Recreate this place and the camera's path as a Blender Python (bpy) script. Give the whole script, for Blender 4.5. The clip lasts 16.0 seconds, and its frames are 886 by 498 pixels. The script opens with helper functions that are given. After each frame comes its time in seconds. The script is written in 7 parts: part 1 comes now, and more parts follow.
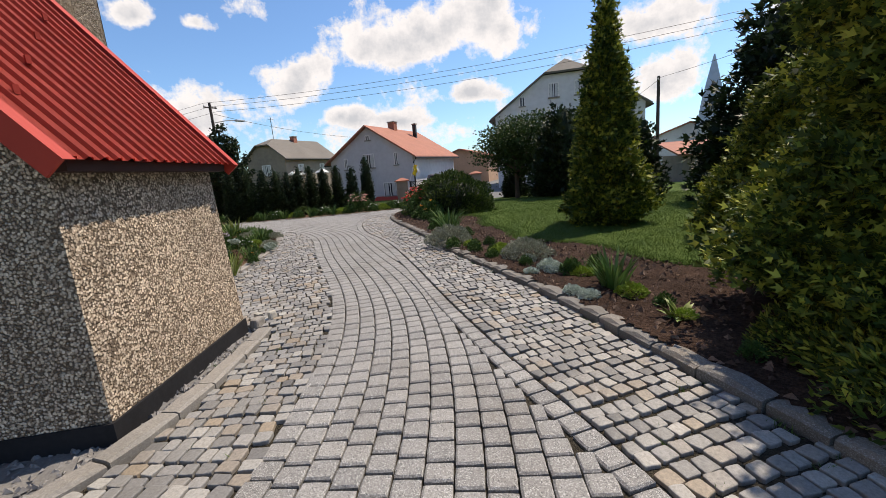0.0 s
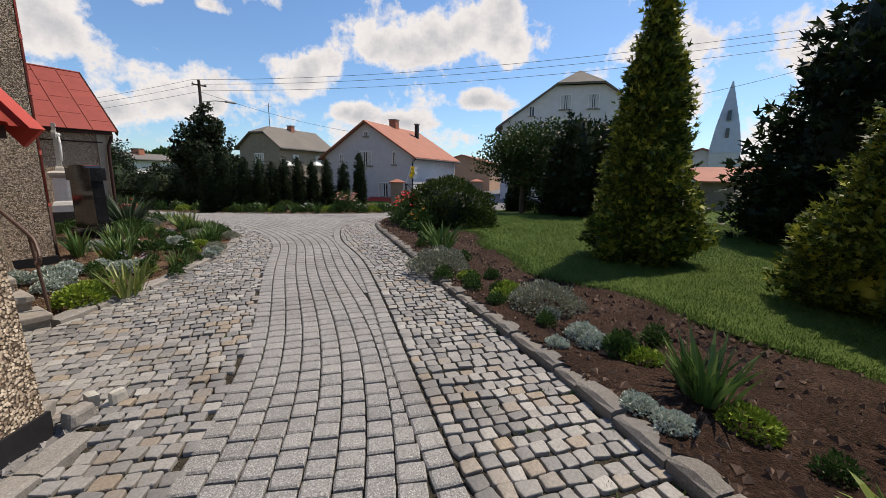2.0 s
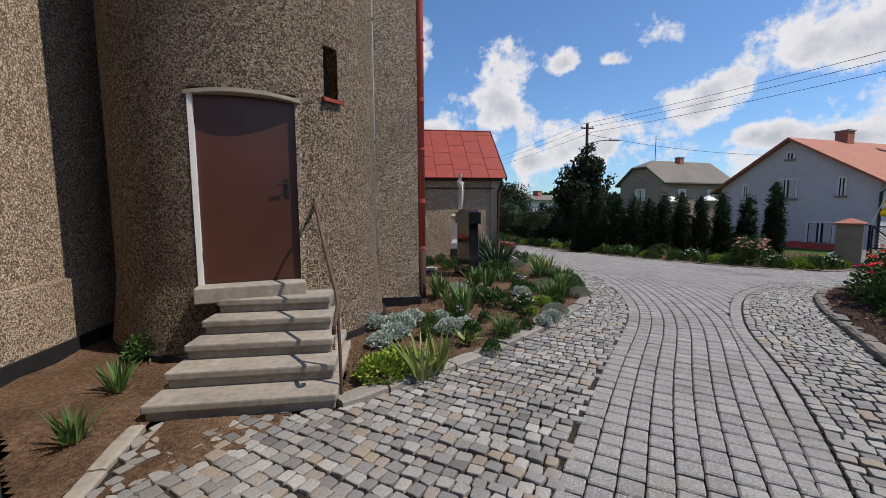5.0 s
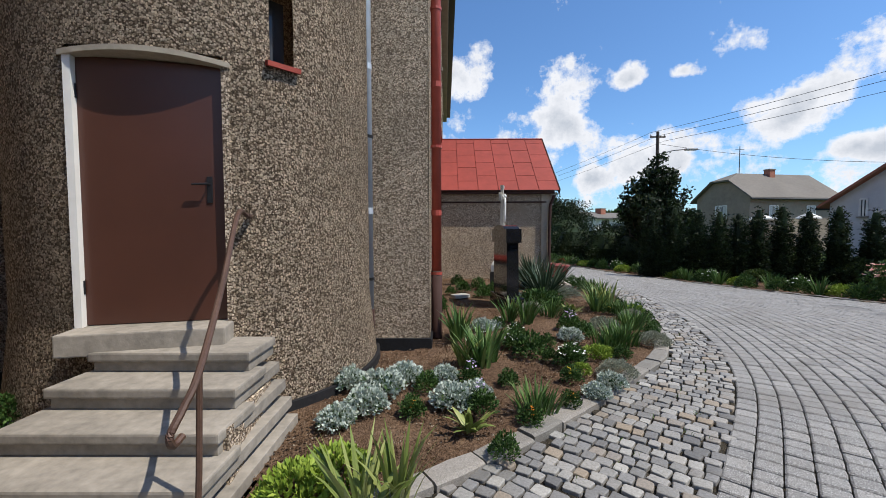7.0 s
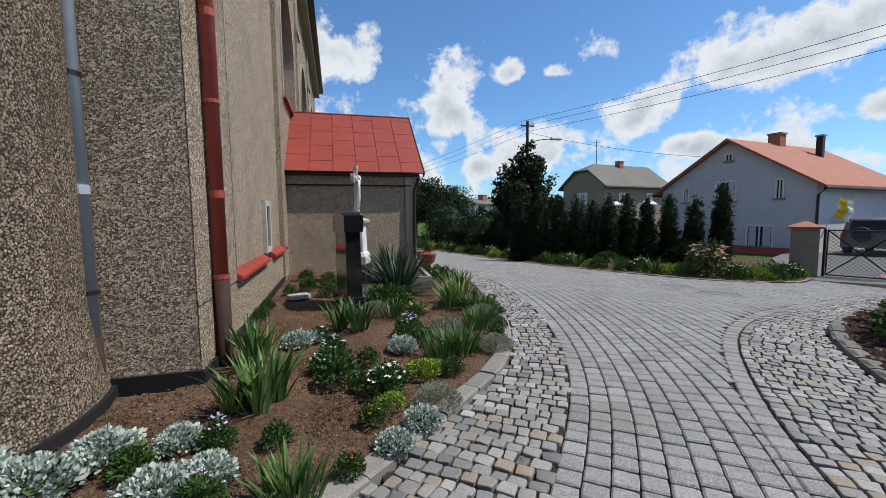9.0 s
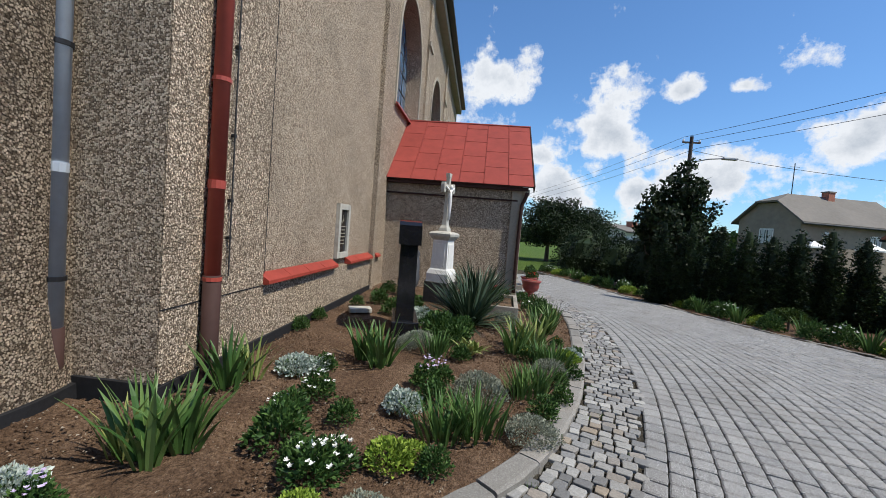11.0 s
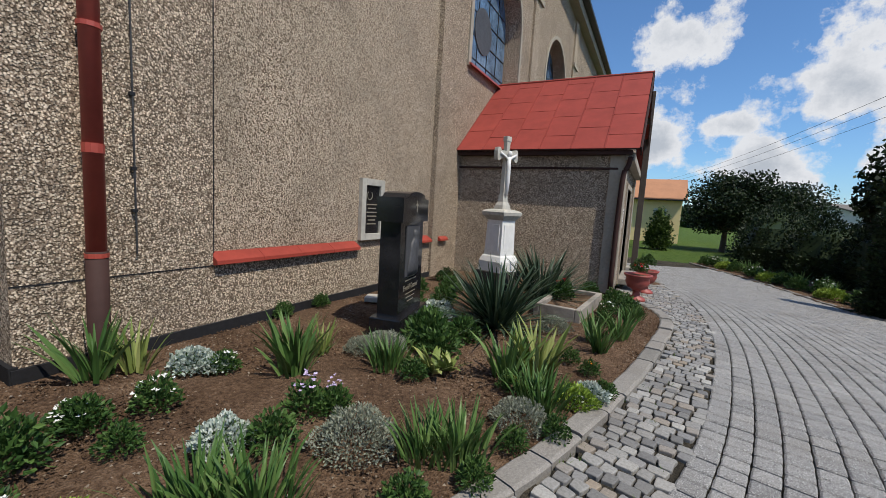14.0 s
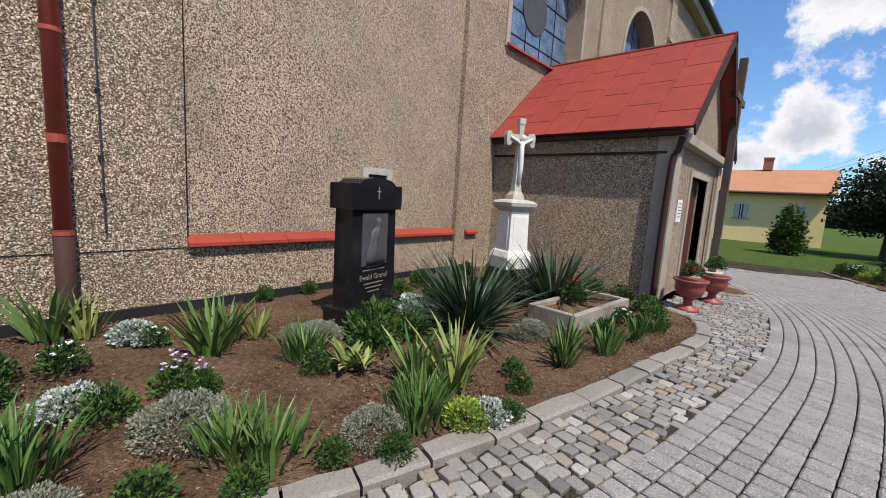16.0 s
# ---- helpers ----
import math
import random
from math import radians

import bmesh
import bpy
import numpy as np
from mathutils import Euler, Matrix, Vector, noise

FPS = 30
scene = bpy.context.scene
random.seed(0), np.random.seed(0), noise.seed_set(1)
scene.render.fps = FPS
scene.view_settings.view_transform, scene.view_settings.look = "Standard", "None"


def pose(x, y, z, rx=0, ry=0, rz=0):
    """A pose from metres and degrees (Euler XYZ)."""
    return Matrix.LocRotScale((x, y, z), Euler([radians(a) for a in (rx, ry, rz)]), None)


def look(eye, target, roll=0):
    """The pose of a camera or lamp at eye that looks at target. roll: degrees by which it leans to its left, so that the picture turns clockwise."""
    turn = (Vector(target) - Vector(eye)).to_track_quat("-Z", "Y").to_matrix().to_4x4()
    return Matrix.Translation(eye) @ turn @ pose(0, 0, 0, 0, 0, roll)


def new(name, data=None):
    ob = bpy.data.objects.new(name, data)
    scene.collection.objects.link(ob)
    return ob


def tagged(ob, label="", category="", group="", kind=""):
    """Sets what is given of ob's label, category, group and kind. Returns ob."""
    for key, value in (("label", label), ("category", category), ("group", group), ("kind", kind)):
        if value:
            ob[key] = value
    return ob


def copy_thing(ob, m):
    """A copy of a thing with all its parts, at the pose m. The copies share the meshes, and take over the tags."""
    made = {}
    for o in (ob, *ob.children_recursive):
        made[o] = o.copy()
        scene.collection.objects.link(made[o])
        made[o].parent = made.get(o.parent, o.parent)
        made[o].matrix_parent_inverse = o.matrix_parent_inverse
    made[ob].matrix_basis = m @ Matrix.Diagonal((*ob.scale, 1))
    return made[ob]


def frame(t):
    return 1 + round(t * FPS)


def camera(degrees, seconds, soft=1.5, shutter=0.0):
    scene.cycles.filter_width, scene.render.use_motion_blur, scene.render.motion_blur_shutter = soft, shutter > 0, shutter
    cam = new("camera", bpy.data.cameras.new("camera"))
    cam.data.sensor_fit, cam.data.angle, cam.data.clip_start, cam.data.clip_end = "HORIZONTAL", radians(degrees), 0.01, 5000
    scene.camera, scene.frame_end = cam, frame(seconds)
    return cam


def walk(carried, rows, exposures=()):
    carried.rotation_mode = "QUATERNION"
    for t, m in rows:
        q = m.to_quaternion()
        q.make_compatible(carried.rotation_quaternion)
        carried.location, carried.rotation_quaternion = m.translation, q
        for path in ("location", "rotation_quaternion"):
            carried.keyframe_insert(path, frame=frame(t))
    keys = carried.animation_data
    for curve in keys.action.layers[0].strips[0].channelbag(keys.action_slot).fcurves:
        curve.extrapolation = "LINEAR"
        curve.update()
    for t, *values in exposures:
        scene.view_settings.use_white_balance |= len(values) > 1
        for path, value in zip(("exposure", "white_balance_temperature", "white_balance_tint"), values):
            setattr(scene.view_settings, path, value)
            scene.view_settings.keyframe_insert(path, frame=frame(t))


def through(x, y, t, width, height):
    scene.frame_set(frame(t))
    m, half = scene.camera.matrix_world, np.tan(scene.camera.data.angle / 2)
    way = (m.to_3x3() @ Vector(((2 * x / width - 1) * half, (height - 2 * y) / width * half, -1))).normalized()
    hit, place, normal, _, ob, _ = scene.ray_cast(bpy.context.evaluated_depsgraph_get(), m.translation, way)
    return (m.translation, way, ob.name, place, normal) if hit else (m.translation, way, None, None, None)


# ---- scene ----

cam = camera(96.0, 16.0, soft=0.6)
PATH = [
    (0, (-7.004, 4.288, 1.442), (-5.344, 5.334, 1.056), -4.74),
    (0.5, (-6.607, 4.509, 1.477), (-5.087, 5.757, 1.118), -3.29),
    (1, (-6.214, 4.695, 1.466), (-4.828, 6.087, 1.096), -2.49),
    (1.5, (-5.826, 4.888, 1.454), (-4.321, 6.146, 1.062), -0.28),
    (2, (-5.410, 5.181, 1.447), (-3.729, 6.202, 1.082), 0.54),
    (2.5, (-5.084, 5.371, 1.453), (-3.452, 6.480, 1.126), -0.32),
    (3, (-4.836, 5.708, 1.464), (-3.481, 7.153, 1.188), -1.84),
    (3.5, (-4.604, 6.058, 1.541), (-3.627, 7.787, 1.305), -2.68),
    (4, (-4.302, 6.343, 1.545), (-3.579, 8.194, 1.322), -1.72),
    (4.5, (-4.051, 6.686, 1.532), (-3.555, 8.612, 1.320), -0.66),
    (5, (-3.846, 7.046, 1.570), (-3.568, 9.017, 1.377), -0.34),
    (5.2, (-3.762, 7.176, 1.550), (-3.586, 9.160, 1.372), -0.12),
    (7.3, (-2.991, 8.780, 1.509), (-3.002, 10.778, 1.412), -0.16),
    (7.5, (-2.888, 8.877, 1.506), (-2.678, 10.862, 1.370), -0.34),
    (8, (-2.573, 9.091, 1.509), (-1.785, 10.920, 1.320), -1.20),
    (8.5, (-2.295, 9.369, 1.497), (-1.479, 11.185, 1.306), -1.23),
    (9, (-2.120, 9.631, 1.512), (-1.605, 11.556, 1.342), -0.53),
    (9.2, (-2.020, 9.761, 1.544), (-1.625, 11.715, 1.377), -0.27),
    (11.3, (-0.817, 10.942, 1.511), (-1.002, 12.931, 1.411), 4.82),
    (11.5, (-0.726, 11.076, 1.549), (-0.616, 13.071, 1.452), 6.85),
    (12, (-0.460, 11.380, 1.549), (0.048, 13.308, 1.388), 4.71),
    (12.5, (-0.169, 11.659, 1.496), (0.401, 13.571, 1.365), 2.60),
    (13, (0.076, 11.915, 1.525), (0.142, 13.909, 1.385), 2.64),
    (13.5, (0.313, 12.266, 1.492), (-0.145, 14.205, 1.323), 2.59),
    (14, (0.558, 12.536, 1.466), (-0.357, 14.301, 1.248), 3.46),
    (14.5, (0.799, 12.850, 1.461), (-0.443, 14.396, 1.201), 4.09),
    (15, (1.088, 13.165, 1.496), (-0.172, 14.696, 1.236), 4.06),
    (15.5, (1.355, 13.407, 1.495), (0.073, 14.919, 1.230), 4.05),
    (16, (1.605, 13.667, 1.456), (0.281, 15.143, 1.189), 3.56),
]
walk(cam, [(t, look(eye, target, roll)) for t, eye, target, roll in PATH],
     [(0, 0.17, 7000, 13), (1.0, 0.04, 6950, 13), (2.0, -0.03, 7000, 13), (3.0, -0.04, 6850, 12), (4.0, -0.1, 6500, 12), (5.2, -0.12, 6450, 12), (7.5, 0.12, 6250, 9), (8.5, -0.04, 6250, 8), (9.2, -0.06, 6150, 7), (11.3, 0.05, 6200, 8),
      (12.5, -0.04, 6100, 7), (13.0, -0.18, 6050, 7), (14.0, -0.15, 6300, 9), (15.0, 0.10, 6400, 11), (16.0, 0.15, 6500, 12)])


# ---- light ----
SUN_AZ = math.atan2(-0.33, 0.944)
SUN_EL = radians(58)
sun_way = Vector((math.cos(SUN_EL) * math.cos(SUN_AZ), math.cos(SUN_EL) * math.sin(SUN_AZ), math.sin(SUN_EL)))
sun = new("sun", bpy.data.lights.new("sun", "SUN"))
sun.data.energy, sun.data.angle, sun.data.color = 5.0, radians(0.5), (1.0, 0.91, 0.775)
sun.matrix_world = look(sun_way * 60, (0, 0, 0))

world = bpy.data.worlds.new("sky")
scene.world = world
world.use_nodes = True


class Nodes:
    """A small writer for node trees."""

    def __init__(self, tree):
        self.tree = tree

    def add(self, kind, inputs=None):
        n = self.tree.nodes.new(kind)
        for k, v in (inputs or {}).items():
            n.inputs[k].default_value = v
        return n

    def link(self, a, b):
        self.tree.links.new(a, b)

    def put(self, socket, value):
        if isinstance(value, bpy.types.NodeSocket):
            self.tree.links.new(value, socket)
        else:
            socket.default_value = value

    def math(self, op, a, b=0.0, c=0.0, clamp=False):
        n = self.add("ShaderNodeMath")
        n.operation, n.use_clamp = op, clamp
        for s, v in zip(n.inputs, (a, b, c)):
            self.put(s, v)
        return n.outputs[0]

    def vmath(self, op, a, b=(0, 0, 0)):
        n = self.add("ShaderNodeVectorMath")
        n.operation = op
        self.put(n.inputs[0], a)
        self.put(n.inputs[1], b)
        return n.outputs["Value"] if op in ("DOT_PRODUCT", "DISTANCE", "LENGTH") else n.outputs[0]

    def noise(self, vector, scale, detail=4.0, rough=0.55):
        n = self.add("ShaderNodeTexNoise", {"Scale": scale, "Detail": detail, "Roughness": rough})
        self.put(n.inputs["Vector"], vector)
        return n.outputs["Fac"]

    def voronoi(self, vector, scale, out="Distance", feature="F1"):
        n = self.add("ShaderNodeTexVoronoi", {"Scale": scale})
        n.feature = feature
        self.put(n.inputs["Vector"], vector)
        return n.outputs[out]

    def ramp(self, fac, *stops):
        n = self.add("ShaderNodeValToRGB")
        while len(n.color_ramp.elements) < len(stops):
            n.color_ramp.elements.new(0.5)
        for e, (at, colour) in zip(n.color_ramp.elements, stops):
            e.position, e.color = at, (*colour, 1)
        self.put(n.inputs[0], fac)
        return n.outputs[0]

    def mix(self, fac, a, b, mode="MIX"):
        n = self.add("ShaderNodeMix")
        n.data_type, n.blend_type = "RGBA", mode
        self.put(n.inputs[0], fac)
        for s, v in ((n.inputs[6], a), (n.inputs[7], b)):
            self.put(s, (*v, 1) if isinstance(v, tuple) and len(v) == 3 else v)
        return n.outputs[2]


def build_sky():
    w = Nodes(world.node_tree)
    out = world.node_tree.nodes["World Output"]
    back = world.node_tree.nodes["Background"]
    sky = w.add("ShaderNodeTexSky")
    sky.sky_type, sky.sun_disc, sky.sun_elevation, sky.sun_rotation = "NISHITA", False, SUN_EL, radians(90) - SUN_AZ
    sky.altitude, sky.air_density, sky.dust_density, sky.ozone_density = 200.0, 1.0, 0.6, 1.6
    way = w.add("ShaderNodeTexCoord").outputs["Generated"]
    # cumulus clouds: heaps at given bearings, torn by noise, with flat grey bases
    sep = w.add("ShaderNodeSeparateXYZ")
    w.link(way, sep.inputs[0])
    flat = w.add("ShaderNodeCombineXYZ")
    bear = w.math("ARCTAN2", sep.outputs[1], sep.outputs[0])
    w.link(bear, flat.inputs[0])
    high = w.math("ARCSINE", sep.outputs[2])
    w.link(high, flat.inputs[1])
    tear = w.noise(flat.outputs[0], 9.0, 8.0, 0.66)
    lump = w.noise(flat.outputs[0], 4.2, 2.0, 0.5)
    puff = w.voronoi(flat.outputs[0], 11.0)
    total = None
    for b, e, wide, tall in CLOUDS:
        dx = w.math("DIVIDE", w.math("SUBTRACT", bear, radians(b)), radians(wide))
        dy = w.math("DIVIDE", w.math("SUBTRACT", high, radians(e)), radians(tall))
        low = w.math("MULTIPLY", w.math("MINIMUM", dy, 0.0), 0.7)
        d = w.math("ADD", w.math("MULTIPLY", dx, dx), w.math("ADD", w.math("MULTIPLY", dy, dy), w.math("MULTIPLY", low, low)))
        d = w.math("SUBTRACT", 1.0, w.math("SQRT", d))
        total = d if total is None else w.math("MAXIMUM", total, d)
    # the far bank of cloud low over the horizon
    bank = w.math("SUBTRACT", 0.35, w.math("MULTIPLY", w.math("ABSOLUTE", w.math("SUBTRACT", high, radians(7))), 3.0))
    total = w.math("MAXIMUM", total, w.math("MULTIPLY", bank, w.noise(flat.outputs[0], 4.0, 3.0)))
    field = w.math("ADD", total, w.math("ADD", w.math("ADD", w.math("MULTIPLY", w.math("SUBTRACT", tear, 0.5), 2.5), w.math("MULTIPLY", w.math("SUBTRACT", lump, 0.5), 0.9)), w.math("MULTIPLY", w.math("SUBTRACT", 0.35, puff), 0.45)))
    cover = w.ramp(field, (0.05, (0, 0, 0)), (0.34, (1, 1, 1)))
    thick = w.ramp(w.math("MULTIPLY", w.math("ADD", field, w.noise(flat.outputs[0], 14.0, 5.0)), 0.5), (0.25, (8.4, 8.4, 8.5)), (0.45, (7.8, 7.8, 8.0)), (0.75, (5.0, 5.3, 5.8)))
    blue = w.mix(1.0, sky.outputs[0], (0.90, 1.20, 1.48), "MULTIPLY")
    w.link(w.mix(cover, blue, thick), back.inputs[0])
    back.inputs[1].default_value = 0.108


# bearing, height, half width and half height of each cloud in degrees
CLOUDS = [
    (74, 15.2, 7.2, 6.4), (65.6, 18.4, 3.4, 2.3), (59.7, 18.3, 2.6, 1.7), (49.3, 12.0, 5.2, 4.2), (36, 17.0, 9.6, 5.6), (25, 17.2, 8.8, 5.4), (26.9, 9.6, 7.2, 2.3), (62.9, 7.6, 6.0, 3.0), (36.7, 7.1, 6.6, 2.2), (44.5, 8.1, 3.2, 2.0),
    (69.8, 6.5, 3.6, 2.6), (89.0, 20.7, 6.6, 4.3), (83.5, 11.0, 3.4, 1.9), (80.3, 6.1, 9.0, 3.4), (42.8, 7.7, 4.6, 2.2), (91.2, 8.9, 5.2, 3.5), (103.4, 22.8, 2.4, 1.7), (98, 6, 8.4, 3.2), (3.3, 8.1, 7.2, 4.0), (2.6, 14.6, 8.6, 3.2), (-12, 12, 8.4, 5.4),
    (-18, 20, 9.6, 5.0), (-45, 25, 14.8, 7.4), (-80, 22, 13.6, 7.4), (-130, 25, 15.0, 7.6), (160, 24, 13.6, 7.4), (130, 22, 11.0, 6.2), (14, 30, 9.0, 4.2),
]
build_sky()

# ---- materials ----
def material(name):
    m = bpy.data.materials.new(name)
    m.use_nodes = True
    return m, Nodes(m.node_tree), m.node_tree.nodes["Principled BSDF"]


def bumped(w, shader, height, strength, distance=0.02):
    b = w.add("ShaderNodeBump", {"Strength": strength, "Distance": distance})
    w.link(height, b.inputs["Height"])
    w.link(b.outputs[0], shader.inputs["Normal"])


def place(w):
    """The place on the thing, in metres of the world."""
    return w.add("ShaderNodeNewGeometry").outputs["Position"]


def simple(name, colour, rough=0.6, metal=0.0, vary=0.25, grain=18.0, bump=0.15, spec=0.5):
    m, w, s = material(name)
    at = w.add("ShaderNodeTexCoord").outputs["Object"]
    n = w.noise(at, grain, 6.0, 0.6)
    big = w.noise(at, grain / 9.0, 3.0)
    dark = tuple(c * (1 - vary) for c in colour)
    light = tuple(min(1.0, c * (1 + vary)) for c in colour)
    c = w.ramp(w.math("ADD", w.math("MULTIPLY", n, 0.5), w.math("MULTIPLY", big, 0.5)), (0.32, dark), (0.68, light))
    w.link(c, s.inputs["Base Color"])
    s.inputs["Roughness"].default_value, s.inputs["Metallic"].default_value = rough, metal
    s.inputs["Specular IOR Level"].default_value = spec
    bumped(w, s, n, bump, 0.01)
    return m


def roughcast(name, low, mid, high, scale=62.0):
    """Pebble-dash render: small rounded stones of several colours in grey mortar."""
    m, w, s = material(name)
    at = place(w)
    bend = w.add("ShaderNodeVectorMath")
    bend.operation = "ADD"
    w.link(at, bend.inputs[0])
    jig = w.add("ShaderNodeTexNoise", {"Scale": 45.0, "Detail": 2.0})
    w.link(at, jig.inputs["Vector"])
    w.link(w.vmath("SCALE", jig.outputs["Color"]), bend.inputs[1])
    bend.inputs[1].links[0].from_node.inputs[3].default_value = 0.007
    v = w.add("ShaderNodeTexVoronoi", {"Scale": scale})
    w.link(bend.outputs[0], v.inputs["Vector"])
    chip = w.add("ShaderNodeSeparateColor")
    w.link(v.outputs["Color"], chip.inputs[0])
    stone = w.ramp(chip.outputs[0], (0.0, tuple(c * 0.7 for c in low)), (0.14, low), (0.42, mid), (0.75, high), (1.0, tuple(min(1, c * 1.25) for c in high)))
    gap = w.ramp(v.outputs["Distance"], (0.50, (1, 1, 1)), (0.80, (0, 0, 0)))
    mortar = tuple(c * 0.55 for c in low)
    c = w.mix(gap, mortar, stone)
    # stones lie thicker in some hand-wide patches than in others
    clump = w.noise(at, 19.0, 3.0, 0.6)
    c = w.mix(w.ramp(clump, (0.34, (0.42, 0.42, 0.42)), (0.52, (0, 0, 0))), c, tuple(k * 0.7 for k in low))
    stain = w.noise(at, 0.9, 5.0, 0.65)
    c = w.mix(w.ramp(stain, (0.48, (0, 0, 0)), (0.80, (0.5, 0.5, 0.5))), c, (0.15, 0.125, 0.095), "MIX")
    w.link(c, s.inputs["Base Color"])
    s.inputs["Roughness"].default_value = 0.9
    s.inputs["Specular IOR Level"].default_value = 0.2
    bumped(w, s, w.math("ADD", gap, w.math("MULTIPLY", clump, 0.6)), 1.0, 0.016)
    return m


def random_stone(name, *colours, rough=0.65, speck=0.0, bump=0.35, grain=60.0):
    """Stone whose colour differs from piece to piece, both for single pieces and for the joined rest."""
    m, w, s = material(name)
    at = place(w)
    one = w.add("ShaderNodeObjectInfo").outputs["Random"]
    isle = w.add("ShaderNodeNewGeometry").outputs["Random Per Island"]
    r = w.math("FRACT", w.math("ADD", w.math("MULTIPLY", one, 7.31), isle))
    c = w.ramp(r, *[(i / (len(colours) - 1) if len(colours) > 1 else 0, k) for i, k in enumerate(colours)])
    n = w.noise(at, grain, 5.0, 0.65)
    c = w.mix(w.ramp(n, (0.30, (0.4, 0.4, 0.4)), (0.65, (0, 0, 0))), c, tuple(k * 0.35 for k in colours[0]))
    if speck:
        f = w.add("ShaderNodeSeparateColor")
        w.link(w.voronoi(at, 230.0, "Color"), f.inputs[0])
        c = w.mix(w.ramp(f.outputs[0], (0.0, (speck,) * 3), (0.33, (0, 0, 0))), c, (0.06, 0.06, 0.065))
        c = w.mix(w.ramp(f.outputs[1], (0.72, (0, 0, 0)), (1.0, (speck * 0.8,) * 3)), c, (0.62, 0.62, 0.6))
    big = w.noise(at, 1.3, 4.0)
    c = w.mix(w.ramp(big, (0.48, (0, 0, 0)), (0.75, (0.4, 0.4, 0.4))), c, (0.10, 0.085, 0.065))
    w.link(c, s.inputs["Base Color"])
    w.link(w.ramp(n, (0.3, (rough + 0.15,) * 3), (0.7, (rough - 0.1,) * 3)), s.inputs["Roughness"])
    bumped(w, s, n, bump, 0.006)
    return m


def soil(name, a, b, c, scale=30.0):
    m, w, s = material(name)
    at = place(w)
    n = w.noise(at, scale, 8.0, 0.7)
    big = w.noise(at, 1.7, 4.0)
    crumbs = w.voronoi(at, scale * 2.2)
    col = w.ramp(w.math("ADD", w.math("MULTIPLY", n, 0.7), w.math("MULTIPLY", big, 0.35)), (0.36, a), (0.52, b), (0.70, c))
    w.link(col, s.inputs["Base Color"])
    s.inputs["Roughness"].default_value = 0.95
    s.inputs["Specular IOR Level"].default_value = 0.15
    bumped(w, s, w.math("ADD", n, w.math("MULTIPLY", crumbs, -0.6)), 0.9, 0.03)
    return m


def foliage(name, dark, mid, light, rough=0.55, through=0.14):
    m, w, s = material(name)
    isle = w.add("ShaderNodeNewGeometry").outputs["Random Per Island"]
    one = w.add("ShaderNodeObjectInfo").outputs["Random"]
    at = place(w)
    r = w.math("FRACT", w.math("ADD", isle, w.math("MULTIPLY", one, 3.7)))
    f = w.math("ADD", w.math("MULTIPLY", r, 0.6), w.math("MULTIPLY", w.noise(at, 2.2, 3.0), 0.45))
    c = w.ramp(f, (0.15, dark), (0.5, mid), (0.9, light))
    w.link(c, s.inputs["Base Color"])
    s.inputs["Roughness"].default_value = rough
    s.inputs["Specular IOR Level"].default_value = 0.25
    thin = w.add("ShaderNodeBsdfTranslucent")
    w.link(c, thin.inputs[0])
    both = w.add("ShaderNodeMixShader", {0: through})
    w.link(s.outputs[0], both.inputs[1])
    w.link(thin.outputs[0], both.inputs[2])
    w.link(both.outputs[0], m.node_tree.nodes["Material Output"].inputs[0])
    return m


M_CAST = roughcast("pebble_dash", (0.23, 0.17, 0.120), (0.50, 0.395, 0.29), (0.69, 0.575, 0.44), 66.0)
M_PLINTH = simple("tar_plinth", (0.018, 0.018, 0.02), 0.75, 0, 0.3, 30, 0.15, 0.2)
M_MORTAR = simple("smooth_mortar", (0.33, 0.29, 0.23), 0.9, 0, 0.2, 22, 0.3)
M_ROOF = simple("red_sheet_metal", (0.42, 0.045, 0.028), 0.55, 0.0, 0.16, 3.0, 0.05, 0.25)
M_PORCHROOF = simple("faded_red_sheet", (0.26, 0.046, 0.034), 0.65, 0.0, 0.22, 4.0, 0.08, 0.25)
M_RED = simple("red_sill_tile", (0.29, 0.048, 0.032), 0.6, 0, 0.2, 9, 0.1, 0.25)
M_DOOR = simple("brown_steel", (0.075, 0.028, 0.018), 0.38, 0.0, 0.15, 2.0, 0.03)
M_WHITE = simple("white_paint", (0.74, 0.73, 0.70), 0.6, 0, 0.1, 7, 0.1)
M_STEP = simple("concrete_step", (0.25, 0.225, 0.19), 0.85, 0, 0.42, 14, 0.35)
M_RAIL = simple("rusty_brown_rail", (0.09, 0.05, 0.035), 0.5, 0.2, 0.3, 40, 0.2)
M_ZINC = simple("zinc_pipe", (0.50, 0.55, 0.62), 0.38, 0.3, 0.15, 8, 0.05)
M_REDPIPE = simple("red_brown_pipe", (0.36, 0.062, 0.042), 0.45, 0.0, 0.2, 8, 0.05)
M_DARKPIPE = simple("dark_pipe", (0.05, 0.026, 0.022), 0.75, 0.0, 0.2, 8, 0.05, 0.2)
M_GRANITE = simple("polished_black_granite", (0.012, 0.012, 0.014), 0.12, 0.0, 0.3, 90, 0.0)
M_DARKSTONE = simple("damp_dark_stone", (0.055, 0.052, 0.046), 0.85, 0, 0.35, 14, 0.3)
M_RELIEF = simple("carved_grey_granite", (0.06, 0.06, 0.064), 0.6, 0.0, 0.3, 40, 0.2)
M_GOLD = simple("gilded_letters", (0.30, 0.27, 0.20), 0.4, 0.3, 0.1, 20, 0.0)
M_MARBLE = simple("white_marble", (0.70, 0.69, 0.66), 0.55, 0, 0.14, 9, 0.12)
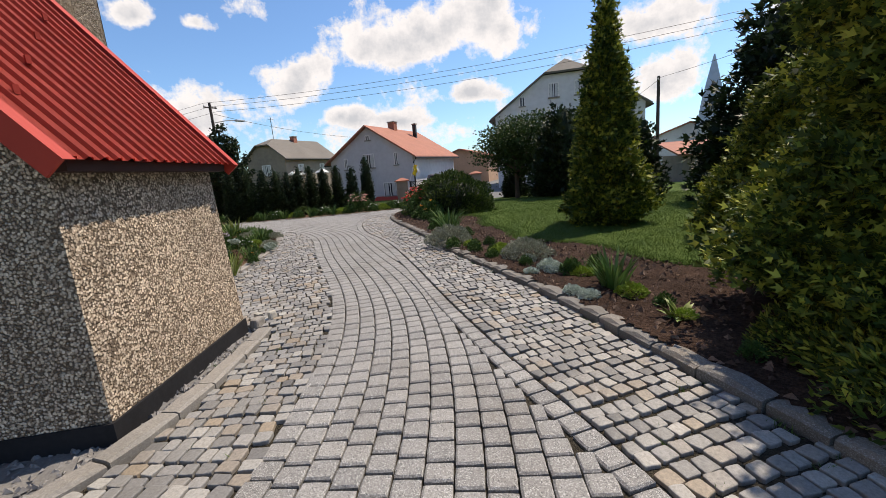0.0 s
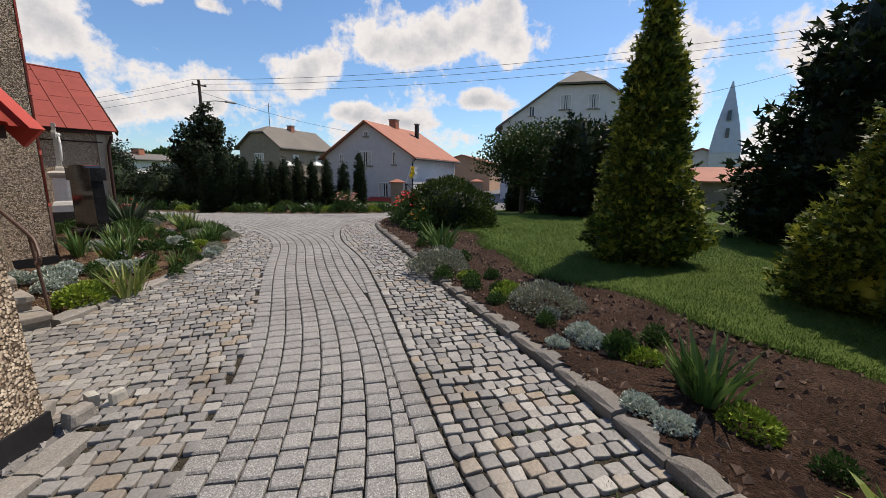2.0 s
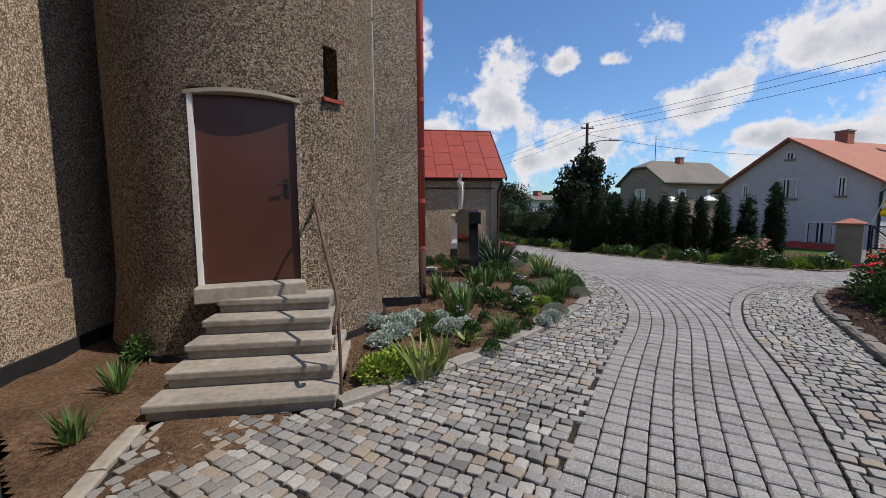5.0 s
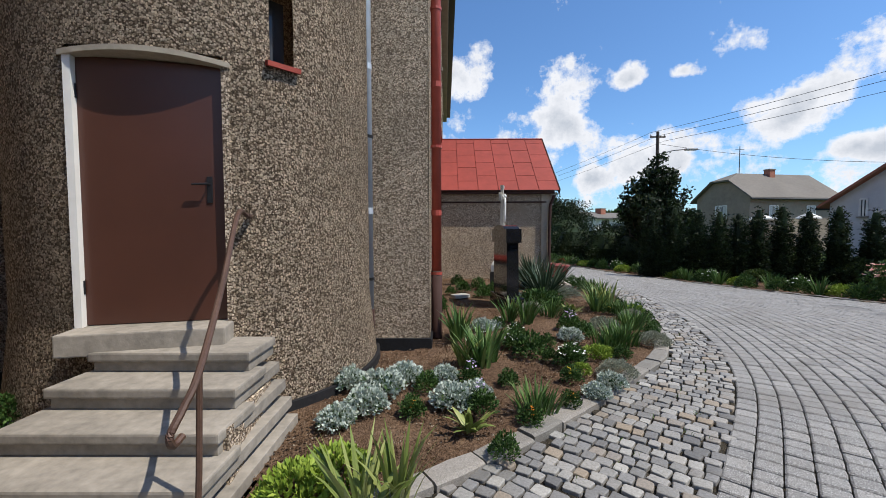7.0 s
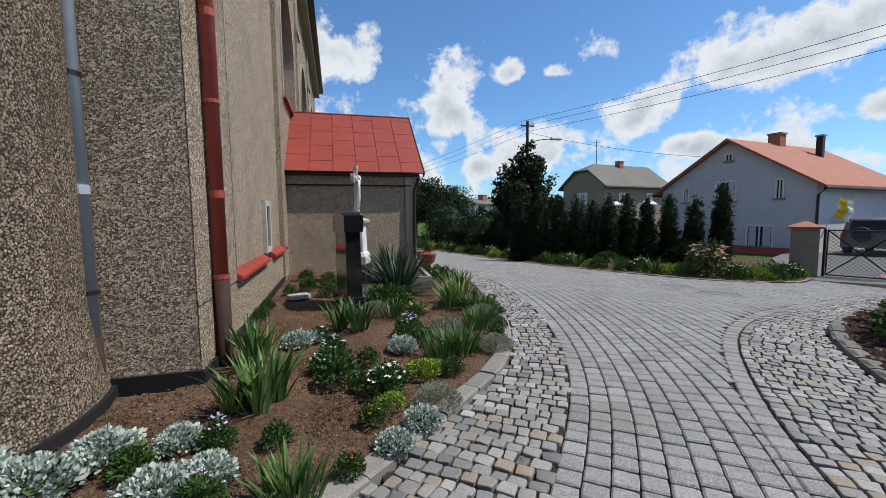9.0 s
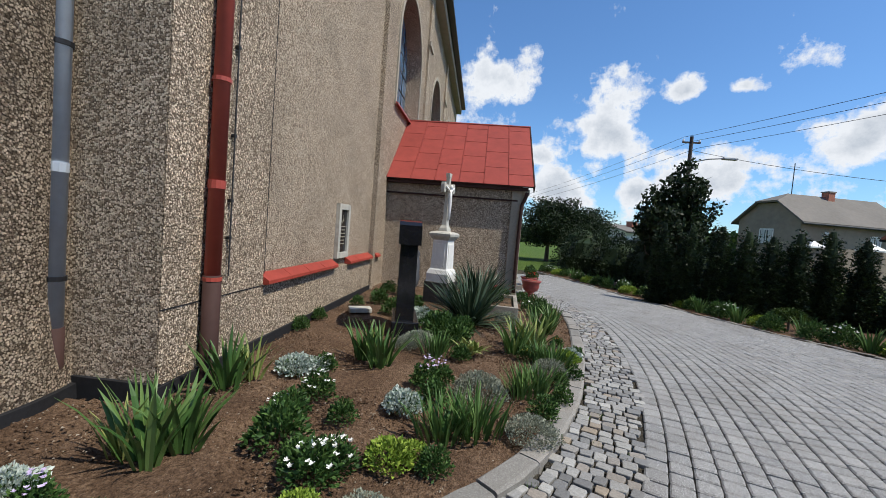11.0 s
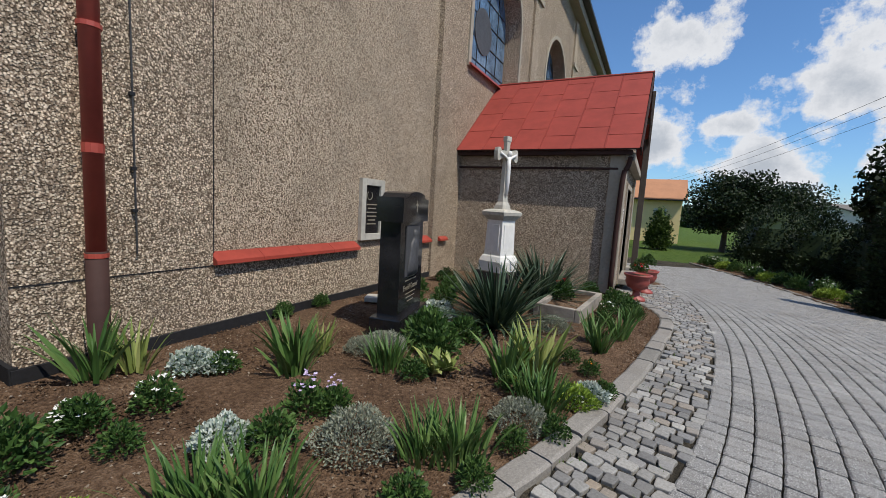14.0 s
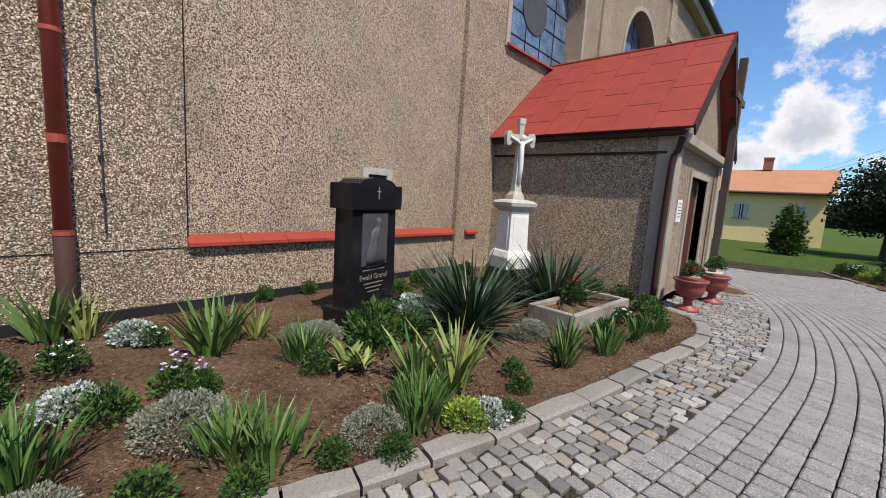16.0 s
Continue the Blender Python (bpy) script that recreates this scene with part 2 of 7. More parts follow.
M_SANDSTONE = simple("weathered_sandstone", (0.42, 0.40, 0.35), 0.85, 0, 0.28, 12, 0.3)
M_KERB = random_stone("granite_kerb", (0.19, 0.18, 0.16), (0.29, 0.265, 0.235), (0.24, 0.225, 0.20), speck=0.25, rough=0.8)
M_ROUGHKERB = random_stone("rough_kerb_stone", (0.12, 0.112, 0.098), (0.19, 0.172, 0.148), (0.15, 0.142, 0.13), (0.23, 0.20, 0.165), speck=0.35, rough=0.85)
M_PAVER = random_stone("granite_paver", (0.20, 0.196, 0.19), (0.27, 0.262, 0.25), (0.23, 0.225, 0.217), (0.31, 0.30, 0.283), speck=0.85, rough=0.72, grain=90)
M_COBBLE = random_stone("fieldstone_sett", (0.13, 0.127, 0.122), (0.34, 0.33, 0.305), (0.20, 0.195, 0.188), (0.43, 0.415, 0.38), (0.17, 0.166, 0.16), (0.25, 0.245, 0.237), (0.31, 0.25, 0.18), (0.27, 0.264, 0.255), (0.38, 0.36, 0.325), rough=0.6)
M_JOINT = soil("sand_joint", (0.022, 0.019, 0.014), (0.058, 0.05, 0.037), (0.12, 0.103, 0.077), 60)
M_SOIL = soil("dry_soil", (0.036, 0.021, 0.012), (0.118, 0.072, 0.044), (0.25, 0.168, 0.108), 30)
M_BARK = soil("bark_mulch", (0.012, 0.006, 0.004), (0.038, 0.021, 0.014), (0.10, 0.06, 0.042), 34)
M_CHIP = random_stone("bark_chip", (0.04, 0.021, 0.014), (0.095, 0.053, 0.036), (0.24, 0.155, 0.11), (0.06, 0.033, 0.023), rough=0.9)
M_GRAVEL = random_stone("grey_gravel", (0.16, 0.155, 0.15), (0.30, 0.29, 0.28), (0.22, 0.21, 0.205))
M_GRIT = random_stone("tan_grit", (0.20, 0.15, 0.10), (0.36, 0.30, 0.23), (0.26, 0.19, 0.135), rough=0.9)
M_LAWN = soil("mown_grass", (0.03, 0.055, 0.010), (0.065, 0.11, 0.018), (0.12, 0.165, 0.04), 40)
M_BLADE = foliage("grass_blade", (0.04, 0.085, 0.012), (0.085, 0.15, 0.026), (0.16, 0.23, 0.06))
M_ASPHALT = simple("asphalt_road", (0.13, 0.13, 0.13), 0.9, 0, 0.2, 60, 0.3)
M_BARKTRUNK = simple("tree_bark", (0.10, 0.075, 0.055), 0.9, 0, 0.4, 25, 0.6)
M_GOLDTHUJA = foliage("thuja_golden", (0.012, 0.025, 0.006), (0.075, 0.115, 0.019), (0.46, 0.47, 0.065))
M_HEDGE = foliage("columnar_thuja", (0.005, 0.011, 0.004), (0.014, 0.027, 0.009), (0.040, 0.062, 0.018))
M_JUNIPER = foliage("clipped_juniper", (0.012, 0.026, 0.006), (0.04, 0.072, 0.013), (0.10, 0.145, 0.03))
M_LEAF = foliage("tree_leaf", (0.018, 0.04, 0.010), (0.04, 0.075, 0.018), (0.075, 0.115, 0.03))
M_IRIS = foliage("iris_blade", (0.03, 0.075, 0.018), (0.07, 0.14, 0.035), (0.16, 0.24, 0.075), 0.4)
M_YELLOWBLADE = foliage("pale_blade", (0.10, 0.15, 0.035), (0.18, 0.23, 0.06), (0.34, 0.36, 0.13), 0.45)
M_YUCCA = foliage("yucca_blade", (0.02, 0.042, 0.022), (0.04, 0.068, 0.038), (0.085, 0.115, 0.07), 0.4)
M_SILVER = foliage("silver_leaf", (0.22, 0.29, 0.24), (0.42, 0.48, 0.42), (0.66, 0.70, 0.64), 0.75)
M_GREYGREEN = foliage("grey_green_leaf", (0.12, 0.14, 0.10), (0.22, 0.24, 0.18), (0.36, 0.37, 0.29), 0.7)
M_HERB = foliage("perennial_leaf", (0.016, 0.042, 0.010), (0.04, 0.09, 0.02), (0.10, 0.17, 0.042))
M_LIME = foliage("lime_leaf", (0.10, 0.17, 0.02), (0.19, 0.28, 0.035), (0.34, 0.42, 0.07))
M_PETALRED = foliage("red_petal", (0.42, 0.004, 0.01), (0.60, 0.012, 0.02), (0.72, 0.04, 0.04))
M_PETALPINK = foliage("pink_petal", (0.62, 0.22, 0.20), (0.75, 0.38, 0.34), (0.85, 0.6, 0.52))
M_PETALYELLOW = foliage("yellow_petal", (0.65, 0.42, 0.02), (0.8, 0.55, 0.03), (0.9, 0.7, 0.08))
M_PETALORANGE = foliage("orange_petal", (0.7, 0.22, 0.02), (0.8, 0.32, 0.03), (0.85, 0.45, 0.06))
M_PETALLILAC = foliage("lilac_petal", (0.40, 0.30, 0.52), (0.55, 0.45, 0.66), (0.72, 0.65, 0.8))
M_PETALWHITE = foliage("white_petal", (0.7, 0.7, 0.66), (0.8, 0.8, 0.77), (0.85, 0.85, 0.83))
M_GLASS = simple("dark_window_glass", (0.03, 0.035, 0.045), 0.06, 0.0, 0.3, 2, 0.0)
M_CURTAIN = simple("net_curtain", (0.55, 0.55, 0.53), 0.9, 0, 0.2, 14, 0.0)
M_LEADED = simple("stained_glass", (0.10, 0.16, 0.24), 0.12, 0.0, 0.7, 24, 0.1)
M_RENDERGREY = simple("grey_house_render", (0.56, 0.56, 0.575), 0.9, 0, 0.12, 3, 0.1)
M_RENDERWHITE = simple("patchy_white_render", (0.66, 0.66, 0.66), 0.9, 0, 0.16, 2, 0.1)
M_RENDERBROWN = simple("old_brown_render", (0.27, 0.225, 0.175), 0.9, 0, 0.22, 2.5, 0.15)
M_BARN = simple("orange_brown_brick", (0.40, 0.25, 0.165), 0.9, 0, 0.2, 9, 0.2)
M_RENDERYELLOW = simple("yellow_house_render", (0.92, 0.74, 0.38), 0.9, 0, 0.06, 3, 0.05)
M_TILE = simple("brown_red_roof_tile", (0.34, 0.13, 0.08), 0.8, 0, 0.2, 12, 0.4)
M_TILEORANGE = simple("orange_roof_tile", (0.42, 0.20, 0.10), 0.8, 0, 0.15, 12, 0.4)
M_TILEGREY = simple("grey_roof_sheet", (0.15, 0.135, 0.115), 0.85, 0, 0.2, 4, 0.2)
M_SLATE = simple("pale_spire_sheet", (0.45, 0.50, 0.55), 0.5, 0.2, 0.15, 3, 0.1)
M_IRON = simple("black_iron", (0.018, 0.018, 0.02), 0.45, 0.3, 0.3, 30, 0.1)
M_POLE = simple("creosoted_pole", (0.07, 0.055, 0.045), 0.9, 0, 0.3, 20, 0.3)
M_WIRE = simple("black_cable", (0.03, 0.03, 0.032), 0.6, 0, 0.1, 10, 0)
M_CARPAINT = simple("grey_car_paint", (0.20, 0.21, 0.23), 0.25, 0.4, 0.05, 2, 0)
M_TYRE = simple("tyre_rubber", (0.02, 0.02, 0.02), 0.8, 0, 0.2, 30, 0.1)
M_TERRA = simple("terracotta_red_pot", (0.26, 0.055, 0.045), 0.5, 0, 0.25, 14, 0.2)
M_LAMP = simple("grey_lamp_housing", (0.40, 0.40, 0.40), 0.5, 0.3, 0.1, 10, 0)
M_FLAGYELLOW = simple("yellow_cloth", (0.75, 0.58, 0.05), 0.8, 0, 0.1, 10, 0.1)
M_FLAGWHITE = simple("white_cloth", (0.75, 0.75, 0.73), 0.8, 0, 0.06, 10, 0.1)

# ---- building helpers ----


def mesh(name, verts, faces, mat, smooth=False):
    me = bpy.data.meshes.new(name)
    me.from_pydata([tuple(map(float, v)) for v in verts], [], [tuple(map(int, f)) for f in faces])
    me.materials.append(mat)
    if smooth:
        me.shade_smooth()
    me.update()
    return me


def from_bm(name, bm, mat, smooth=False):
    bmesh.ops.recalc_face_normals(bm, faces=bm.faces)
    me = bpy.data.meshes.new(name)
    bm.to_mesh(me)
    bm.free()
    me.materials.append(mat)
    if smooth:
        me.shade_smooth()
    return me


def part(name, bm, mat, parent, label="", smooth=False):
    """Links a bmesh, or a mesh, as one mesh object under a thing or a part."""
    ob = new(name, from_bm(name, bm, mat, smooth) if isinstance(bm, bmesh.types.BMesh) else bm)
    ob.parent = parent
    if label:
        tagged(ob, label)
    return ob


def thing(name, label, category, group="", kind="", at=(0, 0, 0), turn=0.0):
    ob = new(name)
    ob.matrix_basis = pose(*at, 0, 0, turn)
    return tagged(ob, label, category, group, kind)


def solid(name, bm, mat, label, category, group="", kind="", smooth=False, at=(0, 0, 0), turn=0.0):
    ob = new(name, from_bm(name, bm, mat, smooth) if isinstance(bm, bmesh.types.BMesh) else bm)
    ob.matrix_basis = pose(*at, 0, 0, turn)
    return tagged(ob, label, category, group, kind)


def box(x0, y0, z0, x1, y1, z1, bevel=0.0, bm=None):
    bm = bm or bmesh.new()
    made = bmesh.ops.create_cube(bm, size=1.0, matrix=Matrix.Translation(((x0 + x1) / 2, (y0 + y1) / 2, (z0 + z1) / 2)) @ Matrix.Diagonal((abs(x1 - x0), abs(y1 - y0), abs(z1 - z0), 1)))
    if bevel:
        edges = list({e for v in made["verts"] for e in v.link_edges})
        bmesh.ops.bevel(bm, geom=edges, offset=bevel, segments=2, affect="EDGES", profile=0.6)
    return bm


def prism(outline, z0, z1, bm=None):
    """An upright prism over a plan outline."""
    bm = bm or bmesh.new()
    low = [bm.verts.new((x, y, z0)) for x, y in outline]
    top = [bm.verts.new((x, y, z1)) for x, y in outline]
    bm.faces.new(low[::-1])
    bm.faces.new(top)
    n = len(outline)
    for i in range(n):
        bm.faces.new((low[i], low[(i + 1) % n], top[(i + 1) % n], top[i]))
    return bm


def loft(rings, bm=None, closed=True, caps=True):
    """A skin over rings of points."""
    bm = bm or bmesh.new()
    vs = [[bm.verts.new(p) for p in r] for r in rings]
    n = len(rings[0])
    for a, b in zip(vs, vs[1:]):
        for i in range(n if closed else n - 1):
            bm.faces.new((a[i], a[(i + 1) % n], b[(i + 1) % n], b[i]))
    if caps and closed:
        bm.faces.new(vs[0][::-1])
        bm.faces.new(vs[-1])
    return bm


def lathe(profile, n=20, bm=None, at=(0, 0, 0)):
    return loft([[(at[0] + r * math.cos(a), at[1] + r * math.sin(a), at[2] + z) for a in (2 * math.pi * i / n for i in range(n))] for r, z in profile], bm)


def tube(points, radius, n=8, bm=None, taper=1.0):
    """A round bar along points."""
    pts = [Vector(p) for p in points]
    rings = []
    for i, p in enumerate(pts):
        d = (pts[min(i + 1, len(pts) - 1)] - pts[max(i - 1, 0)]).normalized()
        side = d.cross(Vector((0.31, 0.17, 0.93))).normalized() if abs(d.z) < 0.99 else d.cross(Vector((1, 0, 0))).normalized()
        up = side.cross(d)
        r = radius * (1 + (taper - 1) * i / max(1, len(pts) - 1))
        rings.append([p + side * r * math.cos(2 * math.pi * k / n) + up * r * math.sin(2 * math.pi * k / n) for k in range(n)])
    return loft(rings, bm)


def curve(points, step=0.1):
    """A smooth line through points (Catmull-Rom), evenly cut. Returns an n x 2 array."""
    p = np.array(points, float)
    p = np.vstack([2 * p[0] - p[1], p, 2 * p[-1] - p[-2]])
    out = []
    for i in range(1, len(p) - 2):
        for u in np.linspace(0, 1, 24, endpoint=False):
            a, b, c, d = p[i - 1], p[i], p[i + 1], p[i + 2]
            out.append(0.5 * (2 * b + (c - a) * u + (2 * a - 5 * b + 4 * c - d) * u * u + (3 * b - a - 3 * c + d) * u ** 3))
    out.append(p[-2])
    out = np.array(out)
    s = np.r_[0, np.cumsum(np.linalg.norm(np.diff(out, axis=0), axis=1))]
    t = np.arange(0, s[-1], step)
    return np.stack([np.interp(t, s, out[:, 0]), np.interp(t, s, out[:, 1])], 1)


def normals(line):
    d = np.gradient(line, axis=0)
    d /= np.linalg.norm(d, axis=1, keepdims=True) + 1e-9
    return np.stack([d[:, 1], -d[:, 0]], 1)


def inside(points, outline):
    """Which of the points lie in the outline."""
    pts, poly = np.atleast_2d(points), np.asarray(outline)
    x, y = pts[:, 0], pts[:, 1]
    hit = np.zeros(len(pts), bool)
    for (x0, y0), (x1, y1) in zip(poly, np.roll(poly, -1, 0)):
        cross = ((y0 > y) != (y1 > y)) & (x < (x1 - x0) * (y - y0) / (y1 - y0 + 1e-12) + x0)
        hit ^= cross
    return hit


def ground_z(x, y):
    """The yard is level by the church and falls gently towards the gate and the road."""
    u = np.clip(0.75 * np.asarray(x, float) + 0.66 * np.asarray(y, float) - 12.0, 0, 9.0)
    return -0.06 * np.where(u < 1, 0.5 * u * u, u - 0.5)


# ---- plan ----
KERB_LEFT_A = curve([(-10.6, 6.4), (-8.6, 6.85), (-7.06, 6.88), (-6.42, 6.9), (-5.73, 7.17), (-4.9, 7.71), (-4.62, 7.93)], 0.05)
KERB_LEFT_B = curve([(-4.22, 10.16), (-3.62, 10.55), (-2.64, 11.22), (-1.5, 12.24), (-0.5, 13.25), (0.1, 14.5), (0.55, 16.1), (0.85, 17.8), (0.96, 19.2), (0.72, 20.15), (0.22, 20.5)], 0.05)
KERB_RIGHT = curve([(-9.5, 0.2), (-7.2, 1.6), (-5.21, 3.18), (-4.37, 4.01), (-3.18, 5.3), (-2.48, 6.08), (-1.15, 7.77), (0.2, 9.25), (1.5, 10.76), (2.55, 12.0), (3.6, 13.0), (4.8, 13.56), (7.2, 14.2), (10.0, 15.0)], 0.05)
LINE_LEFT = curve([(-10.4, 4.7), (-8.6, 5.2), (-7.2, 5.62), (-6.31, 6.0), (-5.54, 6.42), (-4.4, 7.31), (-3.7, 8.05), (-2.7, 9.35), (-2.2, 10.05), (-0.85, 11.7), (-0.25, 12.4), (0.36, 13.65), (0.97, 15.5), (1.28, 17.5), (1.45, 19.3), (1.3, 22.5), (0.3, 26.0), (-1.6, 30.0)], 0.05)
LINE_RIGHT = curve([(-9.9, 1.4), (-7.4, 2.6), (-5.45, 4.14), (-4.53, 5.26), (-3.43, 6.51), (-2.03, 8.0), (-0.3, 9.97), (0.68, 11.41), (1.6, 12.43), (2.55, 13.3), (3.75, 13.9), (7.0, 14.7), (10.4, 15.6)], 0.05)
BED_FAR = curve([(11.7, 18.3), (10.3, 17.5), (8.9, 17.2), (7.3, 18.0), (6.4, 19.8), (5.6, 22.3), (4.9, 25.5), (3.9, 29.5), (2.2, 34.0)], 0.05)


def eased(line, reach):
    """The same line with its small wiggles drawn out; its ends stay."""
    n = int(reach / 0.05)
    k = np.exp(-0.5 * (np.arange(-2 * n, 2 * n + 1) / n) ** 2)
    k /= k.sum()
    wide = np.vstack([2 * line[0] - line[1:2 * n + 1][::-1], line, 2 * line[-1] - line[-2 * n - 1:-1][::-1]])
    return np.stack([np.convolve(wide[:, i], k, "valid") for i in (0, 1)], 1)


LINE_LEFT, LINE_RIGHT, KERB_RIGHT = eased(LINE_LEFT, 0.8), eased(LINE_RIGHT, 0.6), eased(KERB_RIGHT, 0.45)
STEP_FRONT = 10.15
TURRET, TURRET_R = (-5.62, 13.02), 1.62
NAVE_X, NAVE_Y0, NAVE_Y1, EAVES = -3.32, 13.55, 40.0, 10.2

yard = np.vstack([KERB_RIGHT, [(13.4, 17.0)], [(11.9, 18.3)], BED_FAR, [(-1.6, 34.0)], [(-1.0, 25.0)], [(0.0, 24.6)], [(0.0, 20.6)], KERB_LEFT_B[::-1], [(-4.3, 10.15)], [(-5.65, 10.15)], [(-5.6, 8.9)], KERB_LEFT_A[::-1]])


def sheet(name, outline, z, mat, label, category, lift=None, spacing=0.25, kind="structure"):
    """A sheet of ground over a plan outline; lift(x, y) gives its height over the yard."""
    outline = np.asarray(outline)
    x0, y0 = outline.min(0)
    x1, y1 = outline.max(0)
    xs, ys = np.arange(x0, x1 + spacing, spacing), np.arange(y0, y1 + spacing, spacing)
    gx, gy = np.meshgrid(xs, ys)
    pts = np.stack([gx.ravel(), gy.ravel()], 1)
    h = ground_z(pts[:, 0], pts[:, 1]) + z + (lift(pts[:, 0], pts[:, 1]) if lift else 0)
    nx, ny = len(xs), len(ys)
    mid = pts.reshape(ny, nx, 2)[:-1, :-1] + spacing / 2
    keep = inside(mid.reshape(-1, 2), outline).reshape(ny - 1, nx - 1)
    idx = np.arange(nx * ny).reshape(ny, nx)
    f = np.stack([idx[:-1, :-1], idx[:-1, 1:], idx[1:, 1:], idx[1:, :-1]], -1)[keep]
    used, inv = np.unique(f, return_inverse=True)
    me = mesh(name, np.c_[pts, h][used], inv.reshape(f.shape), mat, True)
    return solid(name, me, mat, label, category, kind=kind)


def lumps(amount, scale):
    def lift(x, y):
        return np.array([amount * noise.fractal(Vector((a * scale, b * scale, 0.3)), 0.9, 2.0, 4) for a, b in zip(x, y)])
    return lift


# the wide ground, one sheet out to the horizon
far = np.concatenate([np.linspace(-900, -60, 8), np.linspace(-50, 70, 61), np.linspace(90, 900, 8)])
gx, gy = np.meshgrid(far, far)
nf = len(far)
fi = np.arange(nf * nf).reshape(nf, nf)
solid("ground", mesh("ground", np.stack([gx.ravel(), gy.ravel(), ground_z(gx.ravel(), gy.ravel()) - 0.10], 1),
                     np.stack([fi[:-1, :-1], fi[:-1, 1:], fi[1:, 1:], fi[1:, :-1]], -1).reshape(-1, 4), M_LAWN), M_LAWN, "wide grassy ground reaching the horizon", "ground", kind="structure")
pavement = sheet("pavement", yard, -0.012, M_JOINT, "sand-jointed bed of the granite paved church path", "pavement", spacing=0.1)

bed_left = np.vstack([KERB_LEFT_B - normals(KERB_LEFT_B) * 0.13, [(0.1, 20.75)], [(-3.45, 20.75)], [(-3.45, 13.5)], [(-4.6, 13.3)], [(-5.0, 11.2)], [(-4.25, 10.9)]])
sheet("flower_bed_church", bed_left, 0.022, M_SOIL, "bare crumbly brown soil of the flower bed beside the church", "soil", lumps(0.03, 1.6), 0.05)
bed_corner = [(-5.6, 8.75), (-5.62, 11.3), (-6.6, 12.0), (-7.6, 13.2), (-7.9, 11.5), (-4.85, 8.3)]
sheet("flower_bed_recess", bed_corner, 0.03, M_SOIL, "dark soil strip in the recess beside the steps", "soil", lumps(0.03, 2.0), 0.06)
gravel_strip = np.vstack([KERB_LEFT_A - normals(KERB_LEFT_A) * 0.12, [(-4.75, 8.25)], [(-6.3, 7.4)], [(-7.4, 8.6)], [(-11, 9)]])
sheet("gravel_strip", gravel_strip, -0.01, M_GRAVEL, "grey gravel strip at the foot of the annexe", "gravel", lumps(0.03, 9.0), 0.05)
nr = normals(KERB_RIGHT)
edge_lawn = KERB_RIGHT + nr * (1.75 + 0.28 * np.sin(np.arange(len(KERB_RIGHT)) * 0.045) + 0.12 * np.sin(np.arange(len(KERB_RIGHT)) * 0.13))[:, None]
bed_right = np.vstack([KERB_RIGHT + nr * 0.1, edge_lawn[::-1]])
sheet("flower_bed_lawn", bed_right, 0.075, M_BARK, "dark bark mulch of the border between kerb and lawn", "mulch", lumps(0.03, 2.2), 0.06)
lawn_out = np.vstack([edge_lawn - nr * 0.05, [(30, 14), (30, -14), (-14, -14)]])
sheet("lawn", lawn_out, 0.09, M_LAWN, "mown green lawn under the conifers", "lawn", lumps(0.006, 0.9), 0.07)
sheet("flower_bed_hedge", np.vstack([BED_FAR, [(4.5, 36.0), (14, 36.0), (15.0, 22.0), (12.6, 18.8)]]), 0.03, M_SOIL, "soil of the border before the clipped conifer hedge", "soil", lumps(0.03, 1.5), 0.2)
solid("road", prism([(11.0, 14.2), (17.0, 11.0), (60, 30), (50, 40), (16, 22.5), (10.6, 17.9)], -0.9, -0.475), M_ASPHALT, "worn grey asphalt road beyond the gate", "road", kind="structure")

# ---- church ----
church = "grey-brown pebble-dashed church wall"


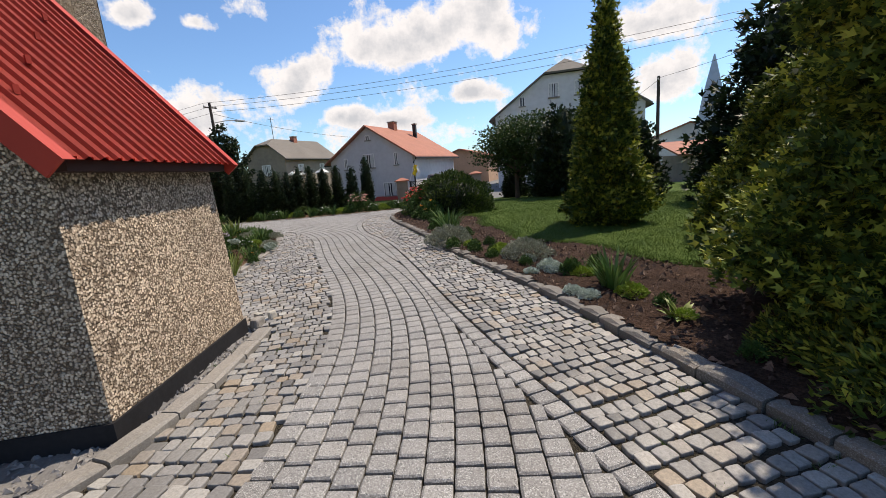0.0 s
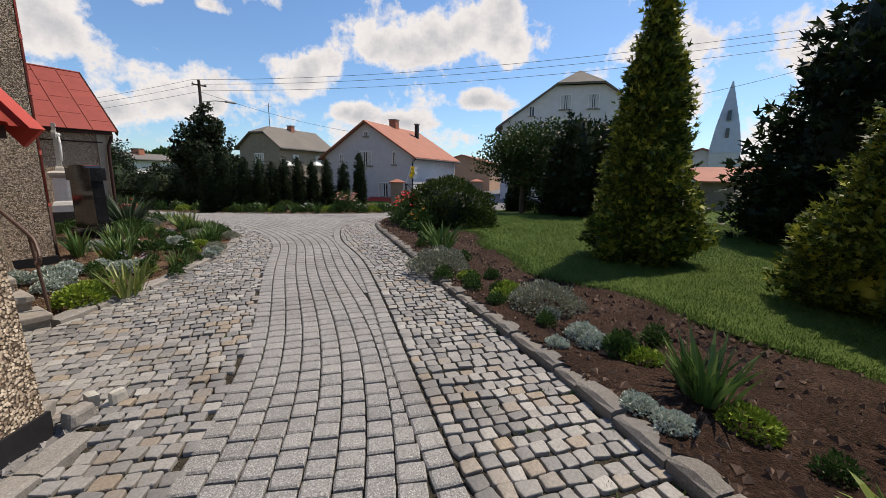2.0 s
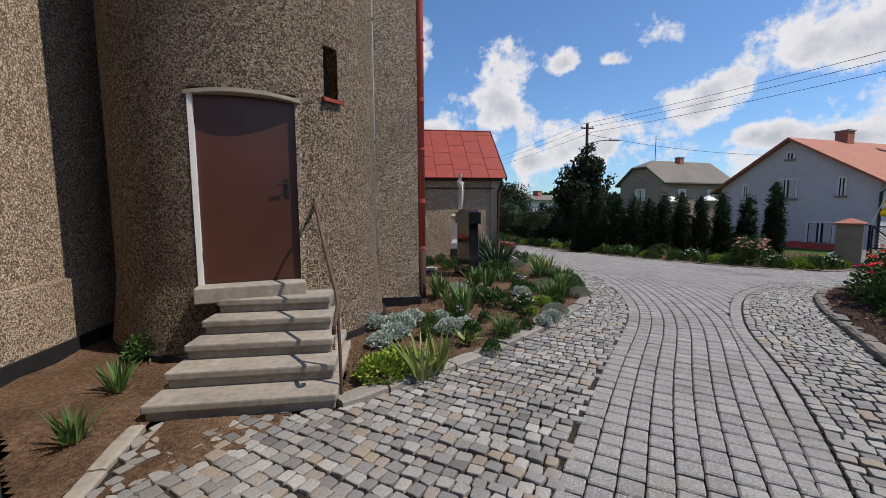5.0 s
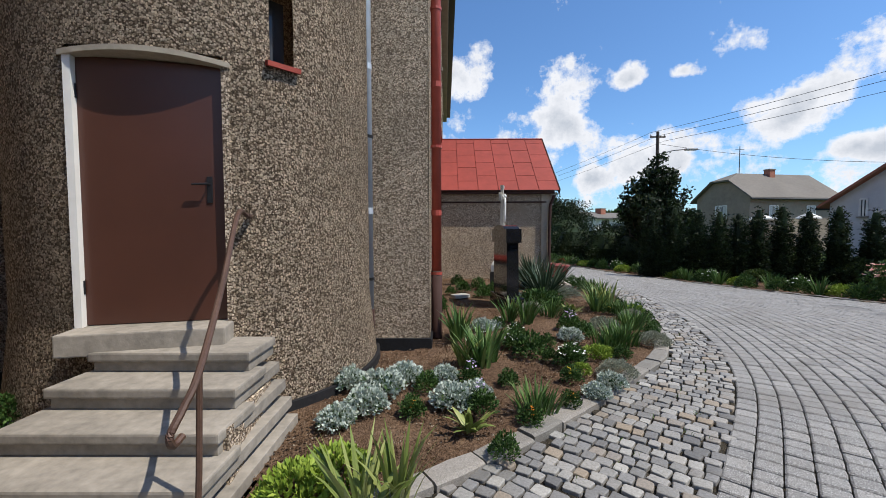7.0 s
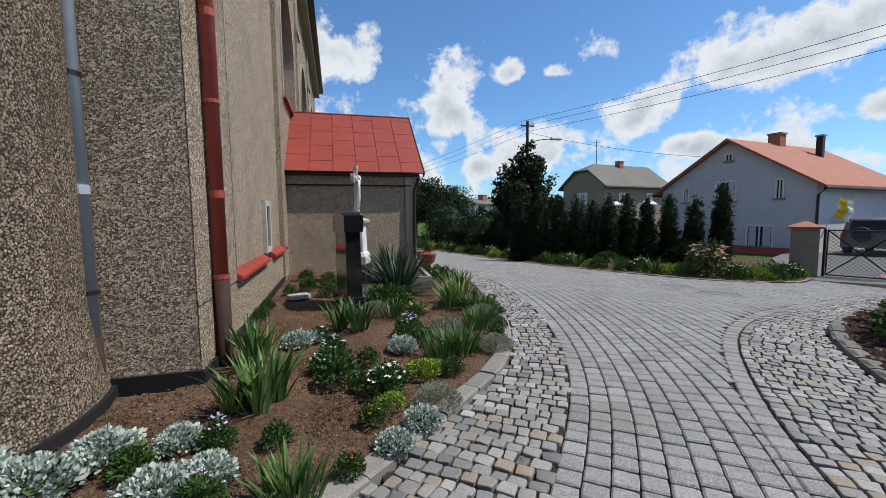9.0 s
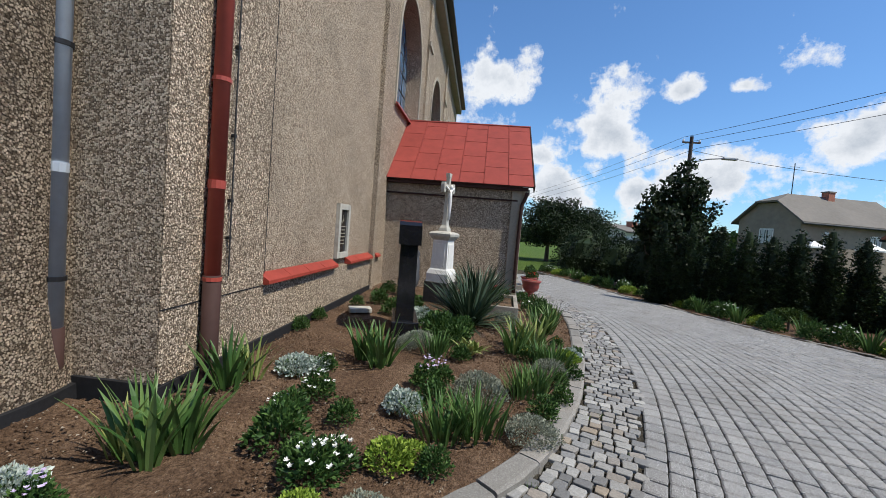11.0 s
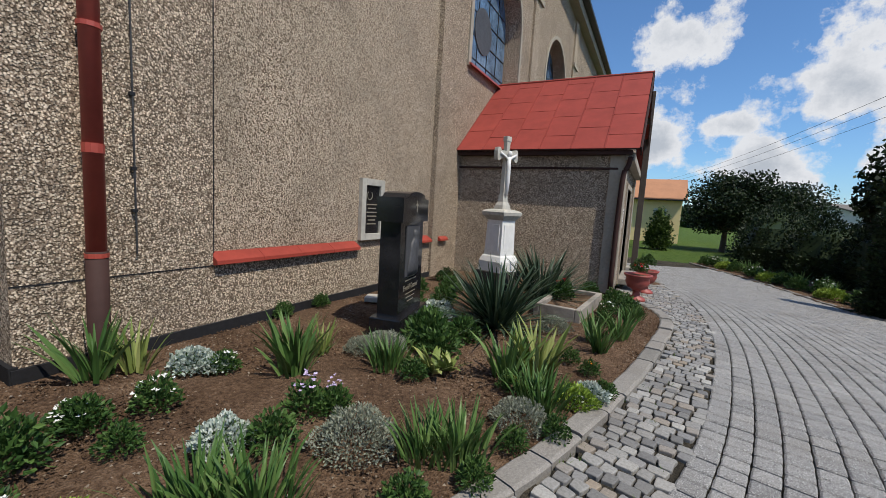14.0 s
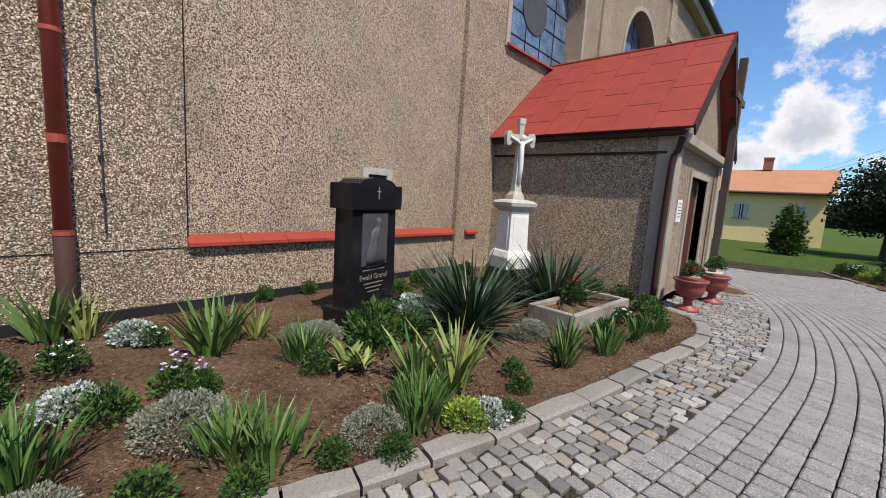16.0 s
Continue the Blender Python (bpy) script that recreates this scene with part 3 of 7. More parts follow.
def annexe():
    """The small leaning annexe with a ribbed red roof beside the path."""
    a, b = Vector((-6.25, 7.24)), Vector((-4.9, 8.12))
    back = Vector((-0.66, 0.75)).normalized()
    side = (b - a).normalized()
    out = Vector((side.y, -side.x))
    t = thing("annexe", "pebble-dashed church annexe with a steep red ribbed roof", "annexe", kind="structure")
    rings = []
    for z, grow in ((0.0, 0.05), (0.14, 0.045), (0.9, 0.02), (1.70, 0.0)):
        ring = [a - side * grow + out * grow, b + side * grow + out * grow, b + side * grow + back * 4.6, a - side * grow + back * 4.6]
        rings.append([(*p, z) for p in ring])
    depth, rise = 4.6, 4.6 * 1.2
    bm = loft(rings)
    part("wall", bm, M_CAST, t)
    # the upper wall under the roof slope
    up = [a + out * -0.02, b + out * -0.02]
    bm = bmesh.new()
    low = [bm.verts.new((*p, 1.70)) for p in (up[0], up[1], up[1] + back * depth, up[0] + back * depth)]
    tops = [bm.verts.new((*p, 1.66 + rise)) for p in (up[1] + back * depth, up[0] + back * depth)]
    for f in ((low[1], low[2], tops[0]), (low[0], tops[1], low[3]), (low[3], tops[1], tops[0], low[2])):
        bm.faces.new(f)
    part("gable", bm, M_CAST, t)
    rings = []
    for z, grow in ((-0.02, 0.062), (0.13, 0.062)):
        ring = [a - side * grow + out * grow, b + side * grow + out * grow, b + side * grow + back * 4.5, a - side * grow + back * 4.5]
        rings.append([(*p, z) for p in ring])
    part("plinth", loft(rings), M_PLINTH, t, "black tarred foot of the wall")
    # ribbed sheet: trapezoid ribs run up the slope
    e0, e1 = a - side * 0.10 + out * 0.16, b + side * 0.10 + out * 0.16
    width = (e1 - e0).length
    slope = Vector((*back, 1.2)).normalized()
    lift = Vector((*side, 0)).cross(slope).normalized()
    if lift.z < 0:
        lift = -lift
    ribs, prof = int(width / 0.105), []
    for i in range(ribs):
        u = i / ribs * width
        w = width / ribs
        prof += [(u, 0), (u + w * 0.42, 0), (u + w * 0.55, 0.022), (u + w * 0.82, 0.022)]
    prof.append((width, 0))
    base = Vector((*e0, 1.64))
    rings = []
    for s in np.linspace(0, 5.9, 12):
        rings.append([base + Vector((*side, 0)) * u + lift * (h + 0.03) + slope * s for u, h in prof])
    bm = loft(rings, closed=False)
    bmesh.ops.solidify(bm, geom=list(bm.faces), thickness=0.004)
    part("roof", bm, M_ROOF, t, "red ribbed sheet-metal roof")
    for k, e in enumerate((e0, e1)):
        s0 = Vector((*e, 1.60)) + Vector((*side, 0)) * (-0.012 if k == 0 else 0.012)
        o = Vector((*side, 0)) * (0.02 if k else -0.02)
        bm = loft([[s0 + o * 0 + lift * -0.05 + slope * s, s0 + o + lift * -0.05 + slope * s, s0 + o + lift * 0.085 + slope * s, s0 - o * 3 + lift * 0.085 + slope * s, s0 - o * 3 + lift * 0.08 + slope * s, s0 + lift * 0.08 + slope * s] for s in (0.0, 5.9)])
        part("verge_strip", bm, M_ROOF, t)
    bm = loft([[Vector((*(a + out * 0.02 - side * 0.02), 1.60)), Vector((*(a + out * 0.14 - side * 0.02), 1.60)), Vector((*(a + out * 0.14 - side * 0.02), 1.66)), Vector((*(a + out * 0.02 - side * 0.02), 1.70))],
               [Vector((*(b + out * 0.02 + side * 0.02), 1.60)), Vector((*(b + out * 0.14 + side * 0.02), 1.60)), Vector((*(b + out * 0.14 + side * 0.02), 1.66)), Vector((*(b + out * 0.02 + side * 0.02), 1.70))]])
    part("eaves_board", bm, M_DARKPIPE, t, "dark board under the eaves")
    for k in range(4):
        s = 0.45 + 0.33 * k
        part("snow_hook", box(-0.012, -0.015, 0, 0.012, 0.015, 0.05), M_ROOF, t).matrix_basis = Matrix.Translation(base + Vector((*side, 0)) * (0.2 + 0.38 * k) + slope * s + lift * 0.05)
    return t


annexe()


def arched(x0, x1, z0, spring, rise, n=14):
    """The outline of an arched opening, in the plane of a wall."""
    mid, half = (x0 + x1) / 2, (x1 - x0) / 2
    return [(x0, z0), (x1, z0)] + [(mid + half * math.cos(a), spring + rise * math.sin(a)) for a in np.linspace(0, math.pi, n)]


def turret():
    t = thing("stair_turret", "round pebble-dashed stair turret of the church", "turret", kind="structure")
    cx, cy = TURRET
    n = 96
    door_a, door_b = math.atan2(11.40 - cy, -5.76 - cx), math.atan2(11.62 - cy, -4.77 - cx)
    slit_a, slit_b = math.radians(-47.0), math.radians(-40.0)
    angles = sorted(set(np.round(np.r_[np.linspace(-math.pi, math.pi, n, endpoint=False), door_a, door_b, slit_a, slit_b], 5)))
    zs = [0.0, 0.12, 0.80, 2.72, 2.80, 2.86, 3.42, 6.0, 12.0]
    bm = bmesh.new()

    def radius(z):
        return TURRET_R + (0.10 * max(0.0, 1 - z / 0.9) ** 2 if z < 0.9 else 0)
    grid = [[bm.verts.new((cx + radius(z) * math.cos(a), cy + radius(z) * math.sin(a), z)) for a in angles] for z in zs]
    m = len(angles)
    for j in range(len(zs) - 1):
        for i in range(m):
            a = angles[i] + 1e-4
            zm = (zs[j] + zs[j + 1]) / 2
            if door_a <= a < door_b - 1e-3 and 0.80 < zm < 2.80:
                continue
            if slit_a <= a < slit_b - 1e-3 and 2.86 < zm < 3.42:
                continue
            bm.faces.new((grid[j][i], grid[j][(i + 1) % m], grid[j + 1][(i + 1) % m], grid[j + 1][i]))
    bmesh.ops.solidify(bm, geom=list(bm.faces), thickness=0.25)
    part("wall", bm, M_CAST, t)
    ring = [[(cx + r * math.cos(a), cy + r * math.sin(a), z) for a in angles] for r, z in ((TURRET_R + 0.125, -0.02), (TURRET_R + 0.118, 0.10))]
    part("plinth", loft(ring), M_PLINTH, t, "black tarred foot of the wall")
    # slit window
    sa = (slit_a + slit_b) / 2
    d = Vector((math.cos(sa), math.sin(sa), 0))
    e = Vector((-d.y, d.x, 0))
    c = Vector((cx, cy, 0)) + d * (TURRET_R - 0.2)
    w = 0.11
    bm = bmesh.new()
    bm.faces.new([bm.verts.new(c + e * sx * w + Vector((0, 0, z))) for sx, z in ((-1, 2.84), (1, 2.84), (1, 3.44), (-1, 3.44))])
    part("slit_window", bm, M_GLASS, t, "dark narrow slit window")
    bm = loft([[c + d * 0.12 + e * s * w * 1.25 + Vector((0, 0, 2.83)), c + d * 0.25 + e * s * w * 1.25 + Vector((0, 0, 2.80)), c + d * 0.25 + e * s * w * 1.25 + Vector((0, 0, 2.84)), c + d * 0.12 + e * s * w * 1.25 + Vector((0, 0, 2.875))] for s in (-1, 1)])
    part("slit_sill", bm, M_RED, t, "small red tiled sill")
    return t, door_a, door_b


turret_thing, DOOR_A, DOOR_B = turret()


def turret_door():
    cx, cy = TURRET
    p = Vector((cx + TURRET_R * math.cos(DOOR_A), cy + TURRET_R * math.sin(DOOR_A), 0))
    q = Vector((cx + TURRET_R * math.cos(DOOR_B), cy + TURRET_R * math.sin(DOOR_B), 0))
    w = (q - p).length
    turn = math.degrees(math.atan2(q.y - p.y, q.x - p.x))
    d = thing("door_1", "closed brown steel door in the round turret", "door", kind="structure", at=(p.x, p.y, 0.80), turn=turn)
    part("door_leaf", box(0.035, 0.05, 0.02, w - 0.02, 0.09, 1.95, 0.004), M_DOOR, d, "plain brown painted steel leaf")
    part("reveal", box(-0.012, -0.004, 0.0, 0.035, 0.18, 1.96), M_WHITE, d, "whitewashed left reveal")
    part("reveal", box(w - 0.02, 0.0, 0.0, w + 0.03, 0.18, 1.98), M_CAST, d)
    bm = bmesh.new()
    rings = []
    for u in np.linspace(-0.04, w + 0.04, 12):
        z = 1.95 + 0.035 * (1 - ((u - w / 2) / (w / 2)) ** 2)
        o = -0.102 - 0.09 * (1 - ((u - w / 2) / (w / 2 + 0.05)) ** 2)
        rings.append([(u, o + 0.10, z - 0.02), (u, 0.16, z - 0.02), (u, 0.16, z + 0.018), (u, o + 0.10, z + 0.018)])
    part("lintel", loft(rings, bm), M_MORTAR, d, "pale shallow arched lintel")
    part("handle_plate", box(w - 0.15, 0.04, 0.92, w - 0.11, 0.05, 1.12, 0.003), M_IRON, d)
    part("door_handle", tube([(w - 0.13, 0.045, 1.06), (w - 0.13, 0.0, 1.06), (w - 0.24, 0.0, 1.055)], 0.009), M_IRON, d, "small steel lever handle")
    for z in (0.25, 1.65):
        part("hinge", tube([(0.03, 0.04, z), (0.03, 0.04, z + 0.1)], 0.012), M_IRON, d)
    part("threshold", box(-0.02, -0.22, -0.14, w + 0.02, 0.12, 0.015, 0.012), M_STEP, d, "concrete threshold")


turret_door()


def stairs():
    t = thing("entrance_steps", "flight of worn concrete steps up to the turret door", "steps", kind="structure")
    x0, x1 = -5.66, -4.28
    front, tops, n = STEP_FRONT, 0.69, 5
    for i in range(n):
        y = front + 0.27 * i
        z = 0.138 * (i + 1)
        nose = box(x0 + 0.035 * i - 0.02, y, z - 0.065, x1 - 0.045 * i + 0.02, y + 0.42, z, 0.014)
        part("tread", nose, M_STEP, t)
        part("riser", box(x0 + 0.035 * i, y + 0.03, z - 0.138, x1 - 0.045 * i, y + 1.5 - 0.27 * i, z - 0.06, 0.006), M_STEP, t)
    part("cheek", prism([(x1 - 0.22, front + 0.62), (x1 - 0.06, front + 0.62), (x1 - 0.16, front + 1.4), (x1 - 0.30, front + 1.4)], -0.02, 0.40), M_CAST, t, "pebble-dashed side of the steps")
    r = thing("handrail", "bent rusty brown iron handrail beside the steps", "handrail")
    pts = [(-4.62, 11.62, 1.62), (-4.58, 11.4, 1.62), (-4.42, 10.9, 1.2), (-4.27, 10.42, 0.86), (-4.26, 10.28, 0.74), (-4.27, 10.21, 0.66), (-4.28, 10.24, 0.60), (-4.28, 10.30, 0.61)]
    part("rail", tube(curve3(pts), 0.017), M_RAIL, r)
    part("post", tube([(-4.27, 10.42, 0.86), (-4.25, 10.36, 0.4), (-4.24, 10.3, -0.02)], 0.014), M_RAIL, r)
    part("wall_anchor", tube([(-4.62, 11.62, 1.62), (-4.66, 11.75, 1.62)], 0.02), M_RAIL, r)


def curve3(points, n=6):
    p = [Vector(q) for q in points]
    p = [2 * p[0] - p[1]] + p + [2 * p[-1] - p[-2]]
    out = []
    for i in range(1, len(p) - 2):
        for k in range(n):
            u = k / n
            a, b, c, d = p[i - 1], p[i], p[i + 1], p[i + 2]
            out.append(0.5 * (2 * b + (c - a) * u + (2 * a - 5 * b + 4 * c - d) * u * u + (3 * b - a - 3 * c + d) * u ** 3))
    return out + [p[-2]]


stairs()


def cut_wall(openings, s0, s1, z0, z1, depth, at):
    """A wall with openings through it: quads between the outlines in the plane, then given a thickness. at(s, z, d) lays it into the world."""
    bm = bmesh.new()
    cuts_s = sorted({s0, s1, *[o[0][0] for o in openings], *[o[1][0] for o in openings]})
    for a, b in zip(cuts_s, cuts_s[1:]):
        over = [o for o in openings if o[0][0] <= a + 1e-6 and o[1][0] >= b - 1e-6]
        if not over:
            bm.faces.new([bm.verts.new(at(s, z, 0)) for s, z in ((a, z0), (b, z0), (b, z1), (a, z1))])
            continue
        o = over[0]
        bm.faces.new([bm.verts.new(at(s, z, 0)) for s, z in ((a, z0), (b, z0), (b, o[0][1]), (a, o[0][1]))])
        arch = o[2:]
        for p, q in zip(arch, arch[1:]):
            bm.faces.new([bm.verts.new(at(s, z, 0)) for s, z in (q, p, (p[0], z1), (q[0], z1))])
        ring = [*o]
        for p, q in zip(ring, ring[1:] + ring[:1]):
            bm.faces.new([bm.verts.new(v) for v in (at(*p, 0), at(*q, 0), at(*q, depth), at(*p, depth))])
    bmesh.ops.remove_doubles(bm, verts=bm.verts, dist=1e-4)
    return bm


def nave():
    t = thing("church_nave", "tall pebble-dashed nave of the village church", "church", kind="structure")
    windows = [arched(20.75, 24.0, 4.55, 6.3, 1.6), arched(27.0, 30.2, 4.55, 6.3, 1.6), arched(33.2, 36.4, 4.55, 6.3, 1.6)]

    def flat(s, z, d):
        return (NAVE_X - d, s, z)
    part("wall", cut_wall(windows, 19.62, NAVE_Y1, 0.0, EAVES, 0.55, flat), M_CAST, t)
    part("wall", cut_wall([], NAVE_Y0, 15.0, 0.0, EAVES, 0.3, flat), M_CAST, t)
    part("strip", box(NAVE_X - 0.3, 19.42, 0.0, NAVE_X + 0.05, 19.62, EAVES), M_CAST, t, "narrow upright wall strip")
    # the sunk field between the strips
    part("sunk_field", box(NAVE_X - 0.3, 15.0, 0.72, NAVE_X - 0.055, 19.42, EAVES), M_CAST, t)
    part("field_plinth", box(NAVE_X - 0.3, 15.0, 0.0, NAVE_X - 0.002, 19.42, 0.72, 0.004), M_CAST, t, "worn smooth plinth under the red sill")
    part("west_wall", prism([(NAVE_X - 0.01, NAVE_Y0), (NAVE_X - 0.01, NAVE_Y0 + 0.3), (-9.0, NAVE_Y0 + 0.3), (-9.0, NAVE_Y0)], 0.0, EAVES), M_CAST, t)
    part("east_wall", box(-14.0, NAVE_Y1, 0, NAVE_X, NAVE_Y1 + 0.3, EAVES), M_CAST, t)
    part("north_wall", box(-14.0, NAVE_Y0, 0, -13.7, NAVE_Y1, EAVES), M_CAST, t)
    part("plinth", box(NAVE_X, NAVE_Y0 - 0.02, -0.05, NAVE_X + 0.03, 19.5, 0.13, 0.003), M_PLINTH, t, "black bitumen foot of the wall")
    part("plinth", box(-4.3, NAVE_Y0 - 0.03, -0.05, NAVE_X + 0.02, NAVE_Y0 + 0.02, 0.15, 0.003), M_PLINTH, t)
    part("cornice", box(NAVE_X - 0.2, NAVE_Y0 - 0.2, EAVES - 0.3, NAVE_X + 0.35, NAVE_Y1 + 0.3, EAVES + 0.05, 0.03), M_MORTAR, t)
    part("gutter", box(NAVE_X + 0.2, NAVE_Y0 - 0.3, EAVES + 0.05, NAVE_X + 0.62, NAVE_Y1 + 0.4, EAVES + 0.2, 0.05), M_IRON, t, "dark eaves gutter")
    bm = bmesh.new()
    y0, y1 = NAVE_Y0 - 0.3, NAVE_Y1 + 0.4
    for xs, zs in (((NAVE_X + 0.6, -8.7), (EAVES + 0.2, EAVES + 6.0)), ((-14.4, -8.7), (EAVES + 0.2, EAVES + 6.0))):
        bm.faces.new([bm.verts.new(v) for v in ((xs[0], y0, zs[0]), (xs[0], y1, zs[0]), (xs[1], y1, zs[1]), (xs[1], y0, zs[1]))])
    for y in (y0 + 0.3, y1 - 0.3):
        bm.faces.new([bm.verts.new(v) for v in ((NAVE_X, y, EAVES), (-14, y, EAVES), (-8.7, y, EAVES + 5.7))])
    part("roof", bm, M_TILE, t)
    # sloping string bands between the windows and mortar lines
    for s in (25.4, 31.7):
        part("pilaster", box(NAVE_X, s - 0.35, 4.2, NAVE_X + 0.07, s + 0.35, EAVES - 0.3), M_CAST, t, "raised wall pier")
        part("band", box(NAVE_X + 0.07, s - 0.4, 7.9, NAVE_X + 0.13, s + 0.4, 8.05), M_MORTAR, t)
    part("mortar_line", box(NAVE_X + 0.001, NAVE_Y0, 0.715, NAVE_X + 0.005, 15.0, 0.725), M_PLINTH, t)
    part("mortar_line", box(NAVE_X + 0.002, 15.0, 0.85, NAVE_X + 0.004, 15.012, EAVES), M_PLINTH, t)
    for k, o in enumerate(windows):
        w = thing("window_%d" % (k + 1), "tall arched leaded church window in a deep reveal", "window", "church windows", kind="structure")
        s0, s1 = o[0][0], o[1][0]
        bm = bmesh.new()
        bm.faces.new([bm.verts.new((NAVE_X - 0.45, s, z)) for s, z in o])
        part("glass", bm, M_LEADED, w, "blue and amber leaded glass")
        for s in np.linspace(s0, s1, 6)[1:-1]:
            part("lead_bar", box(NAVE_X - 0.45, s - 0.012, 4.55, NAVE_X - 0.435, s + 0.012, 6.3 + 1.6 * math.sqrt(max(0, 1 - ((s - (s0 + s1) / 2) / ((s1 - s0) / 2)) ** 2))), M_IRON, w)
        for z in (5.1, 5.65, 6.2, 6.75):
            part("lead_bar", box(NAVE_X - 0.45, s0 + 0.02, z - 0.012, NAVE_X - 0.437, s1 - 0.02, z + 0.012), M_IRON, w)
        part("rosette", lathe([(0.30, 0), (0.55, 0.001), (0.55, 0.014), (0.30, 0.014)], 24), M_RELIEF, w, "round leaded rosette").matrix_basis = pose(NAVE_X - 0.44, (s0 + s1) / 2, 5.9, 0, 90, 0)
        rings = []
        ring = o[2:]
        mid = (s0 + s1) / 2
        for s, z in [(o[1][0], 4.5)] + ring + [(o[0][0], 4.5)]:
            g = 1 + 0.13 / ((s1 - s0) / 2)
            so, zo = mid + (s - mid) * g, (6.3 + (z - 6.3) * 1.08 if z > 6.3 else z)
            rings.append([(NAVE_X, s, z), (NAVE_X + 0.035, s, z), (NAVE_X + 0.035, so, zo), (NAVE_X, so, zo)])
        part("surround", loft(rings), M_MORTAR, w, "smooth mortar surround")
        bm = loft([[(NAVE_X - 0.45, s, 4.72), (NAVE_X + 0.10, s, 4.50), (NAVE_X + 0.10, s, 4.54), (NAVE_X - 0.45, s, 4.77)] for s in (s0 - 0.1, s1 + 0.1)])
        part("window_sill", bm, M_REDPIPE, w, "sloping sheet-metal sill")
    # red tiled sills along the field
    for a, b in ((15.0, 17.22), (17.86, 19.4), (19.75, 20.1)):
        s = thing("wall_sill", "red clay tiled sill along the church wall", "sill", "red wall sills", kind="structure")
        n = max(1, round((b - a) / 0.55))
        for i in range(n):
            p, q = a + (b - a) * i / n, a + (b - a) * (i + 1) / n - 0.006
            bm = loft([[(NAVE_X - 0.06, y, 0.86), (NAVE_X + 0.07, y, 0.775), (NAVE_X + 0.075, y, 0.735), (NAVE_X + 0.03, y, 0.725), (NAVE_X - 0.06, y, 0.74)] for y in (p, q)])
            part("tile", bm, M_RED, s)
    return t


nave()


def downpipe(points, mat, name, label, low=None):
    t = thing(name, label, "downpipe", kind="structure")
    part("pipe", tube(points, 0.066, 12), mat, t, smooth=True)
    (x, y, z) = points[0]
    if low:
        part("lower_pipe", tube([(x, y, low), (x, y, 0.12), (x, y - 0.04, 0.02)], 0.074, 12), M_DARKPIPE, t, "dark cast-iron foot pipe", smooth=True)
    for h in (0.9, 2.6, 4.4, 6.5):
        part("clamp", lathe([(0.078, h), (0.078, h + 0.035)], 12, at=(x, y, 0)), M_IRON if mat is M_ZINC else mat, t)
    for h in (1.7, 3.4, 5.2):
        part("joint_collar", lathe([(0.071, h), (0.071, h + 0.07)], 12, at=(x, y, 0)), mat, t)


downpipe([(-4.06, 13.42, 0.55), (-4.06, 13.42, 10.0)], M_ZINC, "downpipe_zinc", "grey zinc downpipe in the corner beside the turret", 0.55)
downpipe([(NAVE_X + 0.08, 14.02, 0.9), (NAVE_X + 0.08, 14.02, 10.0)], M_REDPIPE, "downpipe_red", "red painted downpipe with a dark iron foot", 0.95)
cable = thing("lightning_cable", "thin dark lightning cable clipped to the church wall", "cable", kind="structure")
part("cable_run", tube([(NAVE_X + 0.03, 14.32, 0.9), (NAVE_X + 0.03, 14.30, 4.0), (NAVE_X + 0.03, 14.28, 10.0)], 0.008, 5), M_WIRE, cable)
for z in (1.25, 1.6, 2.2, 3.0):
    part("clip", box(NAVE_X, 14.29, z, NAVE_X + 0.04, 14.33, z + 0.03, 0.004), M_IRON, cable)


def tower():
    t = thing("church_tower", "square pebble-dashed tower behind the annexe", "tower", kind="structure")
    out = [(-7.35, 10.9), (-7.35, 14.0), (-13.5, 14.0), (-13.5, 8.5), (-9.5, 8.5)]
    part("wall", prism(out, 0, 16.0), M_CAST, t)
    part("plinth_course", prism([(-7.27, 10.75), (-7.27, 13.2), (-7.5, 13.2), (-7.5, 10.75)], 0, 0.85), M_CAST, t, "thicker wall foot with a rounded ledge")
    part("foot", prism([(-7.24, 10.75), (-7.24, 13.2), (-7.4, 13.2), (-7.4, 10.75)], -0.02, 0.2), M_PLINTH, t)


tower()


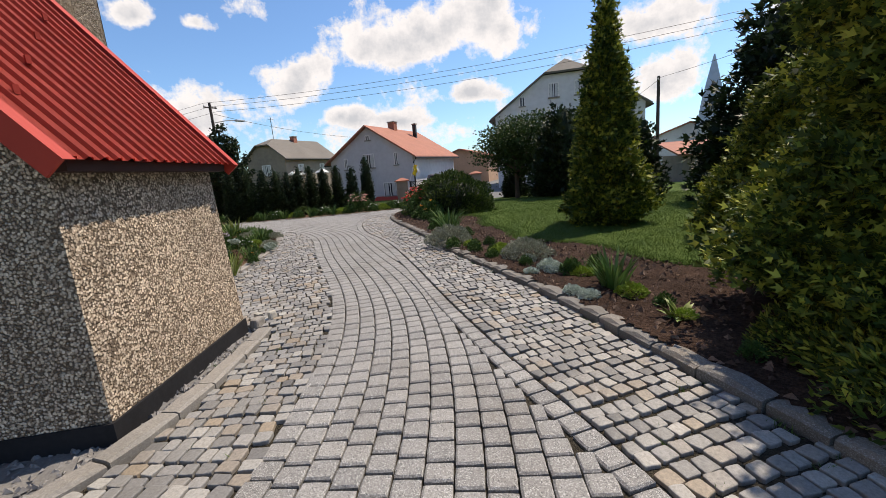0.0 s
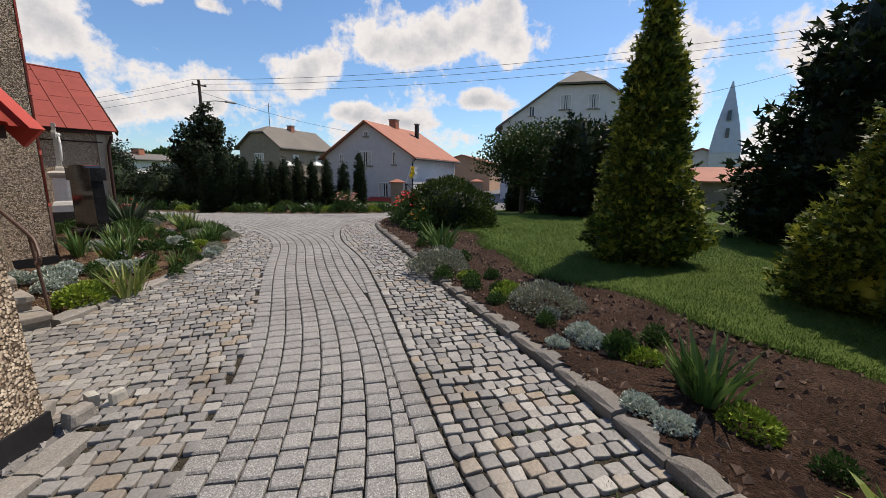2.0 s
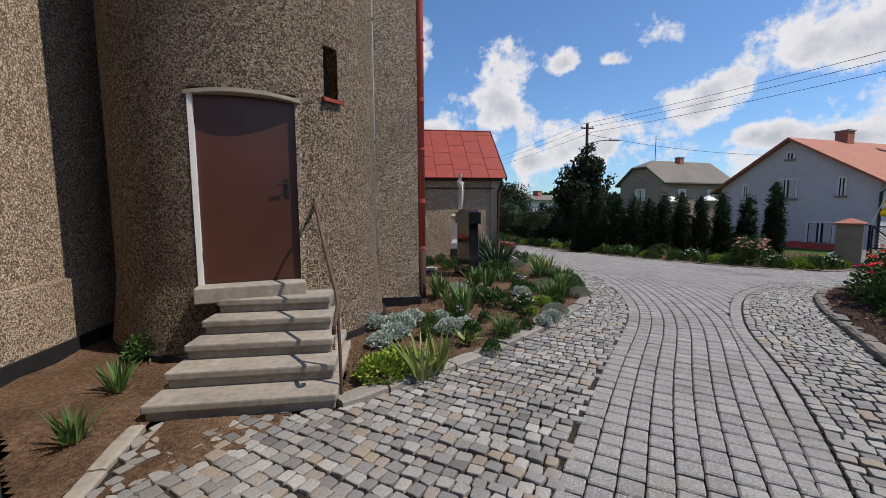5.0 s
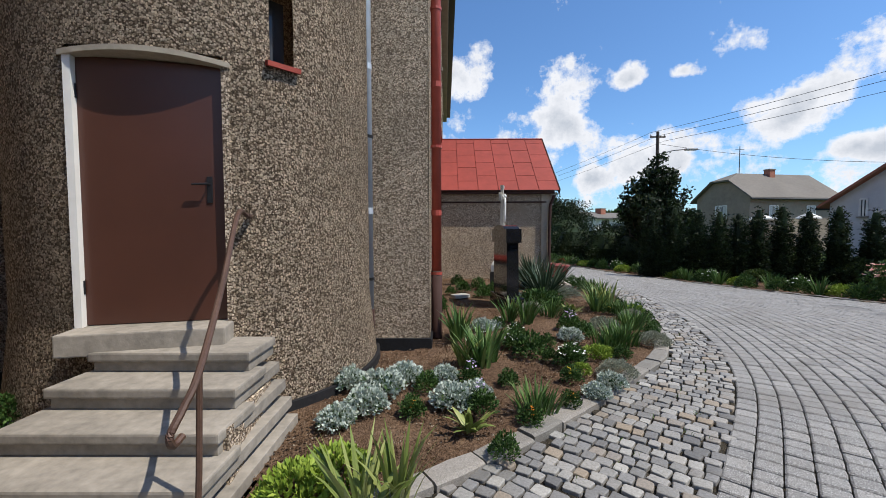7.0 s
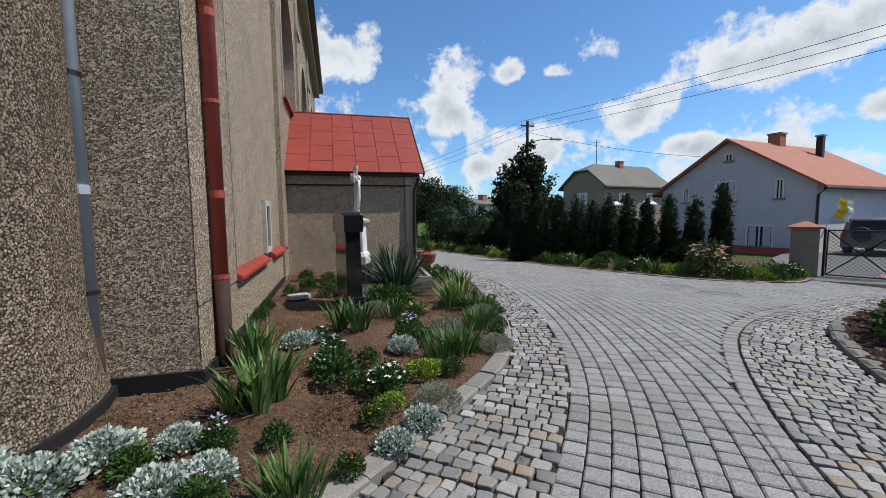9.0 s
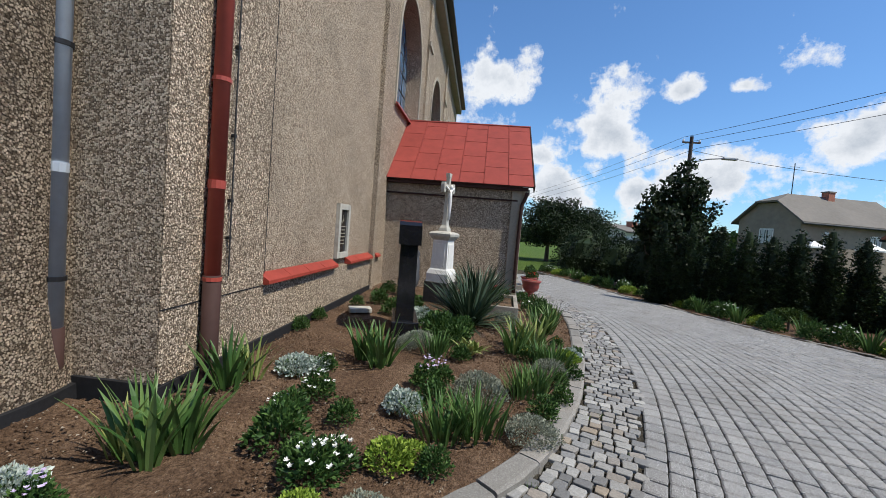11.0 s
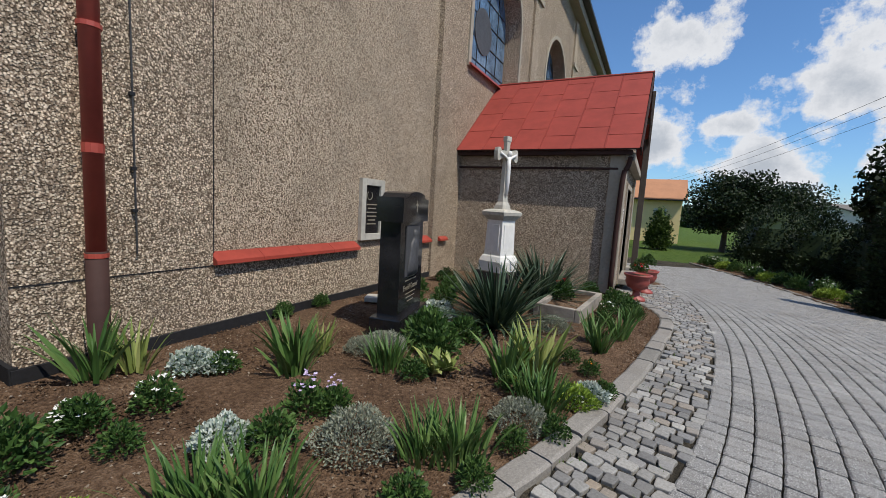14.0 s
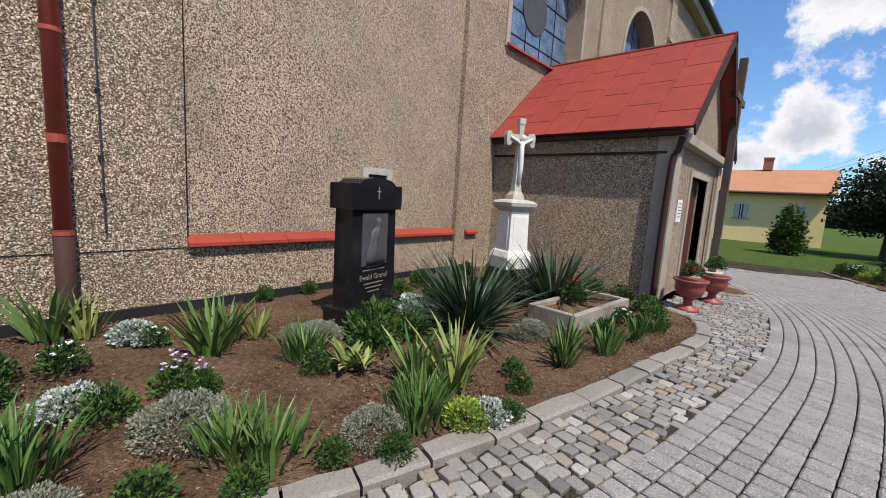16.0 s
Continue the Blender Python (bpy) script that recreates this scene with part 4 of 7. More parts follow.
def porch():
    x1, y0, y1, wall_z, eave, ridge = 0.0, 20.6, 24.7, 2.58, 2.70, 4.62
    ym = (y0 + y1) / 2
    t = thing("church_porch", "pebble-dashed side porch with a red sheet-metal roof", "porch", kind="structure")
    part("side_wall", box(NAVE_X, y0, 0, x1 - 0.25, y0 + 0.25, wall_z), M_CAST, t)
    part("side_wall", box(NAVE_X, y1 - 0.25, 0, x1 - 0.25, y1, wall_z), M_CAST, t)
    # front wall with the door opening and its gable

    def front(s, z, d):
        return (x1 - d, s, z)
    door = [(ym - 0.75, 0.12), (ym + 0.75, 0.12), (ym + 0.75, 2.05), (ym - 0.75, 2.05)]
    part("front_wall", cut_wall([door], y0, y1, 0.0, wall_z, 0.25, front), M_CAST, t)
    part("gable", loft([[(x1 - d, y0, wall_z), (x1 - d, y1, wall_z), (x1 - d, ym, ridge - 0.08)] for d in (0.0, 0.25)]), M_CAST, t)
    part("gable_cornice", box(x1 + 0.003, y0 - 0.1, wall_z - 0.12, x1 + 0.16, y1 + 0.1, wall_z + 0.02, 0.012), M_MORTAR, t, "moulded cornice below the gable")
    part("corner_pier", box(x1 - 0.25, y0 - 0.04, 0, x1 + 0.04, y0 + 0.3, wall_z, 0.01), M_MORTAR, t, "smooth mortar corner pier")
    part("corner_pier", box(x1 - 0.25, y1 - 0.3, 0, x1 + 0.04, y1 + 0.04, wall_z, 0.01), M_MORTAR, t)
    part("cornice", box(NAVE_X, y0 - 0.05, wall_z - 0.28, x1 - 0.1, y0 + 0.02, wall_z - 0.24, 0.01), M_DARKPIPE, t)
    part("eaves_board", box(NAVE_X, y0 - 0.16, wall_z - 0.02, x1 + 0.12, y0 + 0.1, wall_z + 0.06, 0.01), M_DARKPIPE, t, "dark eaves board")
    part("eaves_board", box(NAVE_X, y1 - 0.1, wall_z - 0.02, x1 + 0.12, y1 + 0.16, wall_z + 0.06, 0.01), M_DARKPIPE, t)
    over, xr = 0.22, x1 + 0.24
    run, rise = ym - (y0 - over), ridge - (eave - 0.05)
    for sgn in (-1, 1):
        e = Vector((0, ym + sgn * run, eave - 0.05))
        r = Vector((0, ym, ridge))
        up = (r - e)
        ln = up.length
        up.normalize()
        n = Vector((1, 0, 0)).cross(up)
        n = n if n.z > 0 else -n
        bm = loft([[Vector((x, 0, 0)) + e + n * -0.02, Vector((x, 0, 0)) + r + n * -0.02, Vector((x, 0, 0)) + r, Vector((x, 0, 0)) + e] for x in (NAVE_X, xr)])
        part("roof_slope", bm, M_DARKPIPE if sgn < 0 else M_PORCHROOF, t, "sheet-metal roof slope under the panels")
        if sgn < 0:
            cols = 6
            wx = (xr - NAVE_X) / cols
            for c in range(cols):
                rows = 4
                shift = 0.5 * (c % 2)
                cuts = [0.0] + [ln * (k + 1 - shift * 0.75) / rows for k in range(rows)] + [ln]
                cuts = sorted({min(ln, max(0, v)) for v in cuts})
                for a, b in zip(cuts, cuts[1:]):
                    if b - a < 0.1:
                        continue
                    xa, xb = NAVE_X + wx * c + 0.009, NAVE_X + wx * (c + 1) - 0.009
                    o = [Vector((x, 0, 0)) + e + up * s for x, s in ((xa, a + 0.008), (xb, a + 0.008), (xb, b - 0.008), (xa, b - 0.008))]
                    part("roof_panel", loft([[p + n * 0.003 for p in o], [p + n * 0.012 for p in o]]), M_PORCHROOF, t)
                part("standing_seam", loft([[Vector((x, 0, 0)) + e + n * h + up * s for x, h in ((NAVE_X + wx * c - 0.008, 0.0), (NAVE_X + wx * c + 0.008, 0.0), (NAVE_X + wx * c + 0.006, 0.028), (NAVE_X + wx * c - 0.006, 0.028))] for s in (0, ln)]), M_PORCHROOF, t)
        part("verge_board", loft([[Vector((xr + d, 0, 0)) + q + n * h for d, h in ((0, -0.14), (0.025, -0.14), (0.025, 0.03), (0, 0.03))] for q in (e, r)]), M_DARKPIPE, t)
    part("ridge_cap", tube([(NAVE_X, ym, ridge + 0.005), (xr + 0.02, ym, ridge + 0.005)], 0.04), M_PORCHROOF, t)
    part("eaves_pipe", tube(curve3([(x1 + 0.10, y0 - 0.14, 2.52), (x1 + 0.06, y0 - 0.09, 2.35), (x1 + 0.0, y0 - 0.10, 2.15), (x1 - 0.02, y0 - 0.10, 1.2), (x1 - 0.02, y0 - 0.10, 0.1)]), 0.045, 10), M_DARKPIPE, t, "dark downpipe at the porch corner", smooth=True)
    d = thing("door_2", "dark brown porch door standing in its reveal", "door", kind="structure")
    part("door_leaf", box(x1 - 0.2, ym - 0.75, 0.12, x1 - 0.16, ym - 0.01, 2.05, 0.006), M_DOOR, d)
    part("door_leaf", box(x1 - 0.2, ym + 0.01, 0.12, x1 - 0.16, ym + 0.75, 2.05, 0.006), M_DOOR, d)
    part("door_frame", box(x1 - 0.14, ym - 0.86, 0.0, x1 + 0.03, ym - 0.75, 2.15, 0.008), M_MORTAR, d)
    part("door_frame", box(x1 - 0.14, ym + 0.75, 0.0, x1 + 0.03, ym + 0.86, 2.15, 0.008), M_MORTAR, d)
    part("door_frame", box(x1 - 0.14, ym - 0.75, 2.05, x1 + 0.03, ym + 0.75, 2.15, 0.008), M_MORTAR, d)
    part("threshold", box(x1 - 0.25, ym - 0.8, 0.0, x1 + 0.35, ym + 0.8, 0.12, 0.015), M_STEP, d)
    n = thing("notice_sign", "small white notice on the porch front", "sign")
    part("sign_board", box(x1 + 0.001, 21.15, 1.25, x1 + 0.015, 21.45, 1.62, 0.002), M_WHITE, n)
    for k in range(5):
        part("text_line", box(x1 + 0.0152, 21.19, 1.55 - 0.055 * k, x1 + 0.0165, 21.41, 1.565 - 0.055 * k), M_IRON, n)
    c = thing("wooden_cross", "tall dark wooden crucifix fixed before the porch front", "crucifix")
    part("upright", box(0.16, 24.0, 0.0, 0.30, 24.14, 4.6, 0.01), M_POLE, c)
    part("cross_arm", box(0.17, 23.5, 3.72, 0.29, 24.64, 3.85, 0.01), M_POLE, c)
    part("foot_stone", box(0.05, 23.85, -0.02, 0.42, 24.3, 0.16, 0.02), M_SANDSTONE, c)


porch()

# ---- kerbs ----
def kerb(name, label, line, width, top, mat, length, drop, side=1, worn=0.0):
    """A row of kerb stones along a line, each a part."""
    k = thing(name, label, "kerb", kind="structure")
    s = np.r_[0, np.cumsum(np.linalg.norm(np.diff(line, axis=0), axis=1))]
    n = normals(line)
    pos = 0.0
    r = random.Random(5)
    while pos < s[-1] - 0.1:
        ln = min(length * r.uniform(0.75, 1.25), s[-1] - pos)
        u = np.linspace(pos + 0.008, pos + ln - 0.008, 3)
        dz = r.uniform(-0.012, 0.012)
        rings = []
        for q in u:
            p = np.array([np.interp(q, s, line[:, 0]), np.interp(q, s, line[:, 1])])
            m = np.array([np.interp(q, s, n[:, 0]), np.interp(q, s, n[:, 1])]) * side
            g = float(ground_z(*p))
            j = r.uniform(-0.008, 0.008) + r.uniform(-worn, worn) * 0.5
            w2 = width + r.uniform(-worn, worn)
            dz += r.uniform(-worn, worn) * 0.35
            e = 0.0 if u[0] < q < u[-1] else 0.012 + worn * 0.7
            b = 0.022 + worn * 0.9
            rings.append([(*(p + m * (0.0 + j)), g - drop), (*(p + m * w2), g - drop), (*(p + m * (w2 - e * 0.5)), g + top + dz - b), (*(p + m * (w2 - b)), g + top + dz - e), (*(p + m * (b + j)), g + top + dz - e), (*(p + m * j), g + top + dz - b)])
        part("kerb_stone", loft(rings), mat, k)
        pos += ln


kerb("kerb_lawn", "raised row of rough granite kerb stones along the lawn border", KERB_RIGHT, 0.165, 0.088, M_ROUGHKERB, 0.34, 0.12, 1, 0.008)
kerb("kerb_church", "curved pale granite kerb edging the church flower bed", KERB_LEFT_B, 0.17, 0.062, M_KERB, 0.42, 0.12, -1)
kerb("kerb_annexe", "sandstone and granite kerb along the gravel strip", KERB_LEFT_A, 0.15, 0.06, M_KERB, 0.40, 0.12, -1)
kerb("kerb_hedge", "low pale edging along the hedge border", BED_FAR, 0.10, 0.05, M_KERB, 0.5, 0.12, 1)


STEP_EDGE = curve([(-5.62, 10.12), (-5.56, 9.6), (-5.44, 9.0), (-5.26, 8.55), (-4.95, 8.35)], 0.05)
kerb("kerb_steps", "flat concrete edging beside the steps", STEP_EDGE, 0.12, 0.03, M_STEP, 0.5, 0.12, 1)
sheet("sand_patch", [(-5.5, 10.14), (-4.6, 10.14), (-4.75, 9.75), (-5.2, 9.5), (-5.45, 9.3)], 0.016, M_SOIL, "bare sandy patch before the steps", "sand", lumps(0.008, 3.0), 0.05)


ROUND_BED = curve([(0.05, 23.2), (0.7, 23.4), (1.0, 24.05), (0.72, 24.75), (0.05, 24.98)], 0.05)
kerb("kerb_round", "small curved granite kerb round the wooden crucifix", ROUND_BED, 0.12, 0.06, M_KERB, 0.3, 0.12, -1)
sheet("flower_bed_round", np.vstack([ROUND_BED - normals(ROUND_BED) * 0.09, [(0.06, 24.1)]]), 0.03, M_SOIL, "soil of the small bed round the wooden crucifix", "soil", lumps(0.02, 2.0), 0.06)

# ---- paving ----
def stone_mesh(name, sx, sy, h, seed, mat, rough=0.12):
    """One sett: an uneven four-sided stone with a worn, bevelled top, 20 faces."""
    r = random.Random(seed)
    def ring(shrink, z, jit):
        out = []
        for x, y in ((-1, -1), (0, -1.04), (1, -1), (1.04, 0), (1, 1), (0, 1.04), (-1, 1), (-1.04, 0)):
            out.append((x * (sx / 2 - shrink), y * (sy / 2 - shrink), z))
        return [(a * jx, b * jy, c) for (a, b, c), (jx, jy) in zip(out, jit)]
    jit = [(1 + r.uniform(-rough, rough * 0.2), 1 + r.uniform(-rough, rough * 0.2)) for _ in range(8)]
    b = min(sx, sy) * 0.07
    rings = [ring(0.0, -0.03, jit), ring(0.0, h - b * 0.9, jit), ring(b * 1.1, h, jit)]
    v = [p for g in rings for p in g] + [(0, 0, h)]
    f = [(8 * k + i, 8 * k + (i + 1) % 8, 8 * k + 8 + (i + 1) % 8, 8 * k + 8 + i) for k in range(2) for i in range(8)]
    f += [(16 + i, 16 + (i + 1) % 8, 24) for i in range(8)]
    return mesh(name, v, f, mat)


def sett_mesh(name, size, h, seed, mat):
    """One worn sett: an uneven rounded four-sided stone with a domed top."""
    r = random.Random(seed)
    n = 12
    shape = []
    for x, y in ((-1, -0.82), (-0.82, -1), (0, -1), (0.82, -1), (1, -0.82), (1, 0), (1, 0.82), (0.82, 1), (0, 1), (-0.82, 1), (-1, 0.82), (-1, 0)):
        shape.append((x * size / 2 * r.uniform(0.90, 1.03), y * size / 2 * r.uniform(0.90, 1.03)))
    skew = r.uniform(-0.10, 0.10), r.uniform(-0.10, 0.10)
    shape = [(x * (1 + skew[0] * y * 2 / size), y * (1 + skew[1] * x * 2 / size)) for x, y in shape]
    tilt = r.uniform(-0.06, 0.06), r.uniform(-0.06, 0.06)
    levels = ((1.0, -0.03), (1.0, h * 0.55), (0.955, h * 0.88), (0.84, h))
    v = [(x * g, y * g, z + (x * tilt[0] + y * tilt[1] if z > 0 else 0)) for g, z in levels for x, y in shape] + [(0, 0, h * 1.06)]
    f = [(n * k + i, n * k + (i + 1) % n, n * k + n + (i + 1) % n, n * k + n + i) for k in range(3) for i in range(n)]
    f += [(3 * n + i, 3 * n + (i + 1) % n, 4 * n) for i in range(n)]
    return mesh(name, v, f, mat, True)


def courses(line, first, last, pitch, seed, keep):
    """Spots for setts in uneven rows laid across a line; offsets run to the line's right."""
    r = random.Random(seed)
    n = normals(line)
    s = np.r_[0, np.cumsum(np.linalg.norm(np.diff(line, axis=0), axis=1))]
    out, q = [], 0.0
    while q < s[-1]:
        deep = pitch * r.uniform(0.86, 1.14)
        m = q + deep / 2
        base = np.array([np.interp(m, s, line[:, 0]), np.interp(m, s, line[:, 1])])
        side = np.array([np.interp(m, s, n[:, 0]), np.interp(m, s, n[:, 1])])
        ahead = np.array([-side[1], side[0]])
        off, sway = first + 0.012, r.uniform(0, 6.28)
        while off < last:
            wide = pitch * r.uniform(0.78, 1.28)
            c = base + side * (off + wide / 2) + ahead * (r.uniform(-0.009, 0.009) + 0.012 * math.sin(off * 5 + sway))
            out.append((float(c[0]), float(c[1]), math.atan2(ahead[1], ahead[0]) + r.uniform(-0.13, 0.13), deep / pitch * r.uniform(0.95, 1.0), wide / pitch * r.uniform(0.96, 1.0)))
            off += wide
        q += deep
    ok = keep(np.array([(o[0], o[1]) for o in out]))
    return [o for o, g in zip(out, ok) if g]


def lay(name, spots, meshes, limit, near, parent_label, mat):
    """Lays stones (x, y, turn, scale x, scale y) on the yard: those nearest to a stretch of the plan as parts, the rest joined."""
    spots = sorted(spots, key=lambda p: min((p[0] - a) ** 2 + (p[1] - b) ** 2 for a, b in near))
    r = random.Random(3)
    for p in spots[:limit]:
        ob = new(name, r.choice(meshes))
        ob.parent = pavement
        z = float(ground_z(p[0], p[1]))
        ob.matrix_basis = Matrix.Translation((p[0], p[1], z + r.uniform(-0.004, 0.003))) @ Euler((r.uniform(-0.02, 0.02), r.uniform(-0.02, 0.02), p[2])).to_matrix().to_4x4() @ Matrix.Diagonal((p[3], p[4], 1, 1))
    vs, fs, base = [], [], 0
    shapes = [(np.array([v.co for v in m.vertices]), [tuple(q.vertices) for q in m.polygons]) for m in meshes]
    for p in spots[limit:]:
        v, f = r.choice(shapes)
        c, s = math.cos(p[2]), math.sin(p[2])
        x, y = v[:, 0] * p[3], v[:, 1] * p[4]
        z = v[:, 2] + r.uniform(-0.004, 0.003) + ground_z(p[0] + c * x - s * y, p[1] + s * x + c * y) + x * r.uniform(-0.02, 0.02) + y * r.uniform(-0.02, 0.02)
        vs.append(np.stack([p[0] + c * x - s * y, p[1] + s * x + c * y, z], 1))
        fs += [tuple(base + i for i in q) for q in f]
        base += len(v)
    if vs:
        ob = new(name + "_field", mesh(name + "_field", np.vstack(vs), fs, mat))
        ob.parent = pavement
        tagged(ob, parent_label, kind="stuff")


def lanes(line, first, last, step, along, jitter, seed, keep):
    """Spots for stones in lanes beside a line; offsets run to the line's right."""
    r = random.Random(seed)
    n = normals(line)
    out = []
    count = int(round((last - first) / step))
    for k in range(count):
        off = first + (k + 0.5) * step
        track = line + n * off
        s = np.r_[0, np.cumsum(np.linalg.norm(np.diff(track, axis=0), axis=1))]
        q = r.uniform(0, along)
        while q < s[-1]:
            ln = along * r.uniform(1 - jitter, 1 + jitter)
            m = q + ln / 2
            x, y = np.interp(m, s, track[:, 0]), np.interp(m, s, track[:, 1])
            i = min(len(track) - 2, int(np.searchsorted(s, m)))
            d = track[min(i + 1, len(track) - 1)] - track[max(i - 1, 0)]
            out.append((float(x), float(y), math.atan2(d[1], d[0]) + r.uniform(-0.012, 0.012), ln / along - 0.072, r.uniform(0.955, 0.982)))
            q += ln
    pts = np.array([(o[0], o[1]) for o in out])
    ok = keep(pts)
    return [o for o, g in zip(out, ok) if g]


STRETCH = [(-5.2, 5.3), (-4.2, 6.4), (-3.2, 7.6), (-2.2, 8.9), (-1.2, 10.2), (-0.3, 11.3), (0.6, 12.3), (1.6, 13.6)]
area_pavers = np.vstack([LINE_LEFT, [(2.0, 34.0)], BED_FAR[::-1], [(11.9, 18.3)], [(12.8, 16.8)], LINE_RIGHT[::-1]])
paver_meshes = [stone_mesh("paver", 0.144, 0.144, 0.015, 40 + i, M_PAVER, 0.035) for i in range(6)]
spots = lanes(LINE_LEFT, 0.0, 9.45, 0.15, 0.15, 0.10, 11, lambda p: inside(p, area_pavers) & (p[:, 1] < 34))
LATE = [("paver", spots, paver_meshes, "joined grey granite pavers of the path", M_PAVER)]
border = lanes(LINE_RIGHT, -0.15, 0.0, 0.15, 0.15, 0.10, 15, lambda p: (p[:, 0] > -20))
cut = []
nl = normals(LINE_RIGHT)
for o in spots:
    k = int(np.argmin(((LINE_RIGHT - np.array(o[:2])) ** 2).sum(1)))
    d = float((LINE_RIGHT[k] - np.array(o[:2])) @ nl[k])
    if d >= 0.225 or k > len(LINE_RIGHT) - 4:
        cut.append(o)
    elif d > 0.115:
        wide = d + 0.075 - 0.15
        p = np.array(o[:2]) - nl[k] * (0.225 - d) / 2
        cut.append((float(p[0]), float(p[1]), o[2], o[3], wide / 0.15))
spots = cut + border
LATE[0] = ("paver", spots, *LATE[0][2:])
area_left = np.vstack([LINE_LEFT[LINE_LEFT[:, 1] < 25.4], [(0.02, 25.4)], [(0.02, 20.7)], KERB_LEFT_B[::-1], [(-4.3, 10.15)], [(-5.6, 10.15)], [(-5.42, 9.0)], [(-5.22, 8.55)], [(-4.8, 8.3)], KERB_LEFT_A[::-1]])
cobble_meshes = [sett_mesh("sett", 0.093, 0.014, 60 + i, M_COBBLE) for i in range(14)]
left_spots = courses(LINE_LEFT, -3.2, -0.005, 0.102, 12, lambda p: inside(p, area_left))
area_right = np.vstack([LINE_RIGHT, KERB_RIGHT[::-1]])
right_spots = courses(LINE_RIGHT, 0.0, 1.6, 0.102, 13, lambda p: inside(p, area_right))
LATE.append(("sett", left_spots + right_spots, cobble_meshes, "joined uneven granite setts of the path edges", M_COBBLE))

# ---- plants ----
def grow(name, verts, faces, mat):
    return mesh(name, np.asarray(verts), faces, mat)


def blades(name, mat, n, length, width, lean, seed, base=0.08, curl=0.5):
    """A clump of sword-shaped leaves, each a folded strip that bends over."""
    r = np.random.default_rng(seed)
    vs, fs = [], []
    for _ in range(n):
        a, b = r.uniform(0, 2 * math.pi), r.uniform(0, base)
        ln, w = length * r.uniform(0.55, 1.1), width * r.uniform(0.7, 1.2)
        tilt, bend = lean * r.uniform(0.15, 1.0), curl * r.uniform(0.2, 1.3)
        o = np.array([b * math.cos(a), b * math.sin(a), -0.02])
        d, s = np.array([math.cos(a), math.sin(a), 0]), np.array([-math.sin(a), math.cos(a), 0])
        twist = r.uniform(-0.9, 0.9)
        s = s * math.cos(twist) + d * math.sin(twist)
        k0 = len(vs)
        p, ang = o.copy(), tilt
        for k in range(5):
            u = k / 4
            ww = w * (0.65 + 0.9 * u - 1.5 * u * u) if k < 4 else 0.001
            fold = np.array([0, 0, 1]) * 0.0 + d * -0.25 * ww
            vs += [p - s * ww, p + fold, p + s * ww]
            p = p + ln / 4 * (d * math.sin(ang) + np.array([0, 0, 1]) * math.cos(ang))
            ang += bend * (0.35 + 0.5 * u)
        for k in range(4):
            for j in range(2):
                q = k0 + 3 * k + j
                fs.append((q, q + 1, q + 4, q + 3))
    return grow(name, vs, fs, mat)


def leafy(name, mat, n, radius, height, size, seed, up=0.4, slim=0.5, full=0.35, skew=0.0):
    """A rounded mound of many small pointed leaves, denser towards the skin."""
    r = np.random.default_rng(seed)
    c = r.normal(size=(n, 3))
    c /= np.linalg.norm(c, axis=1, keepdims=True)
    c[:, 2] = np.abs(c[:, 2])
    wob = np.array([1 + 0.28 * noise.noise(Vector(tuple(v * 2.3)) + Vector((seed, 0, 0))) for v in c])
    rad = (1 - full * r.random(n) ** 2) * wob
    p = c * rad[:, None] * np.array([radius, radius, height])
    out = c + r.normal(size=(n, 3)) * 0.55
    out[:, 2] += up
    out /= np.linalg.norm(out, axis=1, keepdims=True)
    side = np.cross(out, r.normal(size=(n, 3)))
    side /= np.linalg.norm(side, axis=1, keepdims=True) + 1e-9
    s = size * r.uniform(0.6, 1.3, n)[:, None]
    nn = np.cross(out, side)
    v = np.stack([p, p + out * s * 0.5 + side * s * slim * 0.5 + nn * s * 0.08, p + out * s, p + out * s * 0.5 - side * s * slim * 0.5 + nn * s * 0.08], 1).reshape(-1, 3)
    f = np.arange(4 * n).reshape(n, 4)
    return grow(name, v, f, mat)


def dots(name, mat, n, radius, height, size, seed, z0=0.0):
    """Small flower heads: crumpled rosettes of petals."""
    r = np.random.default_rng(seed)
    vs, fs = [], []
    for _ in range(n):
        a, q = r.uniform(0, 2 * math.pi), math.sqrt(r.random()) * radius
        c = np.array([q * math.cos(a), q * math.sin(a), z0 + height * (1 - 0.35 * (q / radius) ** 2) * r.uniform(0.8, 1.12)])
        for k in range(7):
            b = 2 * math.pi * k / 7 + a
            d = np.array([math.cos(b), math.sin(b), r.uniform(0.1, 0.9)])
            s = np.array([-math.sin(b), math.cos(b), 0])
            z = size * r.uniform(0.7, 1.2)
            i = len(vs)
            vs += [c, c + d * z * 0.6 + s * z * 0.35, c + d * z, c + d * z * 0.6 - s * z * 0.35]
            fs.append((i, i + 1, i + 2, i + 3))
    return grow(name, vs, fs, mat)


